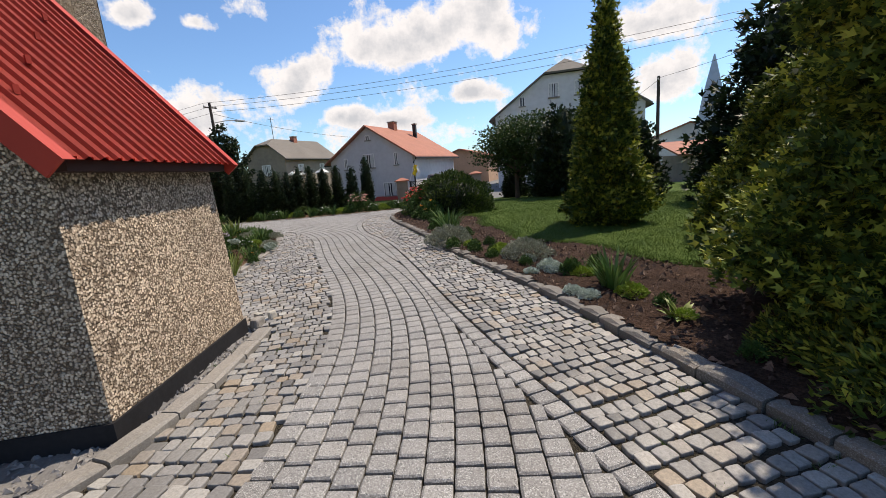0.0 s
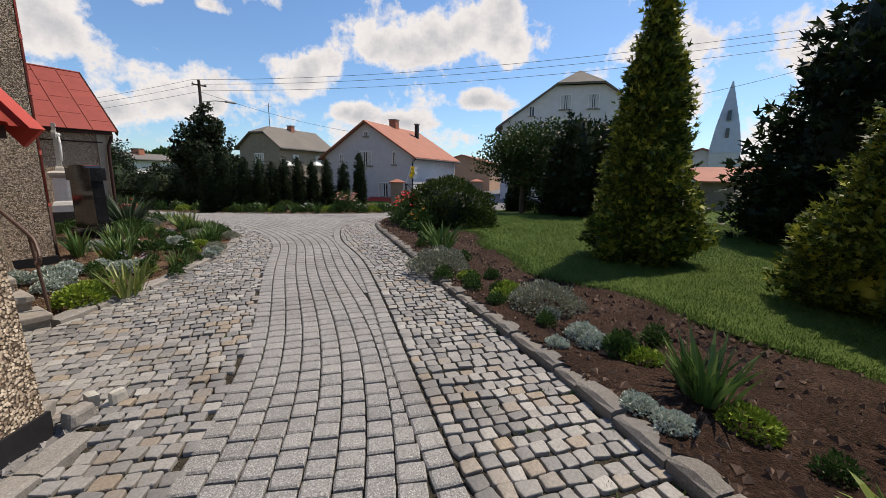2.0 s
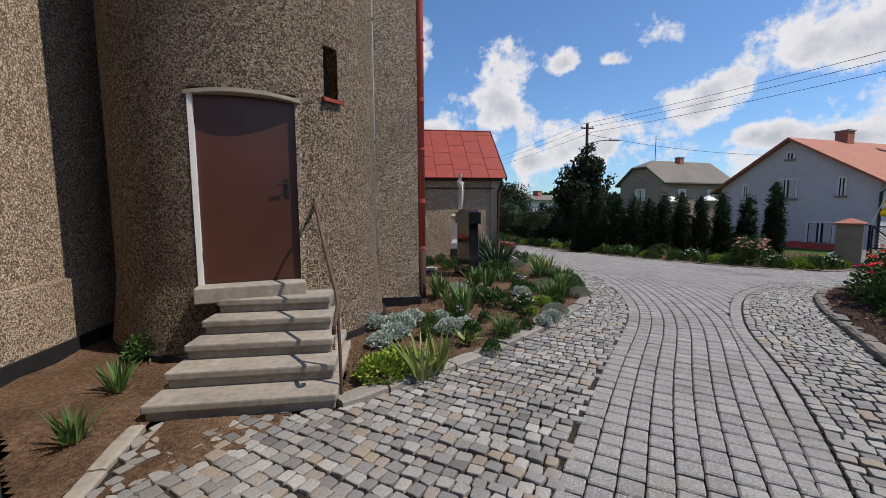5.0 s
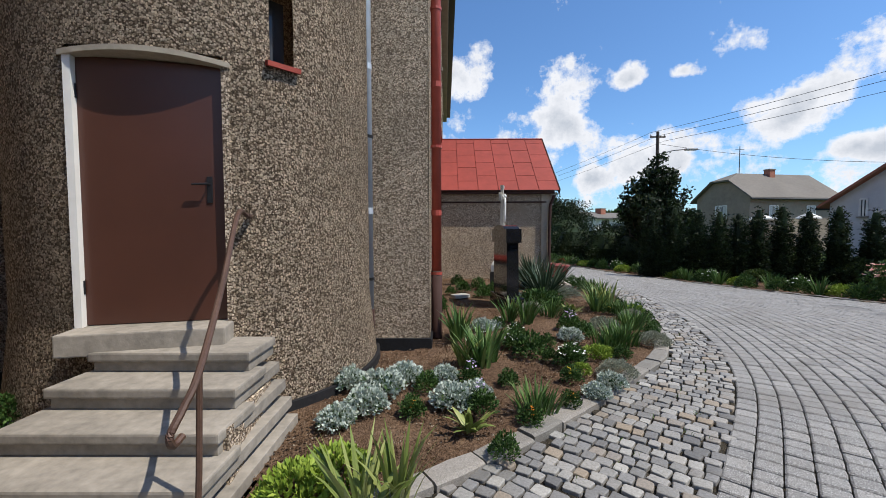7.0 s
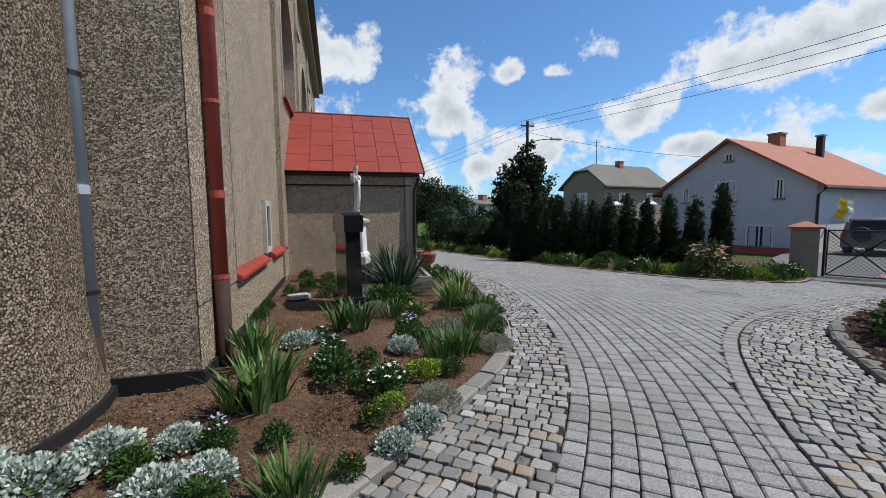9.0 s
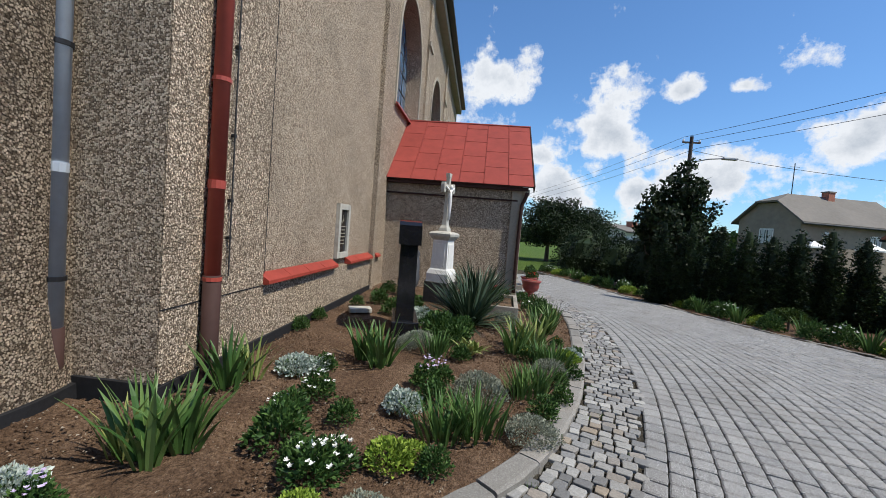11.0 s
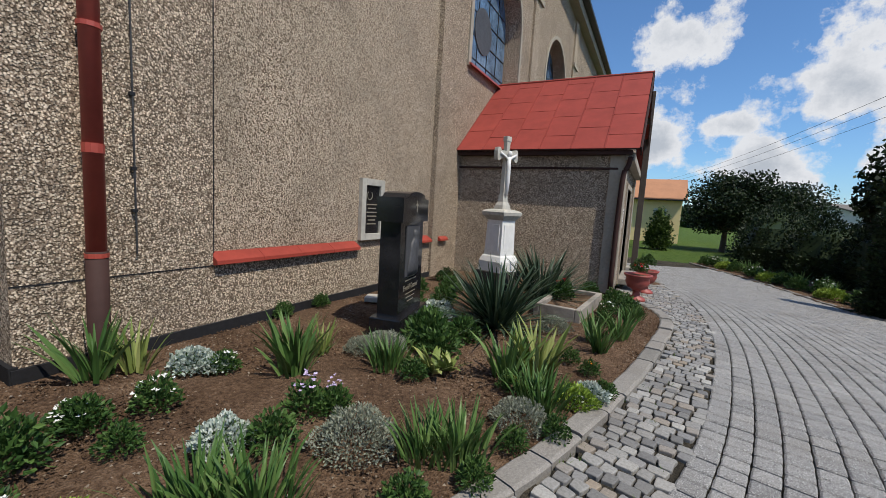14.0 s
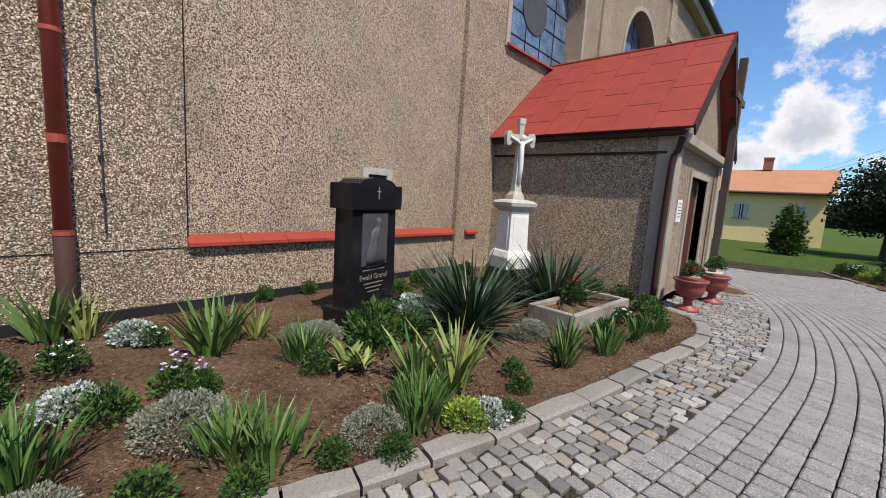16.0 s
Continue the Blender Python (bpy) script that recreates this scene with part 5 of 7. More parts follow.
def conifer(name, mat, height, radius, clumps, sprays, size, seed, shape=0.8, low=0.0, droop=0.1):
    """A conifer crown: clumps of flat sprays round an uneven cone, with a darker filling inside."""
    r = np.random.default_rng(seed)
    u = 1 - np.sqrt(r.random(clumps) * 0.985)
    u = np.clip(u, 0, 1)
    a = r.uniform(0, 2 * math.pi, clumps)
    prof = radius * np.minimum(1.0, (u + 0.06) * 7) ** 0.5 * (1 - u) ** shape
    lobes = np.where(r.random(clumps) < 0.16, r.uniform(1.03, 1.20, clumps), 1.0)
    wob = lobes * np.array([1 + 0.42 * noise.noise(Vector((math.cos(t) * 1.6, math.sin(t) * 1.6, w * height * 1.7 + seed))) + 0.26 * noise.noise(Vector((math.cos(t) * 4, math.sin(t) * 4, w * height * 3 + seed))) for t, w in zip(a, u)])
    rr = prof * wob * r.uniform(0.78, 1.06, clumps)
    c = np.stack([rr * np.cos(a), rr * np.sin(a), low + u * (height - low)], 1)
    n = clumps * sprays
    cc = np.repeat(c, sprays, 0)
    aa = np.repeat(a, sprays)
    outward = np.stack([np.cos(aa), np.sin(aa), np.full(n, 0.55 - droop)], 1) + r.normal(size=(n, 3)) * 0.6
    outward /= np.linalg.norm(outward, axis=1, keepdims=True)
    p = cc + r.normal(size=(n, 3)) * size * 0.8
    side = np.cross(outward, r.normal(size=(n, 3)))
    side /= np.linalg.norm(side, axis=1, keepdims=True)
    s = (size * r.uniform(0.6, 1.5, n))[:, None]
    # a spray is a forked, three-pointed fan
    v = np.stack([p, p + outward * s * 0.55 + side * s * 0.42, p + outward * s * 0.55 + side * s * 0.10, p + outward * s * 1.15, p + outward * s * 0.5 - side * s * 0.12, p + outward * s * 0.6 - side * s * 0.45], 1).reshape(-1, 3)
    k = 6 * np.arange(n)[:, None]
    f = np.vstack([k + np.array([[0, 1, 2]]), k + np.array([[0, 2, 3]]), k + np.array([[0, 3, 4]]), k + np.array([[0, 4, 5]])])
    verts, faces = [v], f.tolist()
    base = len(v)
    m = 14
    rings = []
    for w in np.linspace(0.0, 0.97, 12):
        q = radius * min(1.0, (w + 0.06) * 7) ** 0.5 * (1 - w) ** shape * 0.80
        rings.append([(q * (1 + 0.15 * noise.noise(Vector((t * 3.0, w * 9, seed)))) * math.cos(t), q * math.sin(t), low + w * (height - low)) for t in (2 * math.pi * i / m for i in range(m))])
    verts.append(np.array(rings).reshape(-1, 3))
    for j in range(11):
        for i in range(m):
            faces.append([base + j * m + i, base + j * m + (i + 1) % m, base + (j + 1) * m + (i + 1) % m, base + (j + 1) * m + i])
    return grow(name, np.vstack(verts), faces, mat)


def branching(height, spread, seed, trunk_r, rise=0.5):
    """A tapered trunk with limbs. Returns the bmesh and the limb ends."""
    r = random.Random(seed)
    bm = tube([(0, 0, -0.1), (0.03, 0.02, height * 0.3), (0.0, 0.05, height * 0.62), (0.02, 0.02, height * 0.92)], trunk_r, 8, None, 0.25)
    ends = []
    for i in range(16):
        z = height * r.uniform(0.28, 0.85)
        a = i * 2.4 + r.uniform(-0.4, 0.4)
        ln = spread * (1.05 - 0.55 * z / height) * r.uniform(0.7, 1.1)
        p = [(0, 0, z), (math.cos(a) * ln * 0.5, math.sin(a) * ln * 0.5, z + ln * 0.6 * rise), (math.cos(a) * ln, math.sin(a) * ln, z + ln * rise)]
        tube(p, trunk_r * 0.38, 5, bm, 0.2)
        ends += [p[1], p[2]]
    ends.append((0, 0, height * 0.97))
    return bm, ends


def leaf_crown(name, mat, ends, n, puff, size, seed):
    r = np.random.default_rng(seed)
    e = np.array(ends)
    c = e[r.integers(0, len(e), n)] + np.clip(r.normal(size=(n, 3)), -1.5, 1.5) * puff * np.array([1, 1, 0.8])
    out = r.normal(size=(n, 3)) + np.array([0, 0, 0.5])
    out /= np.linalg.norm(out, axis=1, keepdims=True)
    side = np.cross(out, r.normal(size=(n, 3)))
    side /= np.linalg.norm(side, axis=1, keepdims=True)
    s = (size * r.uniform(0.6, 1.3, n))[:, None]
    v = np.stack([c, c + out * s * 0.5 + side * s * 0.35, c + out * s, c + out * s * 0.5 - side * s * 0.35], 1).reshape(-1, 3)
    return grow(name, v, np.arange(4 * n).reshape(n, 4), mat)


def on_bed(x, y):
    return float(ground_z(x, y)) + 0.06


def plant(name, label, category, x, y, pieces, z=None, turn=0.0, scale=1.0, group=""):
    """A plant of one or several meshes: pieces of (part name, mesh, part label)."""
    z = on_bed(x, y) if z is None else z
    ob = thing(name, label, category, group, at=(x, y, z), turn=turn)
    ob.scale = (scale,) * 3
    for nm, me, lb in pieces:
        tagged(part(nm, me, None, ob, lb), kind="stuff")
    return ob


IRIS = [blades("leaves", M_IRIS, 36, 0.52, 0.026, 0.58, i, 0.12, 0.30) for i in range(4)]
IRISDARK = [blades("leaves", M_IRIS, 90, 0.33, 0.015, 0.5, 20 + i, 0.20, 0.30) for i in range(3)]
PALE = [blades("leaves", M_YELLOWBLADE, 26, 0.50, 0.024, 0.55, 30 + i, 0.10, 0.28) for i in range(3)]
YUCCA = [blades("leaves", M_YUCCA, 230, 0.56, 0.017, 1.45, 40 + i, 0.09, 0.22) for i in range(2)]
DUSTY = [leafy("leaves", M_SILVER, 1500, 0.30, 0.24, 0.055, 50 + i, 0.5, 0.7, 0.5) for i in range(3)]
DUSTYGREEN = [leafy("leaves", M_HERB, 520, 0.26, 0.20, 0.06, 55 + i, 0.3, 0.5, 0.5) for i in range(2)]
GREYMOUND = [leafy("leaves", M_GREYGREEN, 3400, 0.30, 0.22, 0.028, 60 + i, 0.4, 0.5, 0.45) for i in range(2)]
HERB = [leafy("leaves", M_HERB, 760, 0.18, 0.24, 0.05, 70 + i, 0.3, 0.5, 0.7) for i in range(4)]
LIME = [leafy("leaves", M_LIME, 1000, 0.20, 0.15, 0.045, 80 + i, 0.4, 0.5, 0.3) for i in range(2)]
HOSTA = [blades("leaves", M_YELLOWBLADE, 26, 0.24, 0.035, 1.1, 90, 0.05, 0.5)]
WHITES = [dots("bloom", M_PETALWHITE, 20, 0.17, 0.25, 0.022, 100 + i) for i in range(2)]
REDS = dots("bloom", M_PETALRED, 16, 0.40, 0.80, 0.07, 110)
PINKS = dots("bloom", M_PETALPINK, 26, 0.45, 0.95, 0.07, 111)
YELLOWS = dots("bloom", M_PETALYELLOW, 7, 0.10, 0.20, 0.035, 112)
ORANGES = dots("bloom", M_PETALORANGE, 6, 0.10, 0.20, 0.03, 113)
LILACS = dots("bloom", M_PETALLILAC, 14, 0.11, 0.36, 0.02, 114)
pr = random.Random(21)


def spread(name, label, category, shapes, places, scale=1.0, extra=None, group=""):
    for i, (x, y, *s) in enumerate(places):
        k = (s[0] if s else 1.0) * scale
        pieces = [("leaves", shapes[i % len(shapes)], "")]
        if extra:
            pieces += extra
        plant(name, label, category, x, y, pieces, turn=pr.uniform(0, 360), scale=k * pr.uniform(0.93, 1.07), group=group)


spread("iris_clump", "clump of green sword-leaved iris in bare soil", "iris", IRIS,
       [(-1.87, 14.76, 0.95), (-2.1, 14.95, 0.85), (-2.96, 13.88, 0.95), (-2.75, 12.82, 1.0), (-2.66, 12.98, 0.9), (-0.41, 15.7, 0.9), (0.21, 16.87, 0.75), (-6.15, 10.69, 0.6), (-5.95, 9.9, 0.55), (0.35, 17.5, 0.7), (0.1, 17.2, 0.7), (0.43, 18.2, 0.6)], group="irises by the church")
spread("iris_clump", "dense low clump of dark green grassy iris leaves", "iris", IRISDARK,
       [(-0.29, 14.52, 0.95), (-0.45, 14.4, 0.85), (-0.87, 13.64, 0.95), (-1.1, 13.52, 0.9), (-1.34, 15.31, 0.9), (-2.39, 11.76, 0.8), (-0.01, 15.33, 0.95), (-0.12, 15.48, 0.8), (0.45, 18.7, 0.7)], group="low irises by the church")
spread("pale_iris", "clump of iris with yellowing pale leaf blades", "iris", PALE,
       [(-0.18, 15.87, 1.1), (-0.3, 16.05, 0.9), (-2.87, 14.09, 0.8), (-2.02, 15.19, 0.7), (-3.55, 10.55, 1.0), (-3.38, 10.7, 0.85), (-2.92, 12.85, 0.75)], group="pale irises")
spread("yucca", "large rosette of stiff dark yucca leaves", "yucca", YUCCA, [(-1.01, 17.11, 1.75), (-0.9, 18.85, 1.7)], group="yuccas")
spread("dusty_miller", "silver white dusty miller plant in soil", "silver plant", DUSTY,
       [(-4.05, 12.3, 0.6), (-3.72, 12.14, 0.62), (-3.52, 12.4, 0.6), (-3.07, 11.9, 0.55), (-2.87, 12.0, 0.5), (-3.13, 12.43, 0.45), (-3.78, 11.8, 0.6), (-3.95, 11.55, 0.45), (-2.59, 14.36, 0.55), (-2.42, 14.45, 0.45), (-1.46, 13.86, 0.5), (-1.8, 12.04, 0.4), (-1.57, 12.27, 0.42), (-1.75, 16.92, 0.7), (0.27, 15.7, 0.4)],
       extra=[("lower_leaves", DUSTYGREEN[0], "")], group="silver plants")
spread("dusty_miller", "small silver leaved plant in dark mulch", "silver plant", DUSTY, [(-2.9, 5.31, 0.34), (-3.02, 5.12, 0.38), (-1.97, 5.84, 0.5), (-2.27, 5.98, 0.34), (-2.08, 5.72, 0.42), (-1.6, 6.25, 0.38)], group="silver plants")
spread("santolina", "rounded grey-green santolina mound", "shrub", GREYMOUND, [(-0.84, 14.28, 0.85), (-0.46, 13.62, 0.65), (-0.09, 15.05, 0.65), (-1.38, 6.36, 1.25), (-0.5, 8.22, 1.35), (-1.4, 12.54, 0.6), (-0.38, 17.33, 0.65), (-1.6, 15.6, 0.7), (-1.75, 15.45, 0.55)], group="grey mounds")
spread("perennial", "leafy green perennial in the border", "perennial", HERB,
       [(-1.34, 15.99, 1.25), (-1.15, 15.85, 1.1), (-1.5, 16.25, 1.1), (-1.1, 16.3, 1.0), (-2.24, 13.55, 0.7), (-1.85, 13.55, 0.6), (-1.05, 15.24, 0.55), (-3.2, 15.78, 0.6), (-3.2, 16.39, 0.55), (-1.23, 14.01, 0.75), (-0.32, 14.0, 0.6), (-0.11, 14.33, 0.55), (-0.04, 14.75, 0.5), (0.15, 15.02, 0.5),
        (0.36, 15.8, 0.45), (0.13, 18.02, 0.7), (0.4, 18.9, 0.9), (0.3, 19.3, 0.9), (0.1, 19.7, 0.9), (-0.3, 19.95, 0.9), (-0.8, 20.1, 0.9), (-2.14, 13.18, 0.95), (-2.53, 12.29, 0.5), (-1.11, 13.08, 0.55), (-2.74, 11.12, 0.5), (-2.3, 17.2, 0.9), (-2.0, 17.6, 1.0), (-2.7, 18.0, 1.0), (-2.3, 18.4, 1.0), (-2.8, 19.2, 0.9),
        (-1.15, 7.33, 0.6), (-1.54, 6.84, 0.6), (-2.15, 5.5, 0.75), (-0.95, 7.45, 0.6), (-6.4, 11.5, 0.9), (-6.6, 11.9, 0.8), (0.0, 16.4, 0.45), (-3.4, 11.75, 0.5), (-3.3, 12.2, 0.55), (-1.95, 13.0, 0.5), (-3.0, 17.6, 0.6)], group="border perennials")
spread("white_flowering_plant", "small green plant with white flowers", "flower", HERB, [(-2.18, 13.89, 0.75), (-1.78, 12.85, 0.9), (-1.7, 12.98, 0.7), (-2.35, 14.48, 0.6), (0.1, 18.7, 0.7), (-2.3, 13.5, 0.6)], extra=[("bloom", WHITES[0], "white flowers")])
spread("lime_mound", "bright lime green cushion plant", "cushion plant", LIME, [(-1.4, 13.11, 0.7), (-1.28, 13.18, 0.55), (0.19, 15.55, 0.75), (-2.8, 4.75, 0.75), (-0.98, 6.95, 0.7), (-3.92, 10.65, 1.1), (-3.75, 10.85, 1.0), (-1.75, 12.6, 0.5)], group="lime cushions")
spread("hosta", "small yellow-edged hosta in bare soil", "hosta", HOSTA, [(-0.98, 15.46, 1.1), (-0.88, 15.56, 0.8), (-2.95, 11.45, 0.9), (-3.32, 4.33, 0.9)])
spread("marigold", "low plant with yellow flowers", "flower", HERB, [(-0.3, 15.5, 0.55), (-1.9, 12.4, 0.5)], extra=[("bloom", YELLOWS, "yellow flowers")])
spread("marigold", "low plant with orange flowers", "flower", HERB, [(0.2, 16.2, 0.5), (-3.38, 11.68, 0.5), (-2.48, 11.55, 0.55), (-2.09, 11.84, 0.5), (2.1, 10.15, 0.8)], extra=[("bloom", ORANGES, "orange flowers")])
spread("lilac_flower", "plant with pale lilac flower spikes", "flower", HERB, [(-2.89, 12.35, 0.6), (-2.83, 11.76, 0.6), (-1.34, 14.38, 0.8), (-1.2, 14.5, 0.6)], extra=[("bloom", LILACS, "lilac flowers")])
spread("iris_clump", "large clump of broad green iris leaves in mulch", "iris", IRIS, [(-2.62, 4.95, 0.95), (-2.48, 5.02, 0.75), (0.66, 8.91, 1.1), (0.9, 9.12, 1.1), (0.45, 8.75, 0.9)], group="irises by the lawn")
spread("border_perennial", "leafy perennial growing before the hedge", "perennial", HERB, [(1.6, 9.85, 0.8), (2.1, 10.2, 1.0), (2.6, 10.8, 0.9), (1.35, 9.45, 0.8), (2.2, 9.8, 0.9), (3.1, 11.5, 0.8), (3.7, 11.6, 1.1)])
CREEPER = leafy("foliage", M_GOLDTHUJA, 5200, 0.75, 0.42, 0.07, 91, 0.25, 0.35, 0.55)
for x, y, k in ((-4.25, 2.95, 1.0), (-4.95, 2.5, 0.9), (-3.6, 3.35, 0.7)):
    plant("creeping_juniper", "low spreading bright green juniper at the foot of the thuja", "juniper", x, y, [("foliage", CREEPER, "")], turn=x * 90, scale=k)

def rose(x, y, h, blossoms, label, name="rose_bush"):
    leaves = leafy("leaves", M_HERB, 1100, 0.42, h, 0.075, int(abs(x * 13) + y), 0.3, 0.6, 0.75)
    plant(name, label, "flowering shrub", x, y, [("leaves", leaves, ""), ("bloom", blossoms, "")], turn=pr.uniform(0, 360))


rose(3.55, 11.75, 0.75, REDS, "rose bush with bright red blossoms")
rose(4.1, 12.35, 0.75, REDS, "rose bush with bright red blossoms")
rose(3.0, 11.0, 0.5, dots("bloom", M_PETALORANGE, 5, 0.3, 0.55, 0.06, 117), "low rose bush with a few orange blossoms")
rose(4.9, 12.7, 0.85, PINKS, "rose bush with pink blossoms")
stone_bm = bmesh.new()
bmesh.ops.create_icosphere(stone_bm, subdivisions=2, radius=0.14)
for v in stone_bm.verts:
    v.co *= 1 + 0.25 * noise.noise(v.co * 9)
    v.co.z *= 0.6
solid("boulder", stone_bm, M_SANDSTONE, "pale rounded boulder in the border", "stone", smooth=True, at=(0.2, 8.75, 0.13))

# border before the hedge
side_far = normals(BED_FAR)
for i, k in enumerate(np.linspace(6, len(BED_FAR) - 10, 46)):
    q = BED_FAR[int(k)] + side_far[int(k)] * (0.35 + 0.55 * pr.random())
    kind = i % 6
    if i in (9, 10):
        rose(float(q[0]), float(q[1]), 0.95, PINKS, "tall rose bush with pale pink blossoms")
    elif kind == 0:
        spread("lime_shrub", "bright yellow-green shrub before the hedge", "shrub", LIME, [(q[0], q[1], 1.7)])
    elif kind in (1, 4):
        spread("iris_clump", "green iris clump before the hedge", "iris", IRIS, [(q[0], q[1], 1.05)], group="irises before the hedge")
    elif kind == 2:
        spread("white_flowering_plant", "leafy plant with white flowers before the hedge", "flower", HERB, [(q[0], q[1], 1.6)], extra=[("bloom", WHITES[1], "white flowers")])
    else:
        spread("border_perennial", "leafy perennial growing before the hedge", "perennial", HERB, [(q[0], q[1], 1.5)], group="perennials before the hedge")

# ---- trees ----
def conifer_tree(x, y, h, r, mat, clumps, sprays, size, seed, label, shape=0.8, name="thuja_tree", group="", low=0.05):
    t = thing(name, label, "conifer", group, at=(x, y, float(ground_z(x, y)) + 0.05), turn=seed * 37 % 360)
    part("trunk", tube([(0, 0, -0.1), (0.02, 0, h * 0.5), (0, 0, h * 0.9)], 0.07 + h * 0.012, 8, None, 0.2), M_BARKTRUNK, t)
    part("crown", conifer("crown", mat, h, r, clumps, sprays, size, seed, shape, low), None, t)
    return t


conifer_tree(-2.75, 2.4, 4.4, 1.42, M_GOLDTHUJA, 4400, 26, 0.066, 3, "large dense golden-green thuja overhanging the border", 0.5)
conifer_tree(2.0, 5.8, 4.5, 0.74, M_GOLDTHUJA, 2300, 20, 0.088, 4, "tall golden-tipped conical thuja on the lawn", 1.05)
conifer_tree(0.35, 3.1, 2.5, 0.9, M_GOLDTHUJA, 1300, 20, 0.075, 5, "bushy golden thuja on the lawn", 0.6)
conifer_tree(6.3, 2.0, 5.4, 2.0, M_HEDGE, 900, 12, 0.2, 6, "dark broad conifer behind the lawn", 0.5)
conifer_tree(9.6, 1.0, 4.8, 1.7, M_HEDGE, 800, 12, 0.2, 7, "dark broad conifer behind the lawn", 0.5)
conifer_tree(7.4, 5.6, 2.5, 0.5, M_HEDGE, 300, 10, 0.13, 8, "slim dark thuja behind the lawn", 0.5)
conifer_tree(10.4, 7.4, 3.6, 1.5, M_HEDGE, 600, 12, 0.2, 9, "dark conifer at the far side of the lawn", 0.45)
conifer_tree(9.4, 8.6, 3.4, 1.2, M_HEDGE, 500, 12, 0.18, 10, "dark conifer at the far side of the lawn", 0.45)
conifer_tree(12.5, 11.9, 2.2, 0.55, M_HEDGE, 260, 10, 0.14, 12, "slim dark thuja near the gate", 0.5)
conifer_tree(3.0, -0.5, 5.5, 2.0, M_HEDGE, 700, 12, 0.22, 13, "dark conifer closing the lawn", 0.5)
conifer_tree(-0.5, -2.0, 5.0, 1.8, M_HEDGE, 600, 12, 0.22, 14, "dark conifer closing the lawn", 0.5)
bush = thing("juniper_bush", "broad rounded clipped juniper bush on the lawn edge", "bush", at=(4.35, 10.9, 0.08))
part("foliage", leafy("foliage", M_JUNIPER, 9000, 1.25, 1.2, 0.11, 16, 0.3, 0.4, 0.22), None, bush)
# added solid filling; the shade between the leaves is put into its darker green
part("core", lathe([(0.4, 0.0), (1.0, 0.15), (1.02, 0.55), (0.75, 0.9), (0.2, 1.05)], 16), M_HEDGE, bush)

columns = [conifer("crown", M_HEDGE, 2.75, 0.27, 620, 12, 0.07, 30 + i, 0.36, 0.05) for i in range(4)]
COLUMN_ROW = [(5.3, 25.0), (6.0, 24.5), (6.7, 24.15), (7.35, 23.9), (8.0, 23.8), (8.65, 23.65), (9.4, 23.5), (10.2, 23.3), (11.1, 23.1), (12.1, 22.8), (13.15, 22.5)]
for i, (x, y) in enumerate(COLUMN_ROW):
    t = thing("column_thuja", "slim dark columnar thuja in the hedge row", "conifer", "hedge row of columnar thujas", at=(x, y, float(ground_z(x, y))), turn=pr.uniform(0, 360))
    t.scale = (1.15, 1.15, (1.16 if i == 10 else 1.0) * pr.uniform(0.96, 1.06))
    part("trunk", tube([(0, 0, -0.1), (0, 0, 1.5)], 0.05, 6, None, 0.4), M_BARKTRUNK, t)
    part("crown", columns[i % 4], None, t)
for x, y in ((23.0, 41.8), (25.2, 39.9)):
    t = thing("yard_post", "grey yard post with a white pointed cap", "post", "capped posts", at=(x, y, -1.2))
    part("shaft", box(-0.4, -0.4, 0, 0.4, 0.4, 3.45, 0.02), M_RENDERBROWN, t)
    part("cap", loft([[(-q, -q, z), (q, -q, z), (q, q, z), (-q, q, z)] for q, z in ((0.55, 3.45), (0.55, 3.55), (0.06, 3.95))]), M_WHITE, t, "white pyramid cap")
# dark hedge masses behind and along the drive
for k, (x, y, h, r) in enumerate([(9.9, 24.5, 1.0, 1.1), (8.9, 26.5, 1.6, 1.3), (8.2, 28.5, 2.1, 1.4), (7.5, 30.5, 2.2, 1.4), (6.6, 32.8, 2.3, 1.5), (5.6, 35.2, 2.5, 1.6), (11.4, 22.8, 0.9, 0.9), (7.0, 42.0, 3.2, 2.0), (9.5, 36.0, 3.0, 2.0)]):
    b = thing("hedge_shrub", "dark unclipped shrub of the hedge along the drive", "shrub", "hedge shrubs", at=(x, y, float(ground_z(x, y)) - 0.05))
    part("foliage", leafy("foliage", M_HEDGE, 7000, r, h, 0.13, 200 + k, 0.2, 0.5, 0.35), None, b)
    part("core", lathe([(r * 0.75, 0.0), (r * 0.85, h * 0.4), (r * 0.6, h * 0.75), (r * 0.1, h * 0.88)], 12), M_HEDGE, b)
for x, y, r, h in ((4.9, 24.6, 0.45, 0.62), (5.7, 21.9, 0.4, 0.5)):
    b = thing("clipped_ball", "small clipped round shrub before the hedge", "shrub", "clipped balls", at=(x + 1.6, y, float(ground_z(x, y))))
    part("foliage", leafy("foliage", M_JUNIPER, 1200, r, h * 0.55, 0.08, 240, 0.2, 0.45, 0.2).copy(), None, b).location = (0, 0, h * 0.42)
    part("stem", tube([(0, 0, -0.05), (0, 0, h * 0.5)], 0.03, 6), M_BARKTRUNK, b)


def leaf_tree(x, y, h, spread_r, trunk_r, n, puff, size, seed, label, mat=None, z=None, rise=0.5):
    t = thing("leafy_tree", label, "tree", at=(x, y, float(ground_z(x, y)) if z is None else z))
    bm, ends = branching(h, spread_r, seed, trunk_r, rise)
    part("trunk", bm, M_BARKTRUNK, t)
    part("crown", leaf_crown("crown", mat or M_LEAF, ends, n, puff, size, seed), None, t)


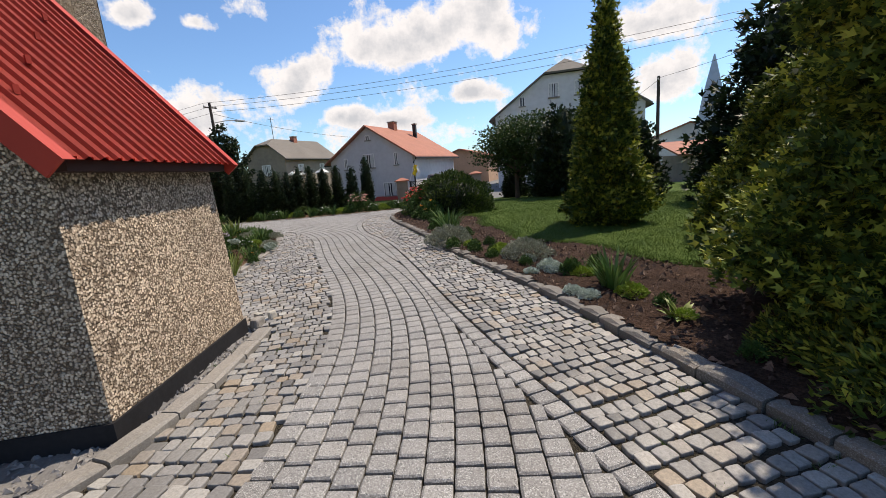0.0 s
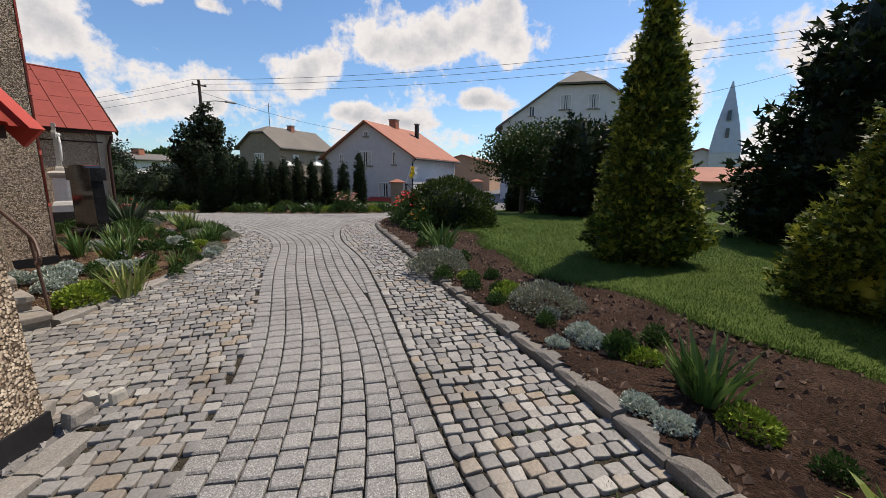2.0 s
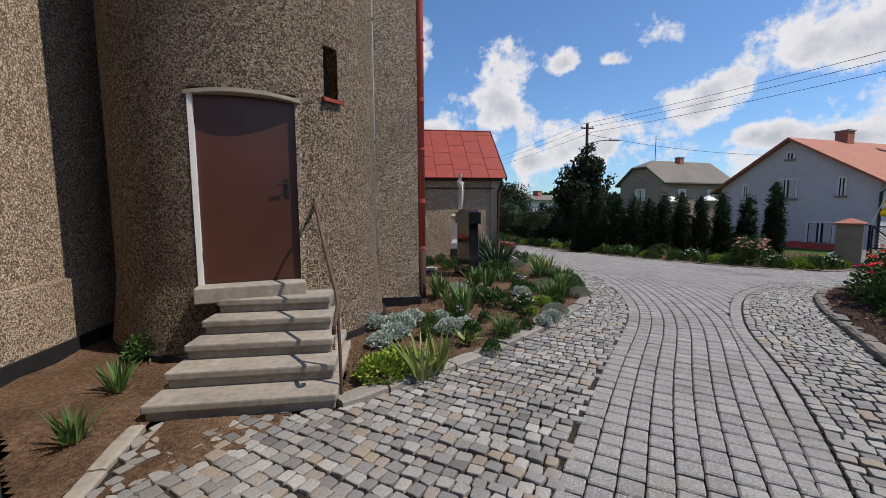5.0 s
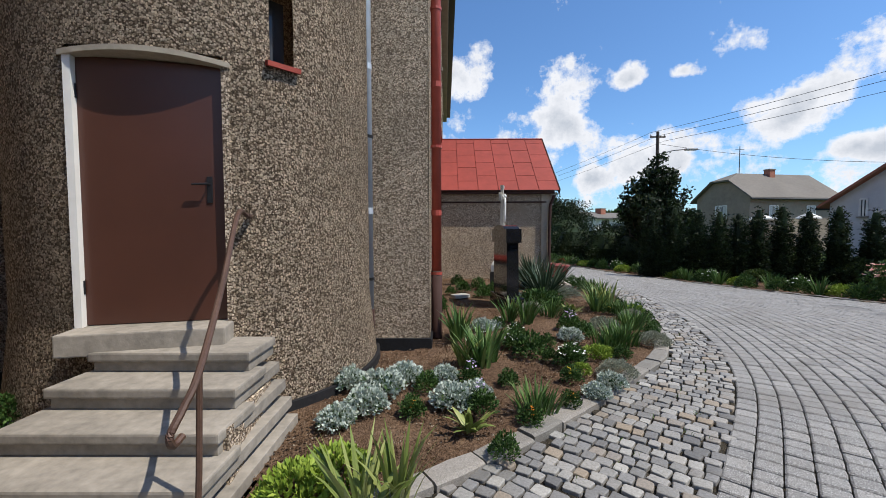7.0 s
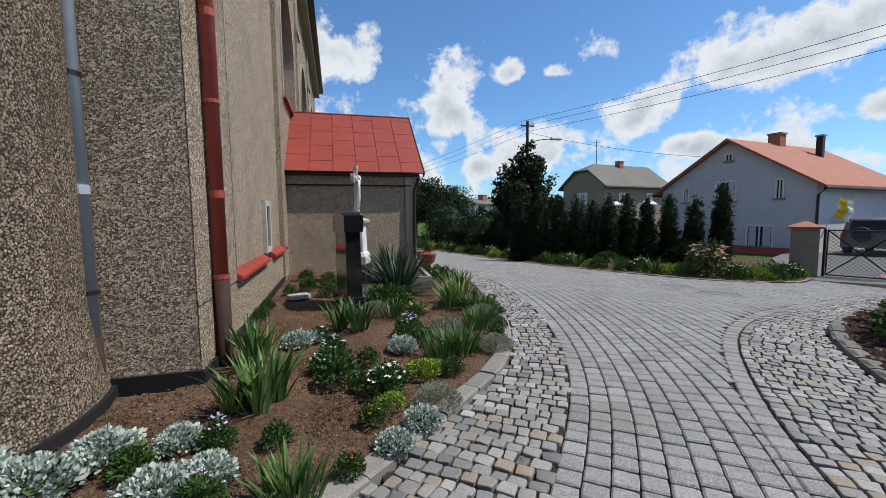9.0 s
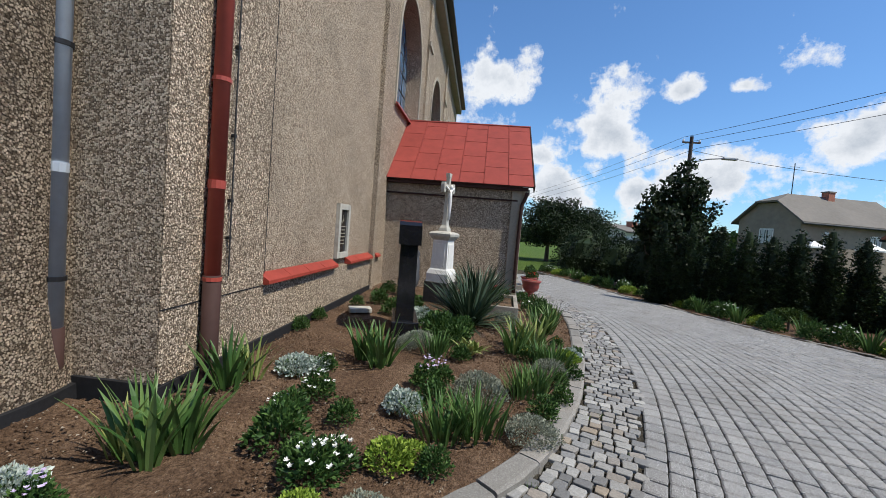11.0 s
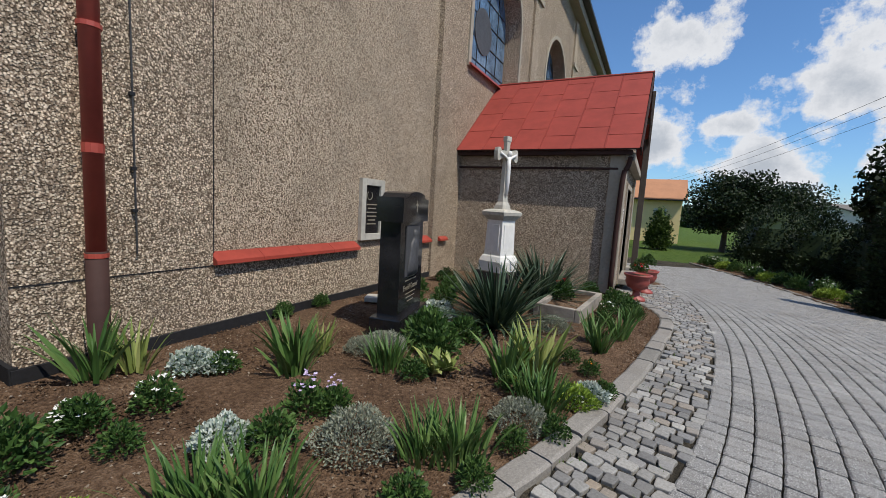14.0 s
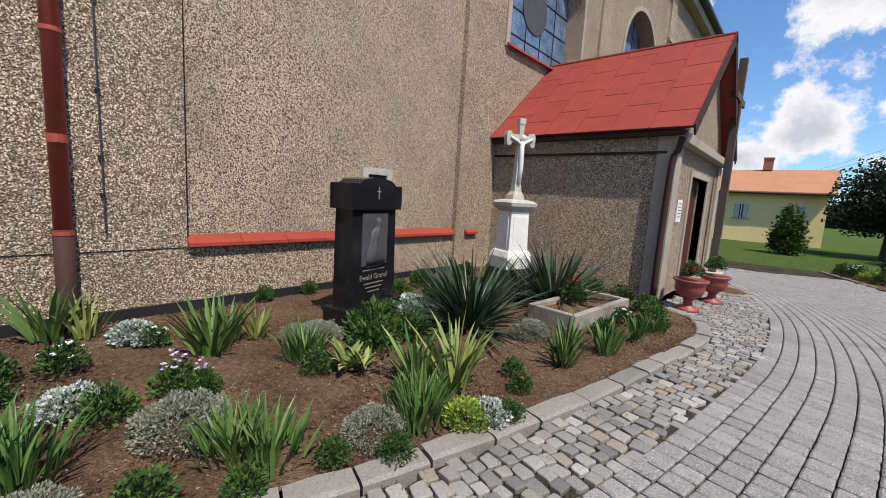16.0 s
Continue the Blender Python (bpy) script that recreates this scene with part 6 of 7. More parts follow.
def shoot_tree(x, y, h, wide, n, size, seed, label):
    """An upright fruit tree: a short trunk and many steep leafy shoots of uneven length."""
    t = thing("leafy_tree", label, "tree", at=(x, y, float(ground_z(x, y))))
    r = random.Random(seed)
    bm = tube([(0, 0, -0.1), (0.02, 0.03, h * 0.3), (0, 0, h * 0.7)], 0.12, 8, None, 0.3)
    ends = []
    for i in range(46):
        a, k = i * 2.4, r.uniform(0.15, 1.0)
        z = h * r.uniform(0.06, 0.42)
        top = h * (1.02 - 0.52 * k ** 1.6) * r.uniform(0.82, 1.06)
        p = [(0, 0, z), (math.cos(a) * wide * k * 0.75, math.sin(a) * wide * k * 0.75, z + (top - z) * 0.35), (math.cos(a) * wide * k, math.sin(a) * wide * k, top)]
        tube(p, 0.03, 4, bm, 0.2)
        for u in np.linspace(0.15, 1.0, 9):
            q = [((1 - u) ** 2 * c0 + 2 * u * (1 - u) * c1 + u * u * c2) for c0, c1, c2 in zip(*p)]
            ends.append(q)
    part("trunk", bm, M_BARKTRUNK, t)
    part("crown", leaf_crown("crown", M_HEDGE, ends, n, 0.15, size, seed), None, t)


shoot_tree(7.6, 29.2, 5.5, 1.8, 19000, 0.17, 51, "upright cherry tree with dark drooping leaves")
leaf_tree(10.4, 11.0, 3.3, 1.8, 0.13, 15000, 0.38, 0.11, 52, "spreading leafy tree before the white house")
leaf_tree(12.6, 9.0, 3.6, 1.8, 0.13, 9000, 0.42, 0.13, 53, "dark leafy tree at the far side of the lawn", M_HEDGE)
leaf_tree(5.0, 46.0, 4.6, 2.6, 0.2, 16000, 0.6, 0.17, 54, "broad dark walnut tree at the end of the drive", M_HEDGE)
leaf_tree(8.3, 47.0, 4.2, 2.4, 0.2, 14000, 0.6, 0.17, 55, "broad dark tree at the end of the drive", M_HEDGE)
conifer_tree(1.0, 42.5, 2.6, 0.65, M_JUNIPER, 400, 10, 0.16, 57, "small conical thuja by the end of the drive", 0.6)

# lawn grass near the walk
gr = np.random.default_rng(9)
gp = np.stack([gr.uniform(-4, 9, 300000), gr.uniform(1.5, 12.5, 300000)], 1)
gp = gp[inside(gp, lawn_out)]
rim = edge_lawn[gr.integers(0, len(edge_lawn), 26000)] + gr.normal(0, 0.07, (26000, 2))
gp = np.vstack([gp, rim[rim[:, 0] < 6]])
gd = gr.uniform(0, 2 * math.pi, len(gp))
gh = gr.uniform(0.018, 0.05, len(gp))
gb = np.c_[gp, ground_z(gp[:, 0], gp[:, 1]) + 0.075]
gs = np.stack([np.cos(gd), np.sin(gd), np.zeros(len(gp))], 1) * 0.006
tip = gb + np.stack([gr.normal(0, 0.02, len(gp)), gr.normal(0, 0.02, len(gp)), gh], 1)
solid("lawn_grass", mesh("lawn_grass", np.stack([gb - gs, gb + gs, tip], 1).reshape(-1, 3), np.arange(3 * len(gp)).reshape(-1, 3), M_BLADE), M_BLADE, "short mown grass blades of the lawn", "grass", kind="stuff")


def scatter(name, area, count, low, high, mat, z, label, category, seed):
    """Loose crumbs, chips or pebbles over an area, as one heap of stuff."""
    r = np.random.default_rng(seed)
    a = np.asarray(area)
    p = r.uniform(a.min(0), a.max(0), (count, 2))
    p = p[inside(p, a)]
    n = len(p)
    c = np.c_[p, ground_z(p[:, 0], p[:, 1]) + z]
    s = r.uniform(low, high, n)
    corner = np.array([(1, 0, 0), (-0.5, 0.87, 0), (-0.5, -0.87, 0), (0.1, 0.1, 0.8)])
    turn = r.uniform(0, 2 * math.pi, n)
    cs, sn = np.cos(turn), np.sin(turn)
    k = corner[None] * (s[:, None, None] * r.uniform(0.6, 1.4, (n, 4, 1)))
    v = np.stack([k[..., 0] * cs[:, None] - k[..., 1] * sn[:, None], k[..., 0] * sn[:, None] + k[..., 1] * cs[:, None], k[..., 2]], -1) + c[:, None]
    b = 4 * np.arange(n)[:, None]
    f = np.vstack([b + np.array([[0, 1, 3]]), b + np.array([[1, 2, 3]]), b + np.array([[2, 0, 3]])])
    solid(name, mesh(name, v.reshape(-1, 3), f, mat), mat, label, category, kind="stuff")


scatter("soil_crumbs", bed_left, 42000, 0.006, 0.020, M_SOIL, 0.022, "loose crumbs of dry brown soil", "soil", 31)
scatter("soil_pebbles", bed_left, 9000, 0.004, 0.011, M_GRIT, 0.03, "small pale stones in the soil", "pebbles", 32)
scatter("bark_chips", bed_right[:: 4], 44000, 0.010, 0.045, M_CHIP, 0.075, "loose brown bark chips", "mulch", 33)
scatter("gravel_stones", gravel_strip, 9000, 0.012, 0.03, M_GRAVEL, -0.005, "loose grey gravel stones", "gravel", 34)

# weeds in the joints
wr = np.random.default_rng(41)
wl, wfaces = [], []
for line, lo, hi, n in ((LINE_LEFT, -0.9, -0.05, 150), (LINE_RIGHT, 0.05, 0.9, 150), (KERB_RIGHT, -0.06, -0.01, 90), (KERB_LEFT_A, 0.0, 0.06, 60)):
    nn = normals(line)
    for k in wr.integers(0, int(len(line) * 0.6), n):
        c = line[k] + nn[k] * wr.uniform(lo, hi)
        z = float(ground_z(*c))
        for j in range(int(wr.integers(5, 16))):
            a, h, w = wr.uniform(0, 6.28), wr.uniform(0.012, 0.05), 0.004
            o = np.array([c[0] + wr.normal(0, 0.018), c[1] + wr.normal(0, 0.018), z - 0.01])
            d = np.array([math.cos(a), math.sin(a), 0])
            b = len(wl)
            wl += [o - d * w, o + d * w, o + np.array([wr.normal(0, 0.02), wr.normal(0, 0.02), h])]
            wfaces.append((b, b + 1, b + 2))
solid("joint_weeds", mesh("joint_weeds", wl, wfaces, M_BLADE), M_BLADE, "small grass weeds in the paving joints", "weeds", kind="stuff")

spread("border_herb", "low leafy green herb in dark mulch", "herb", HERB, [(-3.05, 4.45, 0.5), (-2.1, 5.55, 0.6), (-1.85, 6.2, 0.5), (-0.9, 7.9, 0.7), (-0.2, 8.65, 0.7), (-1.75, 5.3, 0.6), (-0.55, 7.35, 0.6), (0.2, 8.2, 0.7), (-3.9, 3.9, 0.45), (-1.05, 7.05, 0.5), (0.9, 9.5, 0.7)], group="low herbs by the lawn")
spread("lime_mound", "bright lime green cushion plant in mulch", "cushion plant", LIME, [(-2.2, 5.35, 0.7), (-1.3, 6.85, 0.8), (-0.75, 7.6, 0.7), (-3.3, 4.3, 0.5)], group="lime cushions")

# ---- things by the church ----
def gravestone():
    t = thing("gravestone", "tall polished black granite gravestone with a carved mourning figure", "gravestone", at=(-1.95, 16.35, 0.10), turn=12)
    # its face looks along +x
    part("base", box(-0.16, -0.46, -0.08, 0.20, 0.46, 0.14, 0.012), M_GRANITE, t)
    bm = loft([[(-0.11, -0.37, 0.14), (0.13, -0.37, 0.14), (0.13, 0.37, 0.14), (-0.11, 0.37, 0.14)], [(-0.11, -0.355, 1.18), (0.12, -0.355, 1.18), (0.12, 0.355, 1.18), (-0.11, 0.355, 1.18)]])
    part("slab", bm, M_GRANITE, t)
    rings = []
    for y in np.linspace(-0.41, 0.41, 15):
        z = 1.42 + 0.075 * math.cos(y / 0.41 * math.pi / 2) if abs(y) < 0.27 else 1.42
        rings.append([(-0.14, y, 1.16), (0.16, y, 1.16), (0.16, y, z), (-0.14, y, z)])
    part("cap", loft(rings), M_GRANITE, t, "heavy shouldered black cap stone")
    part("cross_mark", box(0.161, -0.006, 1.27, 0.164, 0.006, 1.40), M_GOLD, t)
    part("cross_mark", box(0.161, -0.035, 1.345, 0.164, 0.035, 1.357), M_GOLD, t)
    # niche and seated figure, kept as one plain carved shape
    part("niche", box(0.121, -0.21, 0.55, 0.135, 0.21, 1.12, 0.01), M_RELIEF, t, "sunk grey panel")
    bm = bmesh.new()
    folds = []
    for y, z, ry, d in ((0.02, 0.56, 0.16, 0.03), (0.01, 0.62, 0.155, 0.05), (-0.01, 0.70, 0.13, 0.062), (-0.01, 0.78, 0.095, 0.052), (0.0, 0.86, 0.085, 0.05), (0.01, 0.92, 0.09, 0.048), (0.02, 0.955, 0.05, 0.04), (0.03, 0.975, 0.035, 0.036), (0.035, 1.01, 0.045, 0.045), (0.035, 1.045, 0.04, 0.042), (0.03, 1.075, 0.015, 0.02)):
        folds.append([(0.13 + d * math.sin(u) * (1 + 0.16 * math.sin(7 * u + 9 * z)), y + ry * math.cos(u), z) for u in np.linspace(0, math.pi, 15)])
    bm = loft(folds)
    part("relief", bm, M_RELIEF, t, "worn grey carved relief", smooth=True)
    words = bpy.data.curves.new("inscription", "FONT")
    words.body, words.size, words.align_x, words.extrude = "Ewald Granel", 0.085, "CENTER", 0.001
    tmp = new("inscription", words)
    me = bpy.data.meshes.new_from_object(tmp)
    bpy.data.objects.remove(tmp)
    me.materials.clear()
    me.materials.append(M_GOLD)
    w = part("inscription", me, None, t, "pale lettered name")
    tagged(w, "pale lettered name", kind="stuff")
    w.matrix_basis = pose(0.1285, 0, 0.40, 90, 0, 90)
    for k, wd in enumerate((0.18, 0.12)):
        part("small_line", box(0.126, -wd, 0.50 + 0.035 * k, 0.1275, wd, 0.512 + 0.035 * k), M_GOLD, t)
    for k, wd in enumerate((0.16, 0.14, 0.10)):
        part("small_line", box(0.128, -wd, 0.35 - 0.045 * k, 0.1295, wd, 0.362 - 0.045 * k), M_GOLD, t)


gravestone()


def crucifix():
    t = thing("stone_crucifix", "white stone wayside crucifix on a panelled pedestal", "crucifix", at=(-1.66, 18.85, 0.08), turn=-20)
    t.scale = (0.74, 0.74, 1.0)
    part("foundation", box(-0.34, -0.36, -0.08, 0.34, 0.36, 0.36, 0.015), M_DARKSTONE, t, "dark stone foundation")
    part("pedestal_foot", loft([[(-s, -s, z), (s, -s, z), (s, s, z), (-s, s, z)] for s, z in ((0.31, 0.36), (0.31, 0.52), (0.27, 0.60), (0.25, 0.62))]), M_MARBLE, t)
    part("pedestal", loft([[(-s, -s, z), (s, -s, z), (s, s, z), (-s, s, z)] for s, z in ((0.235, 0.62), (0.215, 1.20))]), M_MARBLE, t)
    for turn in (0, 90, 180, 270):
        p = part("panel", box(0.222, -0.155, 0.70, 0.236, 0.155, 1.13, 0.006), M_MARBLE, t, "plain inscription panel")
        p.matrix_basis = pose(0, 0, 0, 0, 0, turn)
    part("pedestal_cap", loft([[(-s, -s, z), (s, -s, z), (s, s, z), (-s, s, z)] for s, z in ((0.22, 1.20), (0.31, 1.28), (0.32, 1.33), (0.27, 1.36), (0.17, 1.38))]), M_SANDSTONE, t)
    part("cross_foot", loft([[(-a, -b, z), (a, -b, z), (a, b, z), (-a, b, z)] for a, b, z in ((0.13, 0.15, 1.36), (0.11, 0.13, 1.44), (0.075, 0.085, 1.50), (0.06, 0.07, 1.62))]), M_SANDSTONE, t)
    part("cross_shaft", loft([[(-a, -b, z), (a, -b, z), (a, b, z), (-a, b, z)] for a, b, z in ((0.055, 0.065, 1.60), (0.045, 0.05, 2.32), (0.05, 0.06, 2.50))]), M_SANDSTONE, t)
    part("cross_arm", loft([[(-0.05, y, 2.255 - q), (0.05, y, 2.255 - q), (0.05, y, 2.255 + q), (-0.05, y, 2.255 + q)] for y, q in ((-0.35, 0.045), (-0.33, 0.10), (-0.26, 0.10), (-0.22, 0.06), (0.22, 0.06), (0.26, 0.10), (0.33, 0.10), (0.35, 0.045))]), M_SANDSTONE, t)
    part("title_board", box(-0.055, -0.075, 2.47, 0.06, 0.075, 2.55, 0.006), M_SANDSTONE, t)
    # the figure, one plain shape
    bm = tube([(0.07, 0, 1.62), (0.085, 0.015, 1.85), (0.09, 0, 2.05), (0.08, 0, 2.22)], 0.045, 8, None, 1.1)
    tube([(0.08, 0.0, 2.16), (0.08, 0.11, 2.22), (0.07, 0.27, 2.27)], 0.022, 6, bm)
    tube([(0.08, 0.0, 2.16), (0.08, -0.11, 2.22), (0.07, -0.27, 2.27)], 0.022, 6, bm)
    bmesh.ops.create_uvsphere(bm, u_segments=10, v_segments=8, radius=0.05, matrix=Matrix.Translation((0.10, 0.01, 2.27)))
    part("figure", bm, M_MARBLE, t, "white carved figure", smooth=True)


crucifix()


def plaque():
    t = thing("memorial_plaque", "black memorial plaque in a pale stone frame on the wall", "plaque", at=(NAVE_X - 0.055, 0, 0))
    y0, y1, z0, z1 = 17.28, 17.84, 0.86, 1.80
    part("plate", box(0.0, y0 + 0.1, z0 + 0.1, 0.035, y1 - 0.1, z1 - 0.1, 0.004), M_GRANITE, t)
    for a in ((y0, z0, y0 + 0.1, z1), (y1 - 0.1, z0, y1, z1), (y0 + 0.1, z0, y1 - 0.1, z0 + 0.1), (y0 + 0.1, z1 - 0.1, y1 - 0.1, z1)):
        part("frame_bar", box(0.0, a[0], a[1], 0.07, a[2], a[3], 0.006), M_SANDSTONE, t)
    part("emblem", tube([(0.037, 17.50 + 0.06 * math.sin(u), 1.55 - 0.07 * math.cos(u)) for u in np.linspace(-2.4, 2.4, 12)], 0.006, 5), M_GOLD, t)
    for k in range(6):
        wd = (0.13, 0.10, 0.14, 0.12, 0.09, 0.11)[k]
        part("text_line", box(0.036, 17.56 - wd, 1.40 - 0.06 * k, 0.0375, 17.56 + wd, 1.418 - 0.06 * k), M_GOLD, t)


plaque()


def trough():
    t = thing("grave_trough", "low weathered concrete grave surround with plants", "grave border", at=(-0.42, 18.7, 0.03), turn=-4)
    for a in ((-0.32, -0.75, -0.24, 0.75), (0.24, -0.75, 0.32, 0.75), (-0.24, -0.75, 0.24, -0.67), (-0.24, 0.67, 0.24, 0.75)):
        part("edge_stone", box(a[0], a[1], -0.05, a[2], a[3], 0.17, 0.012), M_STEP, t)
    part("soil", box(-0.24, -0.67, -0.04, 0.24, 0.67, 0.11), M_SOIL, t)


trough()
plant("grave_plant", "low green plant with red flowers in the grave surround", "flower", -0.55, 18.75, [("leaves", HERB[1], ""), ("bloom", dots("bloom", M_PETALRED, 6, 0.15, 0.3, 0.04, 130), "red flowers")], z=0.18, scale=0.9)


def urn(x, y, label):
    t = thing("flower_urn", label, "flower pot", "porch urns", at=(x, y, float(ground_z(x, y))))
    part("foot", lathe([(0.16, 0.0), (0.17, 0.03), (0.15, 0.06), (0.07, 0.10), (0.06, 0.16), (0.08, 0.20)], 20), M_TERRA, t, smooth=True)
    part("bowl", lathe([(0.08, 0.20), (0.17, 0.26), (0.21, 0.36), (0.20, 0.43), (0.24, 0.47), (0.25, 0.50), (0.21, 0.50), (0.18, 0.46)], 20), M_TERRA, t, smooth=True)
    part("earth", lathe([(0.185, 0.44), (0.18, 0.475), (0.02, 0.485)], 16), M_SOIL, t)


urn(0.42, 20.75, "red glazed flower urn beside the porch")
plant("urn_plant", "trailing plant with red flowers in the urn", "flower", 0.42, 20.75, [("leaves", HERB[2], ""), ("bloom", dots("bloom", M_PETALRED, 10, 0.2, 0.16, 0.04, 131), "red flowers")], z=0.47, scale=0.8)
urn(0.55, 22.05, "red glazed flower urn beside the porch")
plant("urn_plant", "bushy green plant in the urn", "flower", 0.55, 22.05, [("leaves", HERB[3], "")], z=0.47, scale=0.85)
slab = solid("stone_slab", box(-0.18, -0.12, 0, 0.18, 0.12, 0.07, 0.012), M_SANDSTONE, "small pale stone slab lying in the bed", "stone", at=(-2.8, 17.1, 0.05), turn=25)
hose = thing("garden_hose", "coiled dark garden hose on the gravel", "hose", at=(-7.35, 7.75, 0.03))
part("coil", tube([((0.22 + 0.012 * u) * math.cos(u), (0.22 + 0.012 * u) * math.sin(u), 0.006 * u) for u in np.linspace(0, 9, 60)], 0.013, 6), M_POLE, hose, smooth=True)
for k, (x, y, s, turn) in enumerate(((-4.70, 8.1, 0.10, 20), (-4.60, 8.24, 0.08, 70), (-4.8, 8.3, 0.08, 40), (-4.5, 8.14, 0.06, 10))):
    bm = box(-s * 0.7, -s * 0.45, -0.03, s * 0.7, s * 0.45, 0.075, 0.025)
    for v in bm.verts:
        v.co += Vector((noise.noise(v.co * 7 + Vector((k, 0, 0))), noise.noise(v.co * 7 + Vector((0, k, 3))), 0)) * 0.03
    solid("rubble_stone", bm, M_SANDSTONE if k % 2 else M_KERB, "rough loose stone at the annexe corner", "stone", "loose stones", at=(x, y, 0.02), turn=turn)
M_IRONLID = simple("worn_grey_lid", (0.16, 0.155, 0.15), 0.8, 0.0, 0.35, 40, 0.3)
for x, y, r in ((5.1, 16.7, 0.32), (5.0, 15.6, 0.36)):
    t = thing("manhole_cover", "round worn manhole cover flush with the pavers", "manhole", "manhole covers", at=(x, y, float(ground_z(x, y)) + 0.014))
    part("rim", lathe([(r + 0.09, -0.03), (r + 0.09, 0.004), (r, 0.006), (r, -0.03)], 28), M_COBBLE, t)
    part("lid", lathe([(r - 0.01, -0.03), (r - 0.01, 0.003), (0.01, 0.005)], 28), M_IRONLID, t)

# ---- gate and street ----
def gate():
    g = float(ground_z(12.0, 18.7))
    p = thing("gate_pillar", "rendered brick gate pillar with a tiled cap", "pillar", at=(12.05, 18.75, g), turn=35)
    part("shaft", box(-0.33, -0.33, -0.3, 0.33, 0.33, 1.50, 0.015), M_RENDERBROWN, p)
    part("cap", loft([[(-s, -s, z), (s, -s, z), (s, s, z), (-s, s, z)] for s, z in ((0.42, 1.50), (0.42, 1.56), (0.05, 1.72))]), M_TILE, p, "brown tiled cap")
    copy_thing(p, pose(18.8, 17.3, g, 0, 0, 35))
    for start, turn, nm in (((12.4, 18.35), -62, "open"), ((18.4, 17.4), 165, "open")):
        t = thing("gate_leaf", "open black wrought-iron gate leaf with wire mesh", "gate", "gate leaves", at=(*start, g), turn=turn)
        w, h = 1.45, 1.45
        for a, b in (((0, 0.08), (0, h)), ((w, 0.08), (w, h)), ((0, 0.08), (w, 0.08)), ((0, h), (w, h)), ((0, 0.08), (w, h)), ((0, h), (w, 0.08)), ((0, h * 0.5), (w, h * 0.5))):
            part("frame_bar", tube([(a[0], 0, a[1]), (b[0], 0, b[1])], 0.022, 6), M_IRON, t)
        bm = bmesh.new()
        for k in np.arange(-h, w, 0.11):
            x0, x1 = max(0, k), min(w, k + h)
            tube([(x0, 0, 0.08 + x0 - k), (x1, 0, min(h, 0.08 + x1 - k))], 0.006, 4, bm)
            tube([(x0, 0, h - (x0 - k)), (x1, 0, max(0.08, h - (x1 - k)))], 0.006, 4, bm)
        part("wire_mesh", bm, M_IRON, t)
        part("hinge_post", tube([(-0.06, 0, -0.2), (-0.06, 0, h + 0.05)], 0.035, 8), M_IRON, t)
    f = thing("church_flag", "yellow and white church flag hanging from a slanted pole", "flag", at=(12.5, 18.6, g))
    part("flag_pole", tube([(0, 0, 1.2), (0.35, -0.25, 2.5)], 0.018, 8), M_WHITE, f)
    for k, mat, nm in ((0, M_FLAGYELLOW, "yellow_half"), (1, M_FLAGWHITE, "white_half")):
        rings = []
        for u in np.linspace(0, 1, 8):
            z = 2.45 - 0.62 * u
            o = 0.05 * math.sin(u * 9)
            a, b = (0.0, 0.30) if k == 0 else (0.305, 0.6)
            rings.append([Vector((0.33 - 0.15 * u + q * 0.55, -0.24 + o + 0.03 * math.sin(q * 14) - q * 0.35, z - q * 0.25)) for q in np.linspace(a, b, 6)])
        bm = loft(rings, closed=False)
        bmesh.ops.solidify(bm, geom=list(bm.faces), thickness=0.004)
        part(nm, bm, mat, f)


gate()


def wheel(parent, x, y, z, r=0.35):
    w = part("wheel", lathe([(r * 0.62, -0.11), (r * 0.95, -0.11), (r, -0.07), (r, 0.07), (r * 0.95, 0.11), (r * 0.62, 0.11)], 22), M_TYRE, parent, "black tyre", smooth=True)
    w.matrix_basis = pose(x, y, z, 90, 0, 0)
    part("rim", lathe([(r * 0.62, -0.09), (r * 0.62, 0.09), (r * 0.2, 0.10), (0.02, 0.10)], 18), M_LAMP, w)


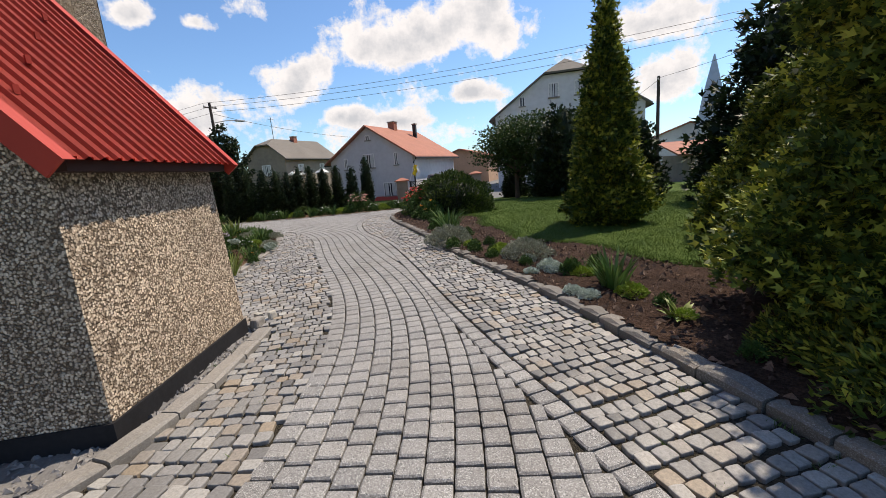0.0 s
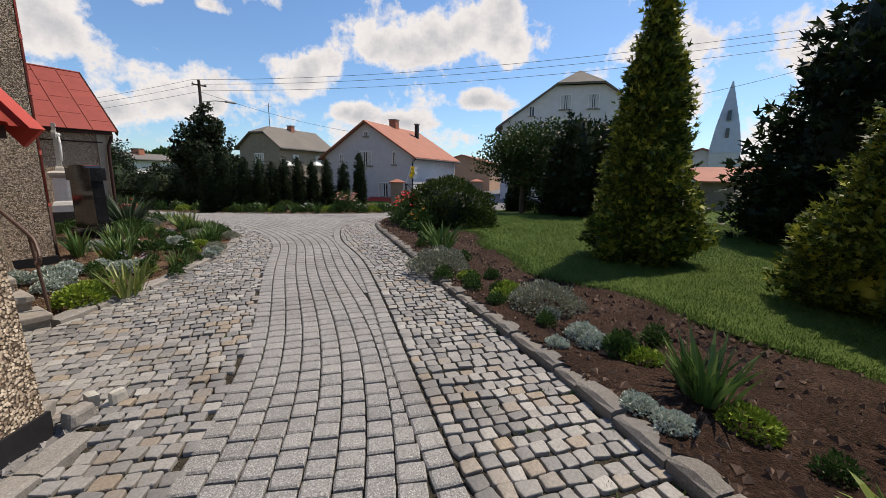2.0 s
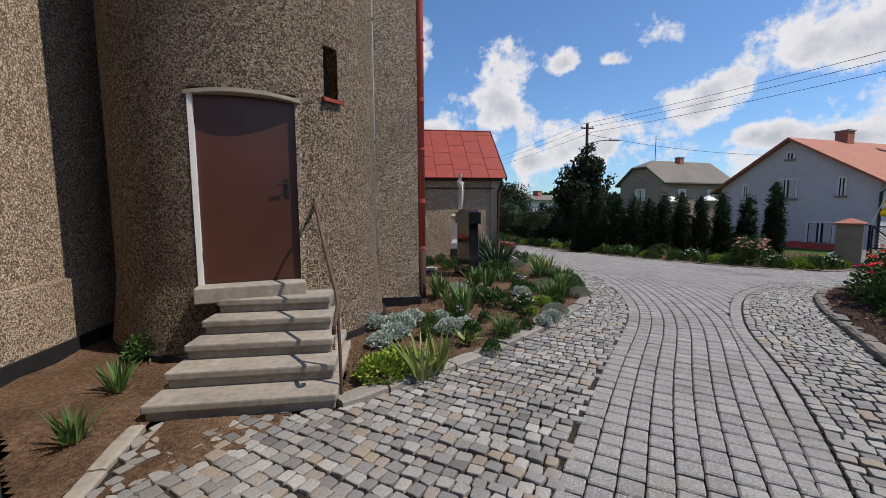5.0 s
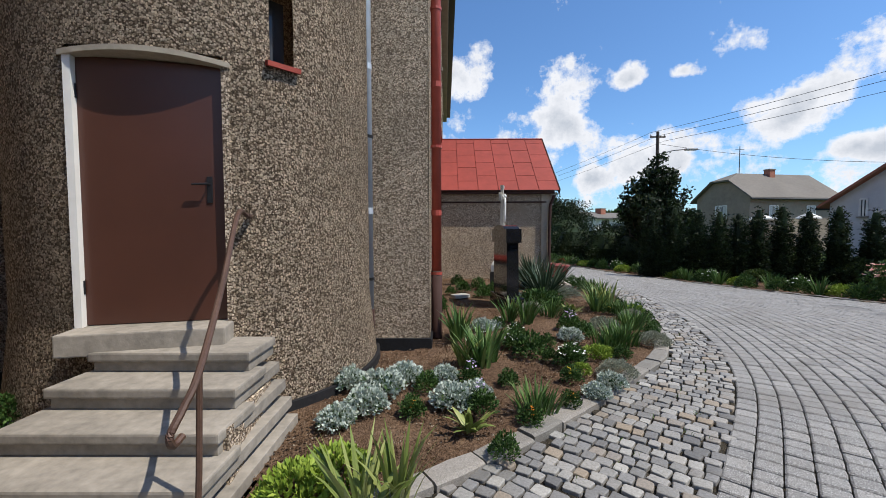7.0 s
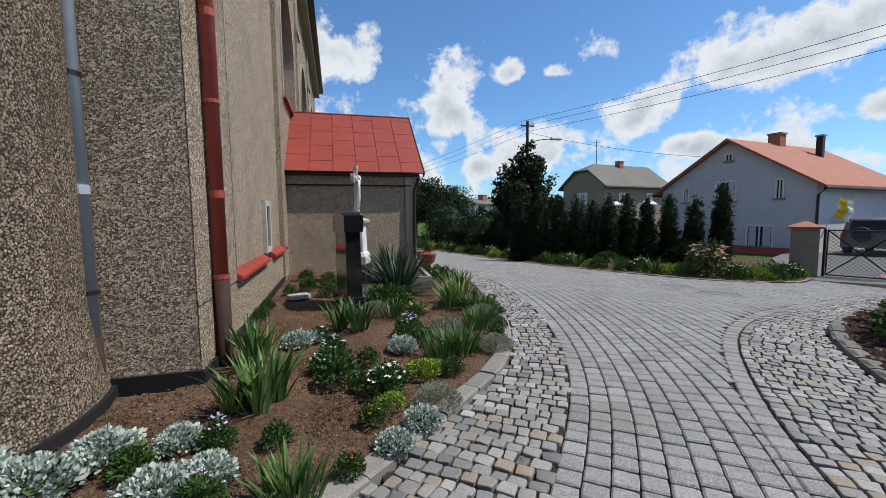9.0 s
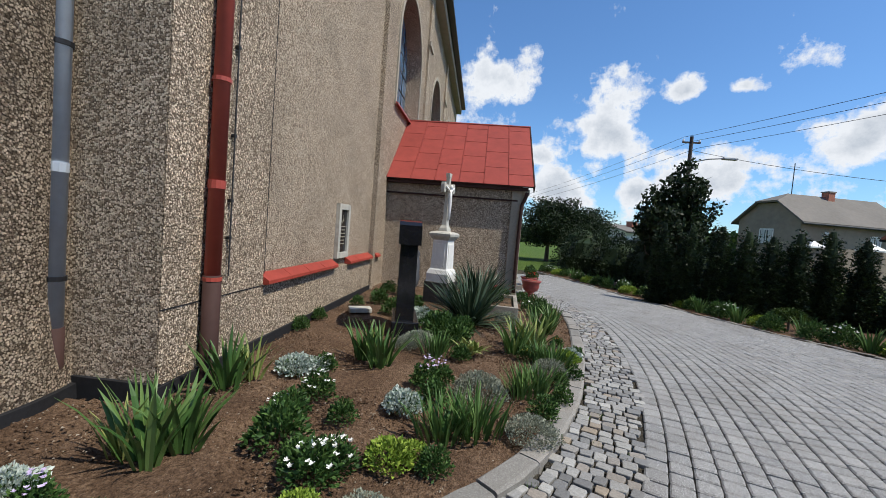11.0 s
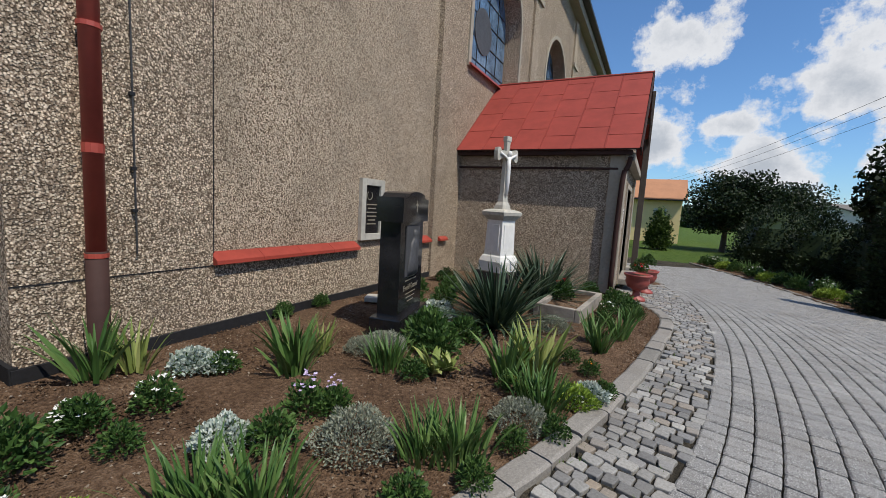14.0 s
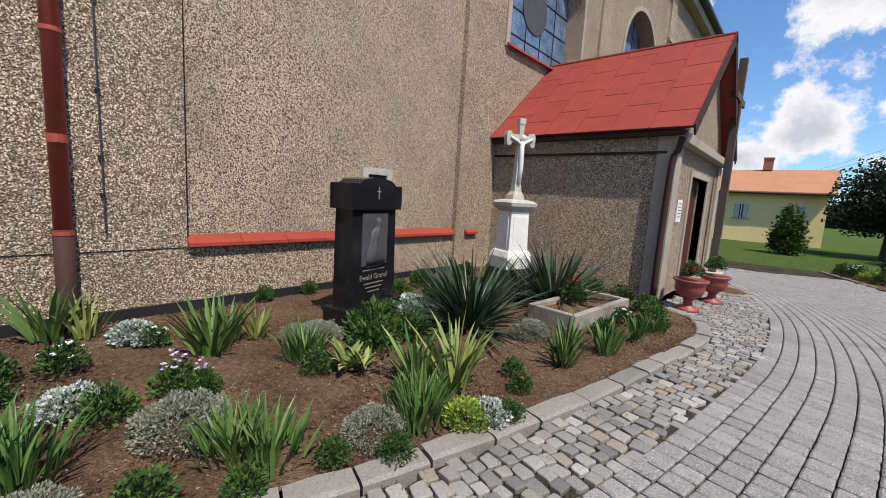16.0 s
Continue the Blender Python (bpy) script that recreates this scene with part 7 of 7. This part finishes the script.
def car():
    t = thing("parked_car", "parked dark grey off-road car with a spare wheel on its back", "car", at=(22.6, 22.3, -0.48), turn=12)
    prof = [(-2.0, 0.35), (-2.02, 0.95), (-1.85, 1.05), (-1.75, 1.62), (-1.2, 1.70), (0.3, 1.66), (0.85, 1.15), (1.85, 1.0), (2.0, 0.8), (2.0, 0.35)]
    bm = loft([[(x * (0.985 if abs(y) > 0.7 else 1), y * (0.86 if z > 1.2 else 1.0), z) for x, z in prof] for y in (-0.85, -0.7, 0.7, 0.85)])
    part("body", bm, M_CARPAINT, t, "dark grey painted body")
    for s in (-1, 1):
        bm = bmesh.new()
        bm.faces.new([bm.verts.new((x, s * 0.80, z)) for x, z in ((-1.6, 1.15), (0.65, 1.15), (0.25, 1.58), (-1.55, 1.58))])
        part("side_window", bm, M_GLASS, t)
    bm = bmesh.new()
    bm.faces.new([bm.verts.new(v) for v in ((-1.88, -0.62, 1.10), (-1.88, 0.62, 1.10), (-1.79, 0.55, 1.56), (-1.79, -0.55, 1.56))])
    part("rear_window", bm, M_GLASS, t)
    for x in (-1.25, 1.3):
        for y in (-0.80, 0.80):
            wheel(t, x, y, 0.35)
    s = part("spare_wheel", lathe([(0.1, -0.09), (0.32, -0.09), (0.34, 0.0), (0.32, 0.09), (0.1, 0.09)], 20), M_TYRE, t, "black covered spare wheel")
    s.matrix_basis = pose(-2.1, 0.1, 0.95, 0, 90, 0)
    for y in (-0.72, 0.72):
        part("tail_light", box(-2.04, y - 0.07, 0.75, -1.99, y + 0.07, 1.0, 0.01), M_RED, t)


car()


def house(name, label, at, turn, w, d, eave, ridge, wall, roof, windows=(), hip=0.0, stacks=(), gable_half=0.0, wall_side=None):
    """A pitched house: the gable front lies along x at y = 0, and the ridge runs back along y. windows: (side, s, z, width, height)."""
    t = thing(name, label, "house", at=at, turn=turn)
    fr = []
    part("front_wall", loft([[(-w / 2, y, 0), (w / 2, y, 0), (w / 2, y, eave), (w * gable_half / 2, y, ridge - (ridge - eave) * gable_half), (-w * gable_half / 2, y, ridge - (ridge - eave) * gable_half), (-w / 2, y, eave)] if gable_half else [(-w / 2, y, 0), (w / 2, y, 0), (w / 2, y, eave), (0, y, ridge), (-w / 2, y, eave)] for y in (0, 0.3)]), wall, t)
    part("back_wall", loft([[(-w / 2, y, 0), (w / 2, y, 0), (w / 2, y, eave), (0, y, ridge), (-w / 2, y, eave)] for y in (d - 0.3, d)]), wall, t)
    for s in (-1, 1):
        part("side_wall", box(s * w / 2, 0.302, 0, s * (w / 2 - 0.3), d - 0.302, eave), wall_side or wall, t)
        o = 0.45
        k = (ridge - eave) / (w / 2)
        h0 = hip if hip else 0.0
        pts = [(s * (w / 2 + o), -0.35, eave - o * k), (s * (w / 2 + o), d + 0.35, eave - o * k), (0, d + 0.35, ridge + 0.02), (0, -0.35 + h0, ridge + 0.02)]
        if gable_half:
            q = ridge - (ridge - eave) * gable_half
            pts = [pts[0], pts[1], pts[2], (0, 1.6, ridge + 0.02), (s * w * gable_half / 2, -0.35, q)]
        up = Vector((0, 0, 0.14))
        part("roof", loft([[Vector(p) for p in pts], [Vector(p) + up for p in pts]]), roof, t)
        part("gutter", tube([(s * (w / 2 + o), -0.35, eave - o * k), (s * (w / 2 + o), d + 0.35, eave - o * k)], 0.07, 8), M_IRON, t)
    if gable_half:
        q = ridge - (ridge - eave) * gable_half
        pts = [Vector((-w * gable_half / 2, -0.38, q)), Vector((w * gable_half / 2, -0.38, q)), Vector((0, 1.6, ridge + 0.05))]
        part("half_hip", loft([pts, [p + Vector((0, -0.05, 0.14)) for p in pts]]), roof, t)
    for side, s, z, ww, hh in windows:
        turn_w = {"front": 0, "right": 90, "left": -90}[side]
        place_w = {"front": (s, 0, z), "right": (w / 2, s, z), "left": (-w / 2, s, z)}[side]
        wd = part("window", box(-ww / 2, -0.02, -hh / 2, ww / 2, 0.03, hh / 2), M_GLASS, t, "dark window pane")
        wd.matrix_basis = pose(*place_w, 0, 0, turn_w)
        for a in ((-ww / 2 - 0.05, -hh / 2, -ww / 2 + 0.04, hh / 2), (ww / 2 - 0.04, -hh / 2, ww / 2 + 0.05, hh / 2), (-ww / 2, hh / 2 - 0.05, ww / 2, hh / 2 + 0.05), (-0.035, -hh / 2, 0.035, hh / 2)):
            part("window_frame", box(a[0], -0.05, a[1], a[2], -0.021, a[3]), M_WHITE, wd)
        part("window_sill", box(-ww / 2 - 0.1, -0.12, -hh / 2 - 0.09, ww / 2 + 0.1, 0.0, -hh / 2 - 0.02), M_STEP, wd)
        if ww > 0.7:
            for c in (-1, 1):
                part("curtain", box(c * ww * 0.28 - ww * 0.15, -0.0205, -hh / 2 + 0.02, c * ww * 0.28 + ww * 0.15, -0.0201, hh / 2 - 0.06), M_CURTAIN, wd)
    for x, y, z0, z1, r in stacks:
        st = part("chimney", box(x - r, y - r, z0, x + r, y + r, z1, 0.02), M_TILE if r > 0.2 else M_IRON, t)
        part("chimney_cap", box(x - r - 0.05, y - r - 0.05, z1 + 0.002, x + r + 0.05, y + r + 0.05, z1 + 0.09), M_STEP, st)
    return t


h1 = house("grey_house", "grey rendered house with a brown-red tiled roof across the road", (19.3, 27.4, -1.0), -80.4, 8.0, 9.5, 3.9, 6.45, M_RENDERGREY, M_TILE,
           (("front", -0.1, 3.7, 1.05, 1.1), ("front", -2.4, 3.6, 0.3, 0.9), ("front", 2.5, 3.7, 0.3, 0.95), ("front", 1.7, 1.25, 1.2, 1.1), ("front", 0, 5.6, 0.36, 0.36), ("right", 6.2, 1.6, 0.5, 0.8), ("right", 7.3, 1.6, 0.5, 0.8)),
           stacks=((0.0, 4.6, 6.2, 7.15, 0.32), (1.2, 6.8, 5.4, 7.0, 0.16)), wall_side=M_RENDERWHITE)
part("awning", loft([[(0.3, y, z), (3.4, y, z), (3.4, y, z + 0.06), (0.3, y, z + 0.06)] for y, z in ((0.0, 0.62), (-1.3, 0.2))]), M_ROOF, h1, "red lean-to roof")
part("rainpipe", tube([(4.42, -0.2, 3.6), (4.1, -0.1, 3.3), (4.1, -0.1, 0)], 0.06, 6), M_IRON, h1)
house("brown_house", "old brown rendered house with a grey sheet roof", (22.6, 46.0, -1.2), -79, 5.6, 9.5, 5.6, 7.7, M_RENDERBROWN, M_TILEGREY,
      (("front", 0, 4.2, 1.2, 1.2), ("right", 2.5, 4.1, 0.9, 1.2), ("right", 6.5, 4.1, 0.9, 1.2)), stacks=((0.2, 5.0, 7.4, 8.2, 0.3),), gable_half=0.35)
house("white_house", "large white gabled house with a hipped dark roof behind the trees", (27.0, 12.9, -1.0), -72, 11.5, 12.0, 6.4, 10.4, M_RENDERWHITE, M_TILEGREY,
      (("front", -1.0, 8.0, 0.75, 1.05), ("front", 1.0, 8.0, 0.75, 1.05), ("front", -3.5, 7.4, 0.4, 0.7), ("front", 3.5, 7.4, 0.4, 0.7), ("front", -2.4, 4.2, 1.0, 1.4), ("front", 1.5, 4.2, 1.0, 1.4)), gable_half=0.3)
house("flat_white_house", "low white house with a shallow grey roof", (15.6, 66.0, -1.2), -60, 7.0, 9.0, 4.2, 5.0, M_RENDERWHITE, M_TILEGREY, (("front", -1.2, 2.6, 0.9, 1.1), ("front", 1.2, 2.6, 0.9, 1.1), ("right", 3, 2.6, 0.9, 1.1)), stacks=((1.0, 4.0, 4.6, 5.6, 0.5),))
house("yellow_house", "yellow rendered house with an orange tiled roof", (-4.2, 55.0, -0.7), -90, 6.0, 6.8, 4.0, 5.6, M_RENDERYELLOW, M_TILEORANGE, (("right", 2.0, 2.4, 0.9, 1.1), ("right", 5.2, 2.4, 0.9, 1.1)), stacks=((0, 3.0, 5.7, 6.6, 0.3),))
house("brick_barn", "low brown barn beside the road", (39.0, 29.5, -1.2), -75, 7.0, 14.0, 4.0, 5.0, M_BARN, M_TILE, ())
house("corner_house", "pale house front behind the lawn trees", (40.0, 4.5, -1.0), -85, 9.0, 9.0, 3.4, 5.0, M_RENDERWHITE, M_TILE, ())
sp = thing("far_spire", "pale pointed church spire beyond the lawn trees", "spire", at=(39.6, 2.8, -1.0))
part("shaft", box(-1.15, -1.15, 0, 1.15, 1.15, 4.6, 0.05), M_RENDERGREY, sp)
part("spire_roof", loft([[(-s, -s, z), (s, -s, z), (s, s, z), (-s, s, z)] for s, z in ((1.2, 4.6), (0.85, 7.0), (0.05, 10.8))]), M_SLATE, sp, "pale sheet-metal spire")
for z in (5.9, 7.4):
    part("spire_slit", box(-1.1, -0.14, z, -0.7, 0.14, z + 0.8), M_GLASS, sp)
rt = thing("garden_shed", "low shed with a pale red roof behind the lawn", "shed", at=(17.5, 2.6, -0.3), turn=-70)
part("shed_wall", box(-2.2, 0, 0, 2.2, 3, 1.5), M_RENDERBROWN, rt)
part("shed_roof", loft([[(-2.5, y, z), (2.5, y, z), (2.5, y, z + 0.08), (-2.5, y, z + 0.08)] for y, z in ((-0.3, 1.5), (3.2, 2.2))]), M_TILE, rt)


def pole(x, y, top, label, lamp=False):
    g = float(ground_z(x, y))
    t = thing("utility_pole", label, "utility pole", at=(x, y, g))
    part("shaft", tube([(0, 0, -0.2), (0, 0, top - g)], 0.13, 10, None, 0.65), M_POLE, t)
    part("cross_bar", box(-0.45, -0.04, top - g - 0.35, 0.45, 0.04, top - g - 0.27), M_POLE, t)
    for k in (-0.4, 0.0, 0.4):
        part("insulator", lathe([(0.03, 0), (0.05, 0.04), (0.03, 0.12)], 10, at=(k, 0, top - g - 0.27)), M_WHITE, t)
    if lamp:
        a = part("lamp_arm", tube([(0, 0, top - g - 1.35), (0.7, -0.45, top - g - 1.2), (1.25, -0.8, top - g - 1.2)], 0.03, 6), M_LAMP, t)
        part("lamp_head", box(1.15, -0.95, top - g - 1.27, 1.85, -0.72, top - g - 1.15, 0.04), M_LAMP, t, "grey street lamp head")
    return t


pole(9.6, 32.8, 7.3, "dark wooden utility pole with a street lamp", True)
pole(20.6, -3.0, 8.2, "dark wooden utility pole behind the trees")
pole(-1.5, 78.0, 6.2, "far wooden utility pole along the drive")
pole(22.9, 6.2, 6.1, "wooden utility pole beyond the lawn")
pole(15.4, 49.0, 4.2, "short stayed wooden pole before the brown house")


def wire(p, q, sag, label="black overhead power cable between the poles"):
    a, b = Vector(p), Vector(q)
    pts = [a.lerp(b, u) - Vector((0, 0, sag * 4 * u * (1 - u))) for u in np.linspace(0, 1, 20)]
    solid("power_cable", tube(pts, 0.012, 4), M_WIRE, label, "cable", "overhead cables")


for k, z in ((-0.4, 7.25), (0.0, 7.05), (0.4, 6.75)):
    wire((9.6 + k, 32.8, z), (20.6 + k, -3.0, z + 1.0), 0.7)
    wire((9.6 + k, 32.8, z), (-1.5 + k, 78.0, z - 1.1), 0.8)
wire((20.6, -3, 7.6), (22.9, 6.2, 6.0), 0.2)
wire((9.6, 32.8, 6.6), (23.5, 27.0, 4.6), 0.5)
wire((22.9, 6.2, 5.9), (60, 20, 6.0), 0.6)
aer = thing("roof_aerial", "thin roof aerial on the brown house", "aerial", at=(24.5, 46.5, 6.0))
part("mast", tube([(0, 0, 0), (0, 0, 3.2)], 0.035, 5), M_IRON, aer)
part("aerial_bar", tube([(-0.4, 0, 2.9), (0.4, 0, 2.9)], 0.02, 5), M_IRON, aer)
woods = thing("far_woods", "distant wooded rise beyond the houses", "woods", kind="stuff")
wv = np.random.default_rng(77)
for k in range(14):
    x, y = 120 - k * 8.5, 30 + k * 9.0
    part("wood_mass", leafy("wood_mass", M_LEAF, 2200, 9.0, float(wv.uniform(4.0, 7.5)), 1.3, 300 + k, 0.2, 0.7, 0.3), None, woods).location = (x, y, -1.2)

for name, where, shapes, words, mat in LATE:
    lay(name, where, shapes, 300, STRETCH, words, mat)
